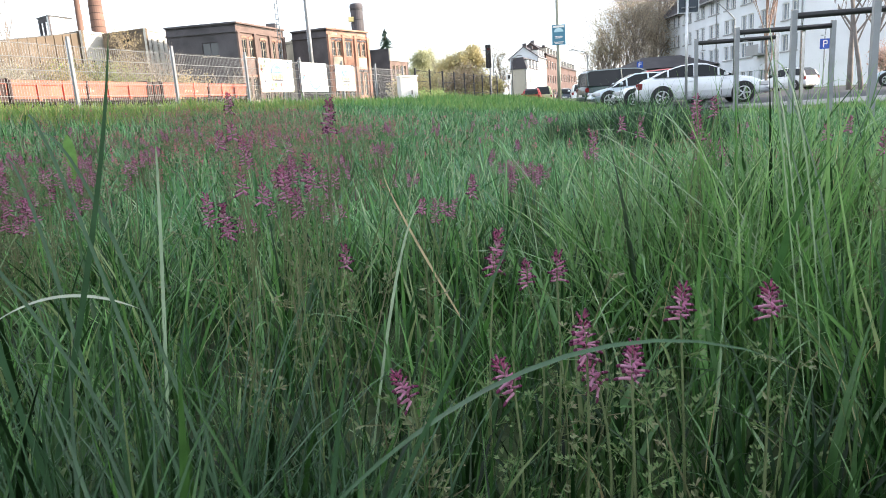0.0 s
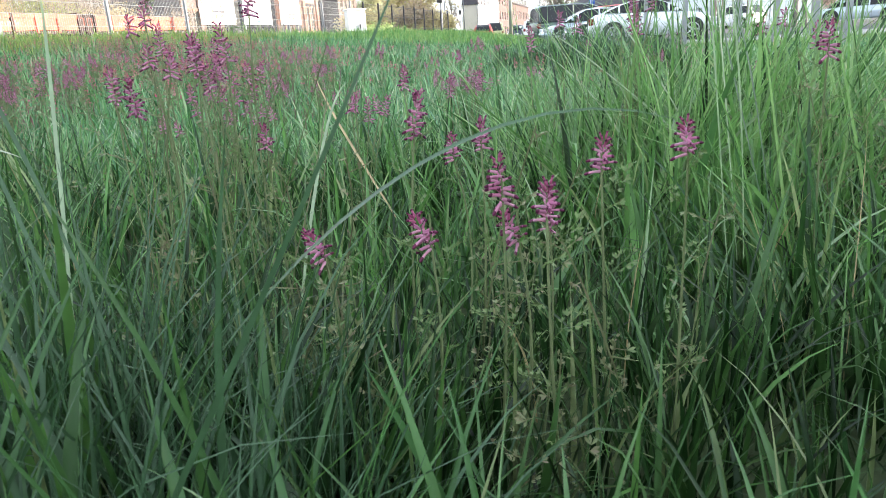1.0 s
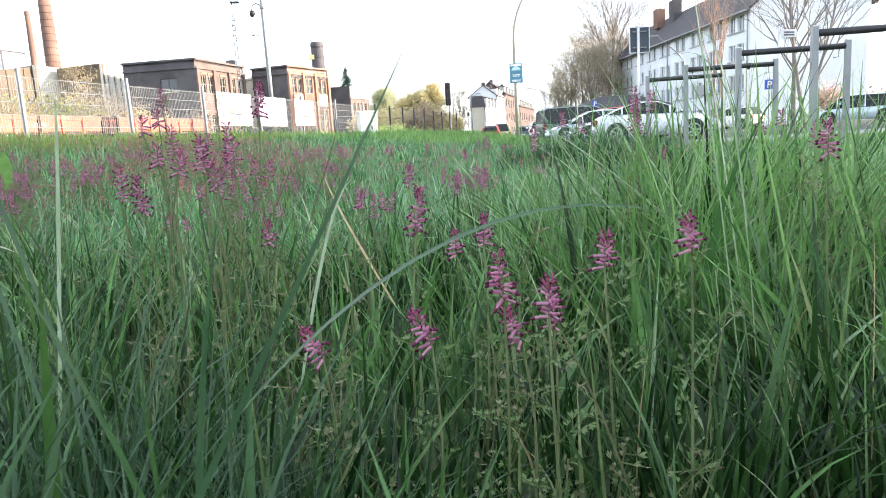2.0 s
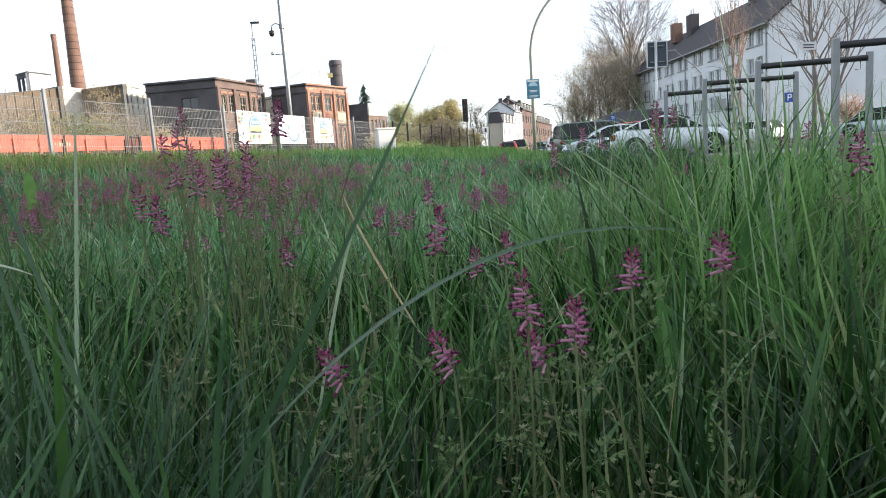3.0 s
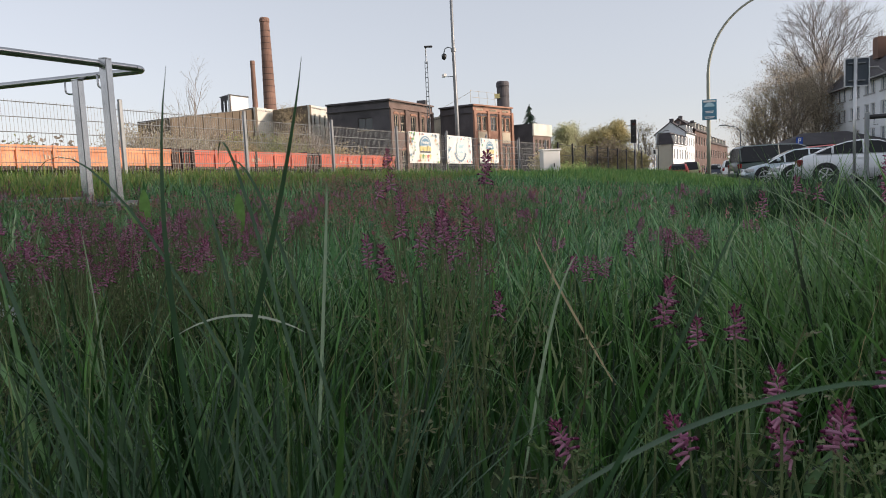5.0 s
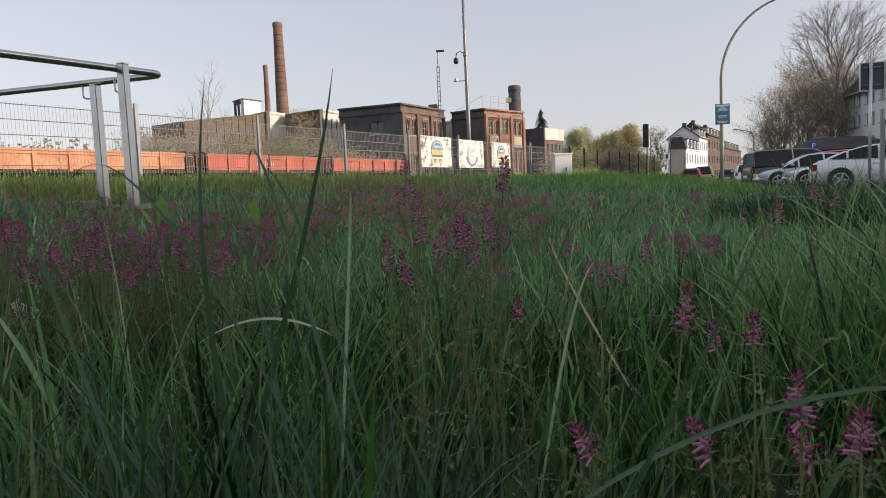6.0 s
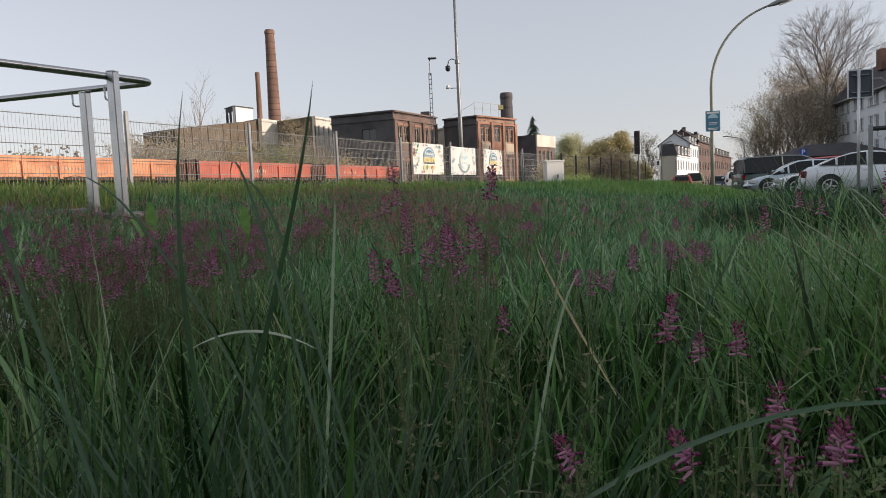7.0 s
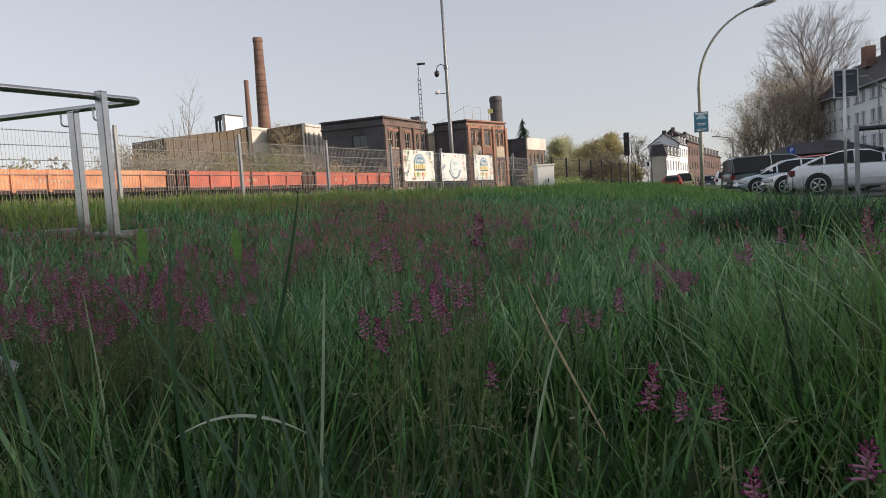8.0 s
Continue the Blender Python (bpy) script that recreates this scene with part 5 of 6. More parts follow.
# ---- trees and bushes ----
def grow(g, rnd, p, d, length, radius, level, tips, spread, droop, sides=5, kids=(3, 4)):
    """One branch and all that grows from it."""
    n = 3 if level else 2
    pts, rad = [p], [radius]
    for k in range(n):
        d = (d + Vector((rnd.gauss(0, 0.10), rnd.gauss(0, 0.10), rnd.gauss(0, 0.06) + droop))).normalized()
        p = p + d * (length / n)
        pts.append(p)
        rad.append(radius * (1 - 0.45 * (k + 1) / n))
    g.tube(pts, rad, max(3, sides), cap=False)
    if level == 0:
        tips.append((p, d))
        tips.append((pts[1], d))
        return
    m = rnd.randint(*kids)
    for k in range(m):
        along = 0.45 + 0.55 * (k + rnd.random() * 0.6) / m
        at = pts[min(n - 1, int(along * n))].lerp(pts[min(n, int(along * n) + 1)], along * n % 1)
        a = rnd.uniform(0, 2 * math.pi)
        side = d.orthogonal().normalized()
        side = (side * math.cos(a) + d.cross(side) * math.sin(a))
        nd = (d * 1.0 + side * spread * rnd.uniform(0.6, 1.25)).normalized()
        grow(g, rnd, at, nd, length * rnd.uniform(0.55, 0.80), radius * 0.52, level - 1, tips, spread, droop, sides - 1, kids)


def leaves_geo(rnd, tips, size, per, scatter):
    g = Geo()
    for p, d in tips:
        for k in range(per):
            c = p + Vector((rnd.gauss(0, scatter), rnd.gauss(0, scatter), rnd.gauss(0, scatter)))
            a = Vector((rnd.gauss(0, 1), rnd.gauss(0, 1), rnd.gauss(0, 1))).normalized()
            b = a.orthogonal().normalized()
            s = size * rnd.uniform(0.5, 1.3)
            g.quad(c - a * s, c + b * s * 0.5, c + a * s, c - b * s * 0.5)
    return g


def tree(name, label, at, h, seed, level=4, trunk=0.25, first=0.3, spread=0.75, droop=0.05, leaf=None, size=0.12, per=2, scatter=0.3, bark=BARK, category="tree", group="", kids=(3, 4), limbs=9, twig=None):
    rnd = random.Random(seed)
    t = thing(name, label, category, group, at=at)
    g, tips = Geo(), []
    pts, rad = [Vector((0, 0, -0.2))], [trunk]
    d = Vector((rnd.gauss(0, 0.04), rnd.gauss(0, 0.04), 1)).normalized()
    n = 8
    for k in range(n):
        d = (d + Vector((rnd.gauss(0, 0.05), rnd.gauss(0, 0.05), 0.1))).normalized()
        pts.append(pts[-1] + d * (h * 0.72 / n))
        rad.append(trunk * (1 - 0.8 * (k + 1) / n))
    part("trunk", Geo().tube(pts, rad, 9), bark, t, smooth=True)
    for k in range(limbs):
        s = first + (1 - first) * (k + rnd.random()) / limbs
        i = min(n - 1, int(s * n))
        p = pts[i].lerp(pts[i + 1], s * n - i)
        a = k * 2.4 + rnd.uniform(-0.4, 0.4)
        nd = Vector((math.cos(a) * spread, math.sin(a) * spread, 0.75 + 0.5 * s)).normalized()
        grow(g, rnd, p, nd, h * rnd.uniform(0.20, 0.28) * (1.25 - 0.5 * s), trunk * 0.42 * (1.1 - 0.6 * s), level - 1, tips, spread * 0.8, droop, 5, kids)
    grow(g, rnd, pts[-1], d, h * 0.2, trunk * 0.2, level - 1, tips, spread * 0.8, droop, 5, kids)
    part("branchwork", g, twig or bark, t, smooth=True)
    if leaf:
        part("crown", leaves_geo(rnd, tips, size, per, scatter), leaf, t)
    return t


def bush(label, at, h, w, seed, leaf, size=0.10, per=4, group="bushes along the railway", bark=BARK, level=3, n=9):
    rnd = random.Random(seed)
    t = thing("bush", label, "bush", group, at=at)
    g, tips = Geo(), []
    for k in range(n):
        a = rnd.uniform(0, 6.28)
        s = rnd.uniform(0.1, 0.6) * w / max(h, 0.1)
        d = Vector((math.cos(a) * s, math.sin(a) * s, 1)).normalized()
        grow(g, rnd, Vector((math.cos(a) * 0.2 * w * rnd.random(), math.sin(a) * 0.2 * w * rnd.random(), -0.1)), d, h * rnd.uniform(0.4, 0.55), 0.03 + 0.01 * h, level, tips, 0.7, 0.06, 5)
    part("branchwork", g, bark, t)
    if leaf:
        part("foliage", leaves_geo(rnd, tips, size, per, 0.10 + 0.05 * h), leaf, t)
    return t


def fir():
    t = thing("fir_tree", "dark conical fir behind the factory", "tree", at=(-10.0, 152.4, 0.6))
    part("trunk", Geo().tube([(0, 0, 0), (0, 0, 16.5)], [0.3, 0.03], 8), BARK, t)
    rnd = random.Random(5)
    g = Geo()
    for k in range(260):
        s = rnd.random() ** 0.8
        z = 3 + 13.5 * s
        r = 4.6 * (1 - s) ** 0.85 + 0.2
        a = rnd.uniform(0, 6.28)
        o, e = Vector((0, 0, z + 0.3)), Vector((math.cos(a) * r, math.sin(a) * r, z - 0.35 * r))
        for j in range(5):
            c = o.lerp(e, 0.25 + 0.75 * (j + rnd.random()) / 5)
            q = (e - o).normalized()
            sd = q.cross(Vector((0, 0, 1))) * rnd.uniform(0.18, 0.34)
            g.quad(c - q * 0.35, c + sd + Vector((0, 0, -0.12)), c + q * 0.4, c - sd + Vector((0, 0, -0.12)))
    part("crown", g, NEEDLE, t)


def woods():
    tree("bare_tree", "bare slender birch behind the fence", (-32.8, 55.2, 0.5), 11.5, 11, level=4, trunk=0.13, first=0.25, spread=0.55, bark=BARK_PALE, limbs=10, kids=(2, 3))
    tree("bare_tree", "tall bare lime tree beside the white house", (35.0, 106, -0.2), 23.5, 12, level=5, trunk=0.42, first=0.3, spread=0.58, droop=0.0, limbs=17, kids=(3, 5), bark=BARK_GREY)
    tree("birch_tree", "bare birch with white stem and reddish upright twigs", (21.5, 45.2, -0.2), 12.5, 13, level=4, trunk=0.10, first=0.12, spread=0.14, droop=0.12, bark=BARK_PALE, limbs=16, kids=(3, 3), twig=TWIG_RED)
    tree("bare_tree", "bare street tree before the white gable", (20.47, 34.4, -0.2), 11.5, 14, level=5, trunk=0.15, first=0.28, spread=0.7, limbs=11, kids=(2, 3), bark=BARK_GREY)
    tree("bare_tree", "bare street tree before the white gable", (25.1, 40.0, -0.2), 12.0, 15, level=5, trunk=0.13, first=0.3, spread=0.6, limbs=11, kids=(2, 3), bark=BARK_GREY)
    tree("bare_tree", "slender leaning street tree before the white gable", (19.9, 32.45, -0.2), 8.8, 16, level=4, trunk=0.12, first=0.3, spread=0.6, limbs=9, kids=(3, 3), bark=BARK_GREY)
    bush("pinkish blossoming bush before the white gable", (27.6, 41.8, -0.2), 2.5, 2.0, 155, BLOSSOM, 0.07, 4, group="", bark=BARK_PALE)
    spots = ((29.2, 108, 15.5, LEAF_DUSK), (31.4, 109, 15.5, LEAF_DUSK), (26.0, 104, 13.4, LEAF_BROWN), (24.6, 99, 11.0, LEAF_OLIVE), (23.0, 96, 8.0, LEAF_OLIVE), (26.0, 112, 12.0, LEAF_BROWN), (31.0, 118, 18.0, LEAF_DUSK), (33.6, 108, 17.5, LEAF_DUSK), (35.6, 107, 16.0, LEAF_DUSK), (28.3, 97, 12.5, LEAF_DUSK), (30.6, 98, 13.0, LEAF_DUSK), (32.0, 100, 12.0, LEAF_DUSK))
    for k, (x, y, h, m) in enumerate(spots):
        dusk = m is LEAF_DUSK
        tree("budding_tree", "dense dark olive tree beside the white house" if dusk else "budding brown-green tree beside the white house", (x, y, -0.2), h, 20 + k, level=4, trunk=0.22, first=0.12, spread=0.62, leaf=m, size=0.11 if dusk else 0.09, per=6 if dusk else 3, scatter=0.5, limbs=13, group="trees beside the white house", kids=(3, 3))
    tree("young_leafed_tree", "tan tree in young leaf", (4.9, 104, 0.3), 7.6, 40, level=4, trunk=0.16, first=0.1, spread=0.7, leaf=LEAF_TAN, size=0.15, per=13, scatter=0.4, limbs=11)
    tree("young_leafed_tree", "tan tree in young leaf", (2.5, 105, 0.3), 6.6, 44, level=4, trunk=0.16, first=0.1, spread=0.8, leaf=LEAF_TAN, size=0.15, per=12, scatter=0.4, limbs=11)
    tree("young_leafed_tree", "pale green tree beyond the fence", (-2.0, 138, 0.4), 9.8, 41, level=4, trunk=0.2, first=0.12, spread=0.6, leaf=LEAF_PALE, size=0.20, per=13, scatter=0.5, limbs=12)
    tree("young_leafed_tree", "pale green tree beyond the fence", (0.3, 118, 0.4), 8.6, 42, level=4, trunk=0.16, first=0.12, spread=0.5, leaf=LEAF_PALE, size=0.11, per=3, scatter=0.4, limbs=10)
    tree("young_leafed_tree", "small bare tree near the crossing", (9.0, 96, 0.2), 7.2, 43, level=4, trunk=0.14, first=0.15, spread=0.6, leaf=LEAF_OLIVE, size=0.12, per=1, scatter=0.3, limbs=9)
    for k, (x, y, h) in enumerate(((-0.1, 28.5, 0.95), (0.55, 27.5, 0.75), (1.2, 29.0, 0.6))):
        bush("pale green leafing shrub at the meadow's far edge", (x, y, 0.05), h, 1.1, 170 + k, LEAF_FRESH, 0.05, 7, "shrubs at the meadow's far edge")
    rnd = random.Random(6)
    for k in range(9):
        x, y = -2.9 + 0.98 * k + rnd.uniform(-0.5, 0.5), 78 + rnd.uniform(-6, 10)
        bush("brownish olive scrub beyond the dark fence", (x, y, 0.2), rnd.uniform(2.6, 3.8), 3.4, 60 + k, rnd.choice((LEAF_TAN, LEAF_BROWN, LEAF_TAN)), 0.17, 6, "scrub beyond the dark fence")
    for k in range(26):
        s = k / 25
        x, y = -50 + 29 * s + rnd.uniform(-2, 2), 52 + 24 * s + rnd.uniform(-5, 5)
        bush("leafing scrub bush behind the wagons", (x, y, 0.5), rnd.uniform(4.0, 6.8) * (0.75 + 0.4 * (0.3 < s < 0.8)), 4.5, 90 + k, rnd.choice((LEAF_OLIVE, LEAF_GREEN, LEAF_OLIVE, None)), 0.11, 6, bark=BARK_PALE)
    tree("young_leafed_tree", "leafing tree before the factory hall", (-29.5, 68, 0.5), 8.6, 120, level=4, trunk=0.14, first=0.12, spread=0.5, leaf=LEAF_OLIVE, size=0.07, per=2, scatter=0.3, limbs=10, bark=BARK_PALE)
    tree("bare_tree", "thin bare tree before the workshop", (-27.6, 76, 0.5), 8.4, 121, level=4, trunk=0.1, first=0.15, spread=0.5, limbs=8, bark=BARK_PALE, kids=(2, 3))
    for k, (x, y, h) in enumerate(((-27.4, 41.5, 5.0), (-29.6, 43.0, 4.4), (-26.0, 44.0, 4.2))):
        bush("whitish blossoming bush behind the wagons", (x, y, 0.5), h, 4.0, 150 + k, WHITE_LEAF, 0.06, 4, bark=BARK_PALE)
    # far wooded skyline, too far to part
    g, rnd = Geo(), random.Random(9)
    for k in range(15000):
        a = radians(rnd.uniform(-62, 48) if k < 10000 else rnd.uniform(-62, -32))
        r = rnd.uniform(230, 330)
        x, y = r * math.sin(a), r * math.cos(a)
        top = 8.5 + 12 * smooth01(-0.55, -0.72, a) + 3.5 * noise.noise((a * 9, 0, 0)) + 2 * noise.noise((a * 31, 3, 0))
        z = rnd.random() ** 0.7 * max(2, top)
        s = rnd.uniform(0.4, 0.85)
        u = Vector((rnd.gauss(0, 1), rnd.gauss(0, 1), rnd.gauss(0, 1))).normalized()
        v = u.orthogonal().normalized()
        c = Vector((x, y, z))
        g.quad(c - u * s, c - v * s * 0.7, c + u * s, c + v * s * 0.7)
    single("far_woods", g, LEAF_HAZE, "hazy far line of budding woods", "woods", kind="stuff")


woods()
fir()


# ---- meadow ----
CLUMPS = ((-0.21, 0.38, 0.13, 0.11), (0.52, 1.20, 0.32, 0.15), (0.80, 0.95, 0.28, 0.10), (1.45, 5.1, 0.60, 0.30), (0.36, 0.70, 0.17, 0.08), (-0.88, 1.15, 0.32, -0.03), (2.6, 5.0, 1.6, -0.03), (-3.0, 3.55, 0.5, -0.12), (-0.55, 0.75, 0.2, 0.05), (0.06, 0.42, 0.13, -0.06))


def grass_height(x, y):
    h = 0.170 + 0.050 * noise.noise((x * 1.1, y * 1.1, 5)) + 0.065 * noise.noise((x * 2.3, y * 2.3, 7)) + 0.045 * noise.noise((x * 6, y * 6, 2))
    for cx, cy, r, e in CLUMPS:
        h += e * math.exp(-((x - cx) ** 2 + (y - cy) ** 2) / (r * r))
    return max(0.06, h) * (1 - 0.22 * smooth01(1.6, 3.5, math.hypot(x, y)))


def in_view_wedge(x, y, m=0.0):
    return -1.12 * (y + 0.55) - 0.25 - m < x < 0.86 * (y + 0.55) + 0.25 + m


def blades_mesh(name, x, y, z, h, w, az, lean, curl, segs, face, fold=0.0):
    """All blades at once: each a ribbon of segs quads that leans along az, bends by curl and tapers to its tip."""
    n = len(x)
    lv = segs + 1
    s = np.linspace(0, 1, lv)[None, :]
    ang = lean[:, None] + curl[:, None] * s ** 1.6
    st = (h / segs)[:, None]
    out = np.concatenate([np.zeros((n, 1)), np.cumsum(np.sin((ang[:, 1:] + ang[:, :-1]) / 2) * st, 1)], 1)
    up = np.concatenate([np.zeros((n, 1)), np.cumsum(np.cos((ang[:, 1:] + ang[:, :-1]) / 2) * st, 1)], 1)
    wid = w[:, None] * np.clip(np.minimum(1.0, 0.55 + 1.6 * s) * (1 - s ** 2.2) + 0.03, 0, 1) / 2
    twist = az[:, None] + np.pi / 2 + face[:, None] * (0.4 + s)
    across = 3 if fold else 2
    co = np.empty((n, lv, across, 3), np.float32)
    for k, sg in ((0, -1), (1, 0), (2, 1)) if fold else ((0, -1), (1, 1)):
        co[:, :, k, 0] = x[:, None] + out * np.cos(az)[:, None] + sg * wid * np.cos(twist)
        co[:, :, k, 1] = y[:, None] + out * np.sin(az)[:, None] + sg * wid * np.sin(twist)
        co[:, :, k, 2] = z[:, None] + up
    if fold:
        co[:, :, 1, 0] += fold * wid * np.sin(twist)
        co[:, :, 1, 1] -= fold * wid * np.cos(twist)
    base = (np.arange(n) * lv * across)[:, None, None, None]
    lev = (np.arange(segs) * across)[None, :, None, None]
    col = np.arange(across - 1)[None, None, :, None]
    quads = base + lev + col + np.array([0, 1, across + 1, across])[None, None, None, :]
    nf = n * segs * (across - 1)
    me = bpy.data.meshes.new(name)
    me.vertices.add(n * lv * across)
    me.vertices.foreach_set("co", co.ravel())
    me.loops.add(nf * 4)
    me.loops.foreach_set("vertex_index", quads.astype(np.int32).ravel())
    me.polygons.add(nf)
    me.polygons.foreach_set("loop_start", np.arange(nf, dtype=np.int32) * 4)
    me.polygons.foreach_set("loop_total", np.full(nf, 4, np.int32))
    me.update(calc_edges=True)
    me.shade_smooth()
    return me


def meadow(name, label, near, far, tufts, per, width, segs, seed, tall=1.0, material=GRASS_SHADED, spread=0.045, keep=None, fold=0.0, bend=0.5, around=False):
    """Tufts of blades over the stretch of meadow between two distances from the origin; around: beside and behind the walk."""
    rs = np.random.RandomState(seed)
    cols = []
    area_x, area_y = (-1.15 * (far + 0.6) - 0.3, 0.9 * (far + 0.6) + 0.3), (-0.7, far)
    if around:
        area_x, area_y = (-far, far), (-far, far)
    count = int(tufts * (area_x[1] - area_x[0]) * (area_y[1] - area_y[0]))
    tx, ty = rs.uniform(*area_x, count), rs.uniform(*area_y, count)
    for x, y in zip(tx, ty):
        r = math.hypot(x, y)
        if not near <= r < far or in_view_wedge(x, y) == around:
            continue
        d = (x - FENCE_AT.x) * FENCE_DIR.y - (y - FENCE_AT.y) * FENCE_DIR.x
        if d < -0.9 or (x > 5.3 and y > 15.4) or (keep and not keep(x, y)):
            continue
        cols.append((x, y, ground_z(x, y), grass_height(x, y) * (1 + 0.25 * smooth01(2.0, 0.2, d))))
    tuft = np.array(cols)
    m = len(tuft)
    idx = np.repeat(np.arange(m), per)
    n = len(idx)
    a = rs.uniform(0, 2 * np.pi, n)
    rad = np.abs(rs.normal(0, spread, n))
    x, y = tuft[idx, 0] + rad * np.cos(a), tuft[idx, 1] + rad * np.sin(a)
    vigour = rs.uniform(0.62, 1.28, m)[idx]
    h = tuft[idx, 3] * vigour * rs.uniform(0.55, 1.25, n) * tall
    # the ground round the camera's own place is trodden low
    r = np.hypot(x - 0.005, y - 0.045)
    h = np.where(r < 0.26, np.minimum(h, 0.11 + 0.68 * np.maximum(r - 0.03, 0.0)), h)
    h = np.where(r < 0.75, np.minimum(h, 0.33), np.where(r < 1.7, np.minimum(h, 0.45), h))
    az = a + rs.normal(0, 0.9, n)
    lean = np.abs(rs.normal(0.18, 0.24, n))
    curl = np.abs(rs.normal(bend, 0.55, n))
    w = width * np.clip(rs.lognormal(-0.05, 0.38, n), 0.4, 2.2)
    ob = new(name, blades_mesh(name, x, y, tuft[idx, 2] - 0.01, h, w, az, lean, curl, segs, rs.normal(0, 0.5, n), fold))
    ob.data.materials.append(material)
    return tagged(ob, label, "grass", kind="stuff")


def on_bank(x, y):
    d = (x - FENCE_AT.x) * FENCE_DIR.y - (y - FENCE_AT.y) * FENCE_DIR.x
    return d + 1.2 * noise.noise((x * 0.7, y * 0.7, 9)) < 4.2


def below_bank(x, y):
    return not on_bank(x, y)


def bare_patch(x, y):
    return not any((x - a) ** 2 + (y - b) ** 2 < r * r for a, b, r in ((0.02, 0.04, 0.07),))


LUSH = "lush dark green uncut meadow grass"
# painted shade eases with distance: darkest blades first, then the paler copies
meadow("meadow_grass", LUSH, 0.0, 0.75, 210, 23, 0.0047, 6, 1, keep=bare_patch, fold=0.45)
meadow("meadow_grass", LUSH, 0.75, 1.7, 170, 19, 0.0056, 6, 16, fold=0.45, bend=0.65, material=GRASS_PALER)
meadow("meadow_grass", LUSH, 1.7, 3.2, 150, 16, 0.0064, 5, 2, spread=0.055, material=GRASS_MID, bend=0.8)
meadow("meadow_grass", LUSH, 3.2, 6.0, 95, 13, 0.0078, 4, 22, spread=0.07, keep=below_bank, material=GRASS_MID, bend=0.8)
meadow("meadow_grass", "meadow grass further off on the rising bank", 6.0, 12.0, 50, 10, 0.012, 3, 3, spread=0.09, keep=below_bank, material=GRASS_MID, bend=0.8)
meadow("bank_grass", "yellowing sunlit grass on the bank by the fence", 3.2, 12.0, 60, 12, 0.0095, 3, 8, tall=1.3, spread=0.08, material=GRASS_BANK, keep=on_bank)
meadow("meadow_grass", "meadow grass on the sunlit bank by the fence", 12.0, 30.0, 20, 9, 0.020, 2, 4, tall=1.35, spread=0.12, material=GRASS_FAR)
meadow("meadow_grass", "uncut meadow grass beside and behind the walk", 0.0, 8.0, 30, 8, 0.014, 2, 21, spread=0.09, material=GRASS_MID, bend=0.8, around=True)
meadow("brown_seed_heads", "reddish brown flowering stems in the meadow", 1.9, 8.0, 40, 4, 0.005, 3, 6, tall=1.15, material=SEED_HEAD, spread=0.05, keep=lambda x, y: x < -0.2 and noise.noise((x * 0.8, y * 0.8, 3)) > -0.1)
meadow("tuft_grass", "bright green tall tuft of grass", 0.5, 2.0, 300, 13, 0.0042, 7, 7, tall=1.22, material=GRASS_LUSH, spread=0.05, keep=lambda x, y: (x - 0.58) ** 2 / 1.5 + (y - 1.1) ** 2 < 0.11, fold=0.45, bend=0.7)
meadow("tuft_grass", "pale long blades arching out of a tall tuft", 0.5, 2.0, 130, 6, 0.0040, 9, 27, tall=1.36, material=GRASS_PALE, spread=0.05, keep=lambda x, y: (x - 0.56) ** 2 + (y - 1.1) ** 2 < 0.12, fold=0.45, bend=1.1)
meadow("tuft_grass", "long pale blades scattered through the meadow", 0.3, 4.5, 46, 3, 0.0031, 8, 9, tall=1.25, material=GRASS_PALE, spread=0.05, fold=0.45, bend=1.0)
meadow("tuft_grass", "long pale blades scattered through the meadow", 1.6, 9.0, 24, 3, 0.0055, 6, 14, tall=1.3, material=GRASS_PALE, spread=0.09, bend=1.15)
meadow("dark_tuft_grass", "dense dark tuft of grass close by", 0.22, 0.7, 700, 18, 0.0028, 6, 12, tall=1.0, spread=0.03, keep=lambda x, y: (x + 0.20) ** 2 + (y - 0.38) ** 2 < 0.05, fold=0.45, material=GRASS_DARK)
meadow("dark_tuft_grass", "high dark green tussock in the meadow", 4.2, 6.5, 240, 14, 0.0085, 5, 32, tall=1.15, spread=0.06, keep=lambda x, y: ((x - 1.45) * 0.75) ** 2 + (y - 5.1) ** 2 < 0.26, material=GRASS_DARK, bend=1.0)
meadow("broad_grass", "broad blades of grass close by", 0.13, 0.36, 210, 6, 0.0066, 7, 41, tall=1.5, spread=0.02, fold=0.45, bend=0.55, keep=bare_patch, material=GRASS_BROAD)
meadow("dry_grass_stems", "pale dry stems among the meadow grass", 0.3, 5.0, 9, 3, 0.0017, 5, 5, tall=1.1, material=GRASS_DRY)


# ---- single blades that stand out ----
def ribbon(pts, widths, side):
    g = Geo()
    side = Vector(side).normalized()
    k = None
    for p, w in zip(pts, widths):
        p = Vector(p)
        j = g.add((p - side * w / 2, p + Vector((0, 0, -w * 0.18)), p + side * w / 2))
        if k is not None:
            g.face(k, k + 1, j + 1, j)
            g.face(k + 1, k + 2, j + 2, j + 1)
        k = j
    return g


def bent(p0, p1, p2, n=14):
    p0, p1, p2 = Vector(p0), Vector(p1), Vector(p2)
    return [p0 * (1 - t) ** 2 + p1 * 2 * t * (1 - t) + p2 * t * t for t in (k / n for k in range(n + 1))]


def lone_blade(label, p0, p1, p2, w, side, material=GRASS_SHADED, name="grass_blade"):
    pts = bent(p0, p1, p2)
    n = len(pts)
    widths = [w * min(1, 0.6 + 1.5 * k / n) * (1 - (k / (n - 1)) ** 3 * 0.95) for k in range(n)]
    single(name, ribbon(pts, widths, side), material, label, "grass blade", "tall single grass blades", smooth=True)


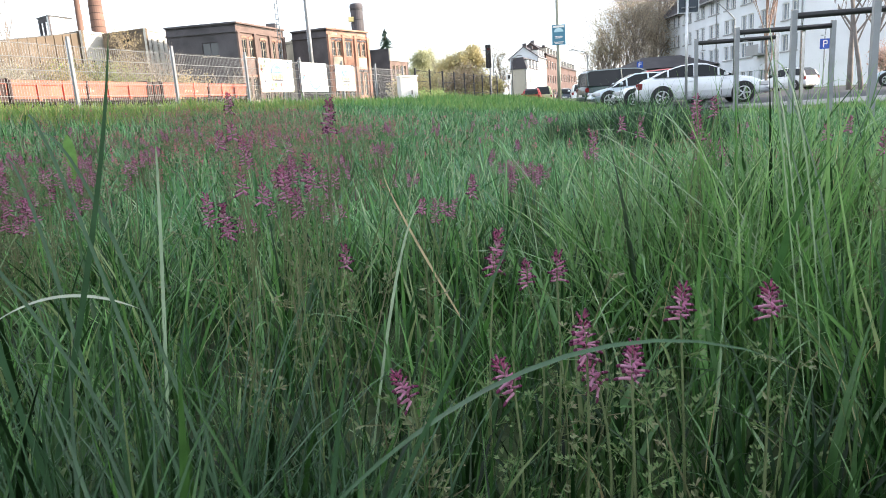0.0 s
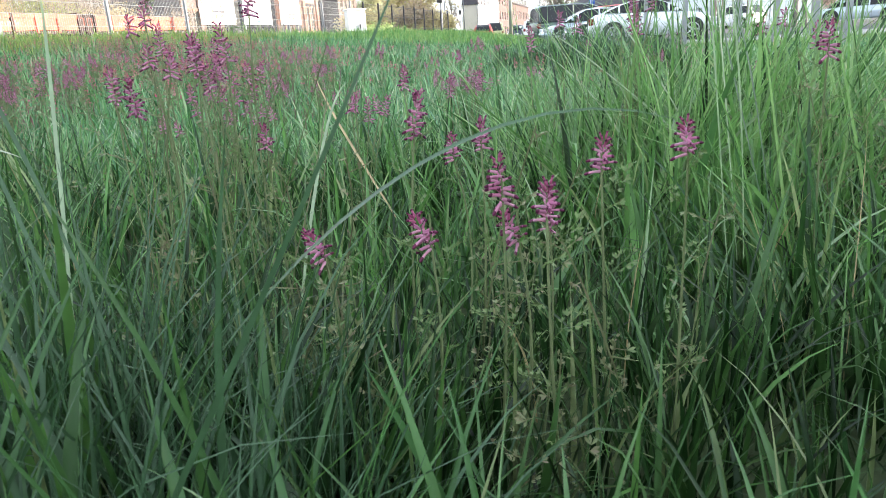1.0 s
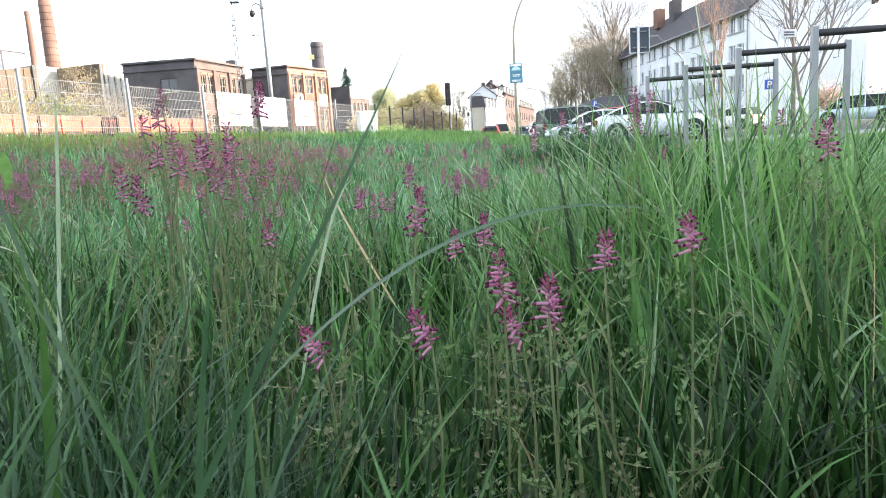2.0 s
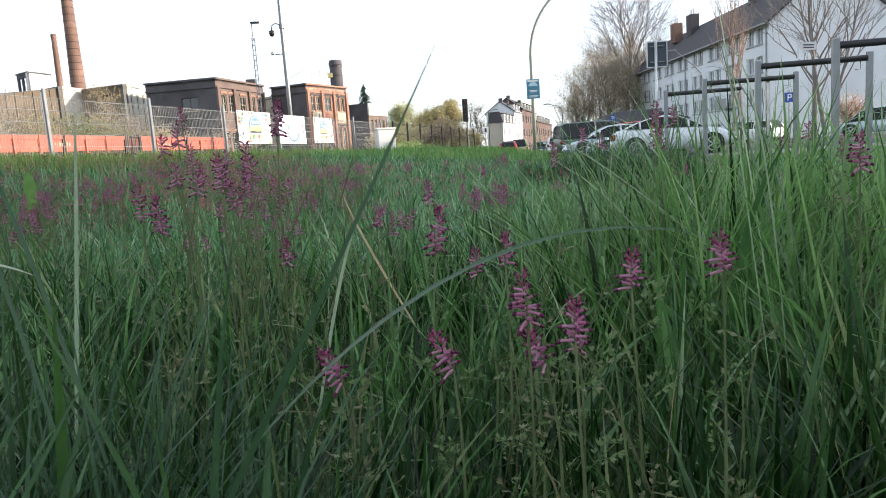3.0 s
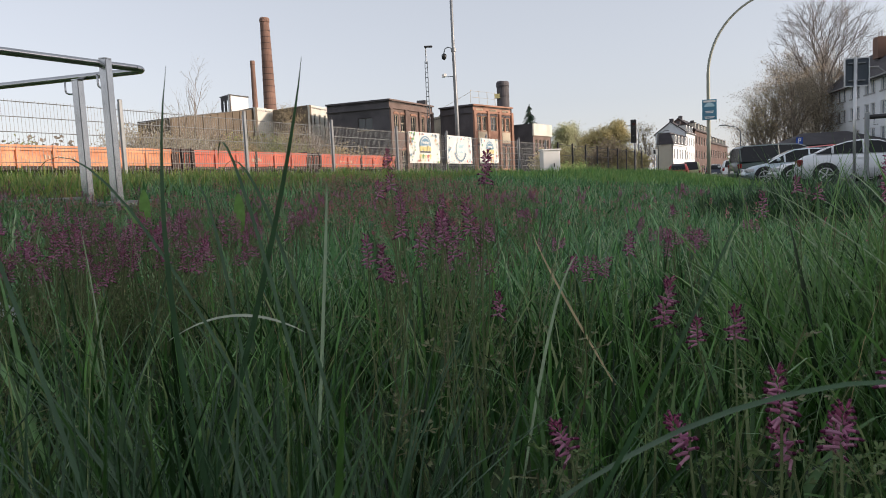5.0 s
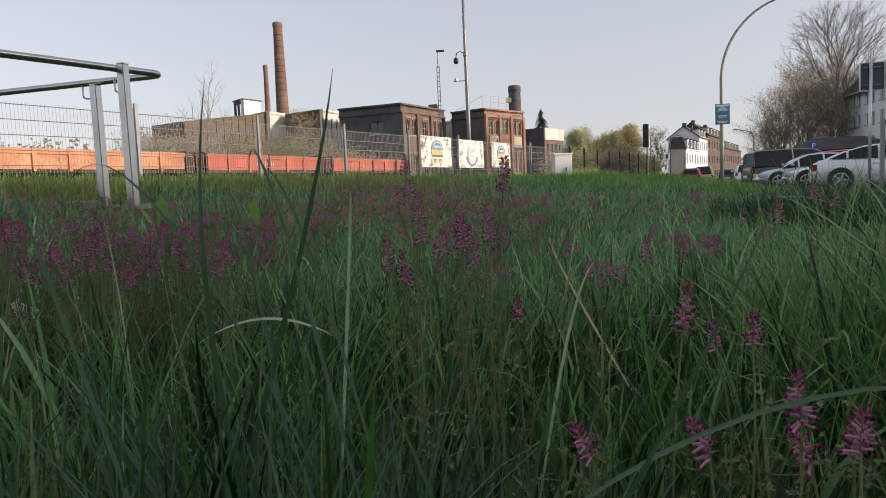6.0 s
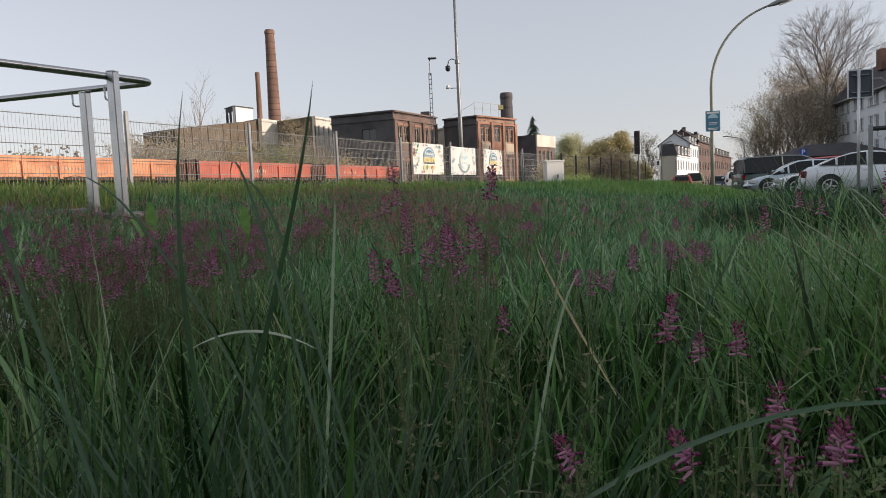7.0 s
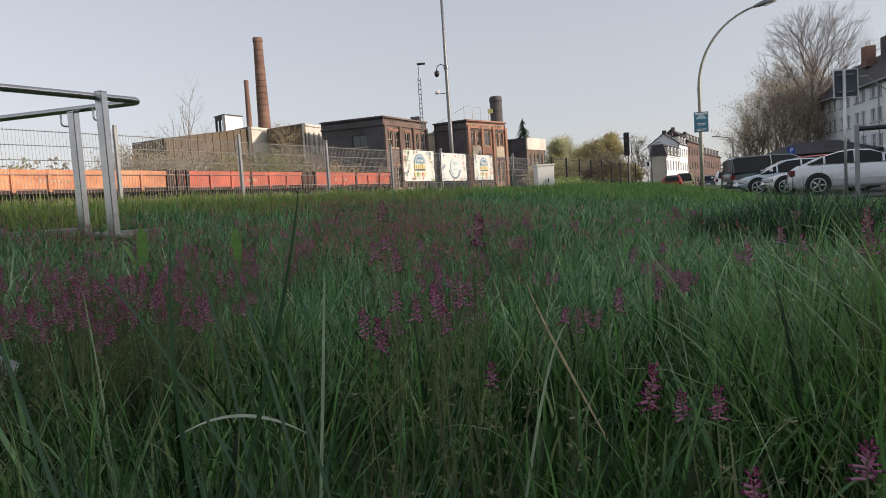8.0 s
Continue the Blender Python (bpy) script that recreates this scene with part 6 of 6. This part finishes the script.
lone_blade("long arching grey-green grass blade over the flowers", (-0.125, 0.40, 0.13), (0.035, 0.315, 0.348), (0.123, 0.263, 0.314), 0.0037, (0.1, 0.9, 0.4), GRASS_DARK)
lone_blade("tall upright dark grass blade", (-0.325, 0.49, 0.08), (-0.205, 0.455, 0.36), (-0.182, 0.445, 0.468), 0.0042, (1, 0.3, 0), GRASS_DARK)
lone_blade("tall upright dark grass blade", (-0.229, 0.434, 0.06), (-0.255, 0.37, 0.32), (-0.238, 0.39, 0.458), 0.0038, (1, 0.2, 0), GRASS_DARK)
lone_blade("broad blade close to the lens", (-0.14, 0.30, 0.06), (-0.021, 0.245, 0.265), (0.041, 0.305, 0.384), 0.0036, (0.9, 0.3, 0.2), GRASS_DARK)
lone_blade("pale bleached arching grass blade", (-0.316, 0.487, 0.283), (-0.258, 0.480, 0.318), (-0.203, 0.475, 0.291), 0.0046, (0.2, 0.9, 0.3), BLEACHED)
lone_blade("dry straw stalk leaning in the grass", (0.020, 0.93, 0.12), (-0.085, 1.20, 0.255), (-0.103, 1.284, 0.296), 0.0042, (1, 0.2, 0), GRASS_DRY, "straw_stalk")
for k, (x, y, z, dx, dz) in enumerate(((0.42, 1.08, 0.12, -0.16, 0.30), (0.50, 1.05, 0.12, 0.10, 0.33), (0.46, 1.15, 0.12, -0.26, 0.27), (0.56, 1.1, 0.12, 0.24, 0.28), (0.40, 0.98, 0.10, 0.05, 0.34), (0.62, 1.0, 0.1, -0.12, 0.32))):
    lone_blade("long grass blade arching out of a tuft", (x, y, z), (x + dx * 0.25, y, z + dz * 1.05), (x + dx, y - 0.03, z + dz * 0.85), 0.0042, (0.3, 1, 0.2), GRASS_PALE)


NEAR_BLADES = (
    ((-0.377, 0.392, 0.398), (-0.342, 0.375, 0.352), (-0.276, 0.343, 0.288), 0.0026, 0),
    ((-0.444, 0.511, 0.400), (-0.335, 0.481, 0.381), (-0.251, 0.455, 0.345), 0.0024, 0),
    ((-0.269, 0.497, 0.403), (-0.225, 0.483, 0.361), (-0.184, 0.456, 0.309), 0.0026, 0),
    ((-0.240, 0.626, 0.395), (-0.240, 0.610, 0.322), (-0.237, 0.573, 0.239), 0.0032, 1),
    ((-0.317, 0.538, 0.392), (-0.281, 0.510, 0.339), (-0.246, 0.472, 0.282), 0.0026, 0),
    ((-0.016, 0.800, 0.307), (-0.047, 0.758, 0.252), (-0.064, 0.709, 0.193), 0.0042, 1),
    ((-0.268, 0.491, 0.409), (-0.233, 0.464, 0.378), (-0.188, 0.428, 0.349), 0.0024, 0),
    ((0.380, 0.805, 0.417), (0.378, 0.770, 0.345), (0.372, 0.725, 0.278), 0.0030, 1),
    ((0.360, 0.860, 0.420), (0.420, 0.830, 0.372), (0.415, 0.760, 0.260), 0.0036, 0),
    ((0.400, 0.870, 0.460), (0.400, 0.830, 0.380), (0.405, 0.760, 0.260), 0.0034, 0),
    ((0.328, 0.745, 0.423), (0.353, 0.704, 0.385), (0.357, 0.681, 0.347), 0.0034, 1),
    ((0.316, 0.691, 0.454), (0.318, 0.675, 0.402), (0.324, 0.652, 0.340), 0.0028, 1),
    ((0.210, 1.050, 0.360), (0.300, 1.010, 0.312), (0.400, 0.960, 0.260), 0.0032, 1),
    ((0.300, 1.020, 0.372), (0.355, 0.990, 0.340), (0.410, 0.950, 0.270), 0.0030, 1))
for tip, mid, low, w, pale in NEAR_BLADES:
    tip, mid, low = Vector(tip), Vector(mid), Vector(low)
    foot = low + (low - mid) * 1.1
    foot.z = min(0.12, low.z * 0.4)
    # the blade passes through its middle on the way from its foot to its tip
    ctrl = mid * 2 - (foot + tip) * 0.5
    ctrl.z = max(ctrl.z, low.z)
    lone_blade("long pale grass blade bending over" if pale else "long dark grass blade close by", foot, ctrl, tip, w, (0.8, 0.5, 0.1), GRASS_PALE if pale else GRASS_DARK)


# ---- fumitory ----
def floret(g, o, d, length, r, body=0, sides=5):
    """A small tubular flower: a pouched spur, a narrow tube and a dark tip."""
    d = d.normalized()
    side = d.cross(Vector((0.2, 0.3, 0.9))).normalized()
    up = side.cross(d)
    rings = []
    for s, k in ((-0.22, 0.55), (0.0, 1.0), (0.35, 0.70), (0.66, 0.85), (0.84, 1.05), (1.0, 0.35)) if sides > 4 else ((-0.2, 0.6), (0.1, 0.95), (0.68, 0.9), (1.0, 0.4)):
        rings.append(g.add([o + d * (length * s) + (side * math.cos(a) + up * math.sin(a) * 1.15) * r * k - Vector((0, 0, 0.16 * length * max(0, s) ** 2)) for a in (2 * math.pi * j / sides for j in range(sides))]))
    for i, (a, b) in enumerate(zip(rings, rings[1:])):
        g.slot = 1 if i >= len(rings) - (3 if sides > 4 else 2) else body
        for j in range(sides):
            g.face(a + j, a + (j + 1) % sides, b + (j + 1) % sides, b + j)
    g.slot = 0


def spike_mesh(seed, n=20, length=0.036, sides=5):
    """A loose, uneven spike: level open flowers below, rising dark buds above."""
    rnd = random.Random(seed)
    g = Geo()
    for k in range(n):
        s = min(1.0, max(0.0, k / (n - 1) + rnd.uniform(-0.05, 0.05)))
        a = k * 2.399 + rnd.uniform(-0.7, 0.7)
        elev = -0.15 + 1.15 * s + rnd.uniform(-0.45, 0.45)
        ln = 0.0094 * (1 - 0.5 * s) * rnd.uniform(0.7, 1.15)
        d = Vector((math.cos(a) * math.cos(elev), math.sin(a) * math.cos(elev), math.sin(elev)))
        floret(g, Vector((math.cos(a) * 0.0020, math.sin(a) * 0.0020, length * s ** 0.9)), d, ln, 0.00118 * (1 - 0.3 * s) * rnd.uniform(0.8, 1.2), 2 if s > 0.72 else 0, sides)
    return g.mesh("flower_spike", smooth=True)


def lobes(g, rnd, b, d, size):
    """Three narrow pointed lobes that fan out from b."""
    up = Vector((rnd.gauss(0, 0.5), rnd.gauss(0, 0.5), 1)).normalized()
    for a in (-0.7, 0, 0.7):
        e = Matrix.Rotation(a + rnd.uniform(-0.15, 0.15), 3, up) @ d
        sd = e.cross(up).normalized() * size * 0.17
        g.quad(b, b + e * size * 0.6 + sd, b + e * size, b + e * size * 0.6 - sd)


def leaf_mesh(seed):
    """A finely cut leaf: a thin stalk with side stalks that end in narrow lobes."""
    rnd = random.Random(seed)
    g = Geo()
    ln = 0.036
    for w in (Vector((0, 0.0006, 0)), Vector((0, 0, 0.0006))):
        g.quad(-w, Vector((ln, 0, 0.006)) - w, Vector((ln, 0, 0.006)) + w, w)
    for k in range(4):
        s = 0.35 + 0.65 * k / 3
        for sg in (-1, 1):
            o = Vector((ln * s, 0, 0.006 * s))
            d = Vector((0.7, sg * (0.9 if k < 3 else 0.3), rnd.uniform(-0.4, 0.6))).normalized()
            b = o + d * 0.008 * rnd.uniform(0.6, 1.2)
            w = Vector((0, 0, 0.0005))
            g.quad(o - w, b - w, b + w, o + w)
            lobes(g, rnd, b, d, 0.0075 * rnd.uniform(0.8, 1.2))
    return g.mesh("leaf")


SPIKES = [spike_mesh(300 + k, n, ln) for k, (n, ln) in enumerate(((36, 0.031), (48, 0.040), (28, 0.024)))]
FAR_SPIKES = [spike_mesh(310 + k, n, ln, 4) for k, (n, ln) in enumerate(((24, 0.029), (30, 0.037), (18, 0.022)))]
LEAVES = [leaf_mesh(320 + k) for k in range(3)]


def fumitory(seed, height, shoots, petal=PETAL):
    """A fumitory of the given height, with its main spike upright over its foot and further shoots round it."""
    rnd = random.Random(seed)
    t = thing("fumitory_plant", "fumitory with pink-purple flower spikes and feathery leaves in the grass" if petal is PETAL else "fumitory with dense crimson flower spikes in a meadow patch", "wild flower", "flowering fumitories in the meadow")
    tops = [Vector((0, 0, height))]
    for k in range(shoots - 1):
        a = rnd.uniform(0, 6.28)
        r = rnd.uniform(0.012, 0.045)
        tops.append(Vector((math.cos(a) * r, math.sin(a) * r, height * rnd.uniform(0.89, 1.0))))
    for k, top in enumerate(tops):
        foot = Vector((rnd.gauss(0, 0.01), rnd.gauss(0, 0.01), 0))
        mid = foot.lerp(top, 0.5) + Vector((rnd.gauss(0, 0.018), rnd.gauss(0, 0.018), 0))
        stem_top = top - Vector((0, 0, 0.026))
        pts = bent(foot, mid, stem_top, 6)
        part("stem", Geo().tube(pts + [top - Vector((0, 0, 0.004))], [0.0012] * 4 + [0.0009] * 3 + [0.0006], 5, cap=False), FUM_STEM, t)
        sp = part("flower_spike", (SPIKES if shoots == 1 else FAR_SPIKES)[rnd.randrange(3)], [petal, PETAL_TIP, PETAL_BUD], t)
        sp.location = stem_top
        sp.scale = (1, 1, 1)
        sp.rotation_euler = (rnd.gauss(0, 0.14), rnd.gauss(0, 0.14), rnd.uniform(0, 6.28))
        for j in range(7 if shoots == 1 else 3):
            s = 0.25 + 0.73 * (j + rnd.random()) / (7 if shoots == 1 else 3)
            i = min(5, int(s * 6))
            p = pts[i].lerp(pts[i + 1], s * 6 - i)
            lf = part("leaf", LEAVES[rnd.randrange(3)], FUM_LEAF, t, "grey-green feathery leaf")
            lf.location = p
            lf.rotation_euler = (rnd.uniform(-0.4, 0.4), rnd.uniform(-1.0, -0.1), j * 2.4 + rnd.uniform(-0.5, 0.5))
            lf.scale = [rnd.uniform(0.35, 0.7)] * 3
    return t


# how many shoots the kinds of plant have; the first of a kind and height is built, all others are copies
SHOOTS = (1, 1, 1, 3, 5, 4)
HEIGHTS = (0.20, 0.25, 0.30, 0.36, 0.42)
PROTOS = {}
SPOTS = ((0, 0.115, 0.436, 0.262), (1, 0.092, 0.461, 0.268), (2, 0.100, 0.62, 0.280), (0, 0.172, 0.511, 0.275), (2, 0.046, 0.493, 0.235), (0, 0.207, 0.447, 0.292), (2, 0.042, 0.589, 0.295),
         (1, -0.348, 1.212, 0.450), (1, -0.139, 0.935, 0.415), (3, -0.28, 0.985, 0.412), (5, -0.129, 0.736, 0.362), (3, -0.203, 0.739, 0.360), (3, -0.17, 1.03, 0.330), (3, -0.294, 1.26, 0.385), (2, -0.224, 0.742, 0.315), (1, 0.044, 0.983, 0.31),
         (0, 0.196, 1.70, 0.32), (3, 0.301, 1.154, 0.38), (4, 0.393, 1.069, 0.40), (3, 0.60, 1.03, 0.362), (1, 0.135, 1.325, 0.27), (2, -0.103, 0.743, 0.275),
         (2, 0.080, 0.67, 0.262), (0, 0.128, 0.485, 0.238), (2, -0.030, 0.51, 0.225), (1, 0.442, 0.678, 0.335), (2, 0.108, 0.498, 0.232))


def plant(k, x, y, top, turn, petal=PETAL):
    z = ground_z(x, y)
    h = min(HEIGHTS, key=lambda v: abs(v - (top - z)))
    s = (top - z) / h
    m = Matrix.LocRotScale(Vector((x, y, z)), Euler((0, 0, turn)), Vector((s, s, s)))
    kind = (k, h, petal.name)
    if kind in PROTOS:
        first = PROTOS[kind]
        copy_thing(first, m @ Matrix.Diagonal((*(1 / v for v in first.scale), 1)))
    else:
        PROTOS[kind] = fumitory(400 + k + int(h * 1000), h, SHOOTS[k], petal)
        PROTOS[kind].matrix_basis = m


rnd = random.Random(77)
for k, x, y, top in SPOTS:
    plant(k, x, y, top, rnd.uniform(0, 6.28))
PATCHES = ((-0.90, 1.15, 0.28, 0.26, 58, 0.315), (-1.12, 1.75, 0.3, 0.3, 14, 0.29), (-0.24, 1.12, 0.14, 0.16, 7, 0.30), (-1.6, 2.4, 0.6, 0.45, 30, 0.28), (-0.45, 2.2, 0.5, 0.5, 8, 0.25), (0.2, 1.9, 0.4, 0.4, 8, 0.26), (-0.9, 3.4, 1.2, 0.8, 52, 0.30), (0.75, 1.6, 0.4, 0.4, 6, 0.30), (-2.6, 3.2, 0.9, 0.9, 12, 0.34))
for cx, cy, sx, sy, n, top in PATCHES:
    for k in range(n):
        x, y = rnd.gauss(cx, sx * 0.6), rnd.gauss(cy, sy * 0.6)
        if y < 0.84:
            continue
        plant(rnd.choice((1, 3, 3, 4, 5)), x, y, top * rnd.uniform(0.82, 1.1) + 0.4 * ground_z(x, y), rnd.uniform(0, 6.28), PETAL_RED if x < -0.4 or y > 1.5 or rnd.random() < 0.5 else PETAL)


# ---- undergrowth and far drifts of the same flowers ----
# thickets of leafy stems: place, half widths, number of stems, height
THICKETS = ((-0.16, 0.75, 0.08, 0.09, 9, 0.27), (-0.24, 1.05, 0.14, 0.14, 9, 0.29), (-0.13, 0.60, 0.08, 0.07, 4, 0.18), (0.11, 0.45, 0.07, 0.05, 4, 0.17), (0.05, 0.50, 0.05, 0.05, 3, 0.17), (0.20, 0.47, 0.04, 0.04, 3, 0.20),
            (-0.03, 0.52, 0.05, 0.04, 4, 0.18), (0.06, 0.60, 0.05, 0.05, 4, 0.24), (-0.90, 1.15, 0.30, 0.28, 130, 0.285), (-1.12, 1.75, 0.3, 0.3, 30, 0.22), (-0.62, 0.72, 0.10, 0.08, 7, 0.22), (0.38, 1.10, 0.08, 0.08, 5, 0.33), (0.53, 0.82, 0.05, 0.05, 6, 0.31), (-1.6, 2.3, 0.6, 0.45, 60, 0.23), (-0.45, 2.2, 0.5, 0.5, 26, 0.20), (-0.9, 3.4, 1.2, 0.8, 50, 0.22))


def undergrowth():
    """Flowerless fumitory stems in the patches, each with forks and small cut leaves."""
    rnd = random.Random(91)
    g = Geo()
    for cx, cy, sx, sy, n, top in THICKETS:
        far = cy > 2.0
        for k in range(n):
            a, r = rnd.uniform(0, 6.28), rnd.random() ** 0.6
            x, y = cx + sx * r * math.cos(a), cy + sy * r * math.sin(a)
            z = ground_z(x, y)
            h = top * rnd.uniform(0.6, 1.12)
            foot = Vector((x, y, z))
            tip = foot + Vector((rnd.gauss(0, 0.25) * h, rnd.gauss(0, 0.25) * h, h))
            pts = bent(foot, foot.lerp(tip, 0.5) + Vector((rnd.gauss(0, 0.02), rnd.gauss(0, 0.02), 0)), tip, 6)
            w = 0.0008 if not far else 0.0012
            g.slot = 1
            for p, q in zip(pts, pts[1:]):
                for v in (Vector((w, 0, 0)), Vector((0, w, 0))):
                    g.quad(p - v, p + v, q + v * 0.8, q - v * 0.8)
            g.slot = 0
            for j in range(9 if not far else 6):
                s = rnd.uniform(0.35, 1.0) * 5.99
                p = pts[int(s)].lerp(pts[int(s) + 1], s % 1)
                a = rnd.uniform(0, 6.28)
                d = Vector((math.cos(a), math.sin(a), rnd.uniform(0.1, 1.1))).normalized()
                e = p + d * rnd.uniform(0.010, 0.026)
                v = Vector((0, 0, 0.0005))
                g.quad(p - v, e - v, e + v, p + v)
                for i in range(2):
                    lobes(g, rnd, p.lerp(e, 1 - 0.45 * i), (d + Vector((rnd.gauss(0, 0.5), rnd.gauss(0, 0.5), rnd.gauss(0, 0.4)))).normalized(), rnd.uniform(0.0045, 0.0075) * (1 if not far else 1.4))
    single("fumitory_undergrowth", g, [FOLIAGE, FUM_STEM], "pale beige-green feathery leaves under the flowers", "foliage", kind="stuff")


DRIFTS = ((-0.9, 3.0, 0.7, 0.6, 140), (-1.2, 4.6, 0.9, 0.9, 420), (-1.6, 6.6, 1.2, 1.1, 480), (-2.9, 3.5, 0.9, 0.8, 170), (0.4, 4.4, 0.7, 0.8, 25), (1.0, 2.4, 0.5, 0.5, 26), (0.9, 7.0, 1.4, 1.2, 60))


def far_drifts():
    """Flower spikes further off, too many and too small to part: stems with small petals round their tops."""
    rnd = random.Random(92)
    g = Geo()
    for cx, cy, sx, sy, n in DRIFTS:
        for k in range(n):
            x, y = rnd.gauss(cx, sx * 0.6), rnd.gauss(cy, sy * 0.6)
            if y < 2.0 or (x - FENCE_AT.x) * FENCE_DIR.y - (y - FENCE_AT.y) * FENCE_DIR.x < 1.5:
                continue
            z = ground_z(x, y)
            top = z + grass_height(x, y) * rnd.uniform(1.0, 1.45)
            ln = rnd.uniform(0.03, 0.055)
            for j in range(16):
                s = rnd.random()
                a = rnd.uniform(0, 6.28)
                d = Vector((math.cos(a), math.sin(a), rnd.uniform(-0.2, 0.8))).normalized()
                o = Vector((x, y, top - ln * s))
                b = d.orthogonal().normalized() * 0.0022
                e = o + d * (0.006 + 0.006 * s)
                g.quad(o, o.lerp(e, 0.6) + b, e, o.lerp(e, 0.6) - b)
            for j in range(9):
                a = Vector((rnd.gauss(0, 1), rnd.gauss(0, 1), rnd.gauss(0, 0.7))).normalized()
                c = Vector((x + rnd.gauss(0, 0.03), y + rnd.gauss(0, 0.03), z + (top - z) * rnd.uniform(0.55, 0.9)))
                b = a.orthogonal().normalized()
                g.slot = 1
                g.quad(c - a * 0.011, c + b * 0.004, c + a * 0.011, c - b * 0.004)
                g.slot = 0
    single("fumitory_drift", g, [DRIFT, FOLIAGE], "far reddish purple drifts of fumitory in the meadow", "wild flower", kind="stuff")


undergrowth()
far_drifts()


# ---- broad dock leaves ----
def dock(at, h, seed, n=3):
    """Broad upright leaves round a crown; the first and tallest stands straight."""
    rnd = random.Random(seed)
    t = thing("dock_plant", "broad-leaved light green dock in the grass", "weed", "dock plants", at=at)
    for k in range(n):
        a = rnd.uniform(0, 6.28)
        lean, top = (0.015, h) if k == 0 else (0.07, h * rnd.uniform(0.72, 0.9))
        pts = bent((0, 0, 0), (0.02 * math.cos(a), 0.02 * math.sin(a), h * 0.7), (lean * math.cos(a), lean * math.sin(a), top), 9)
        widths = [0.005, 0.007, 0.012, 0.026, 0.036, 0.041, 0.041, 0.036, 0.025, 0.007]
        part("leaf", ribbon(pts, widths, (math.sin(a), -math.cos(a), 0.2) if k else (0.85, 0.5, 0)), DOCK, t, smooth=True)


dock((-1.66, 2.38, ground_z(-1.66, 2.38)), 0.425 - ground_z(-1.66, 2.38), 3, 2)
dock((-1.33, 2.50, ground_z(-1.33, 2.50)), 0.395 - ground_z(-1.33, 2.50), 4, 1)

g = Geo()
for k, (x, z, r) in enumerate(((0, 0, 0.3), (0.02, 0.012, -0.4), (-0.015, 0.02, 0.7))):
    c = Vector((x, 0.004 * k, z))
    a, b = Vector((math.cos(r), 0.3, math.sin(r))) * 0.025, Vector((-math.sin(r), 0.5, math.cos(r))) * 0.016
    g.quad(c - a - b, c + a - b * 0.7, c + a * 0.8 + b, c - a * 0.9 + b * 1.2)
scrap = single("paper_scrap", g, PAPER, "crumpled white scrap of paper caught in the grass", "litter")
scrap.location = (-1.12, 1.13, 0.17)
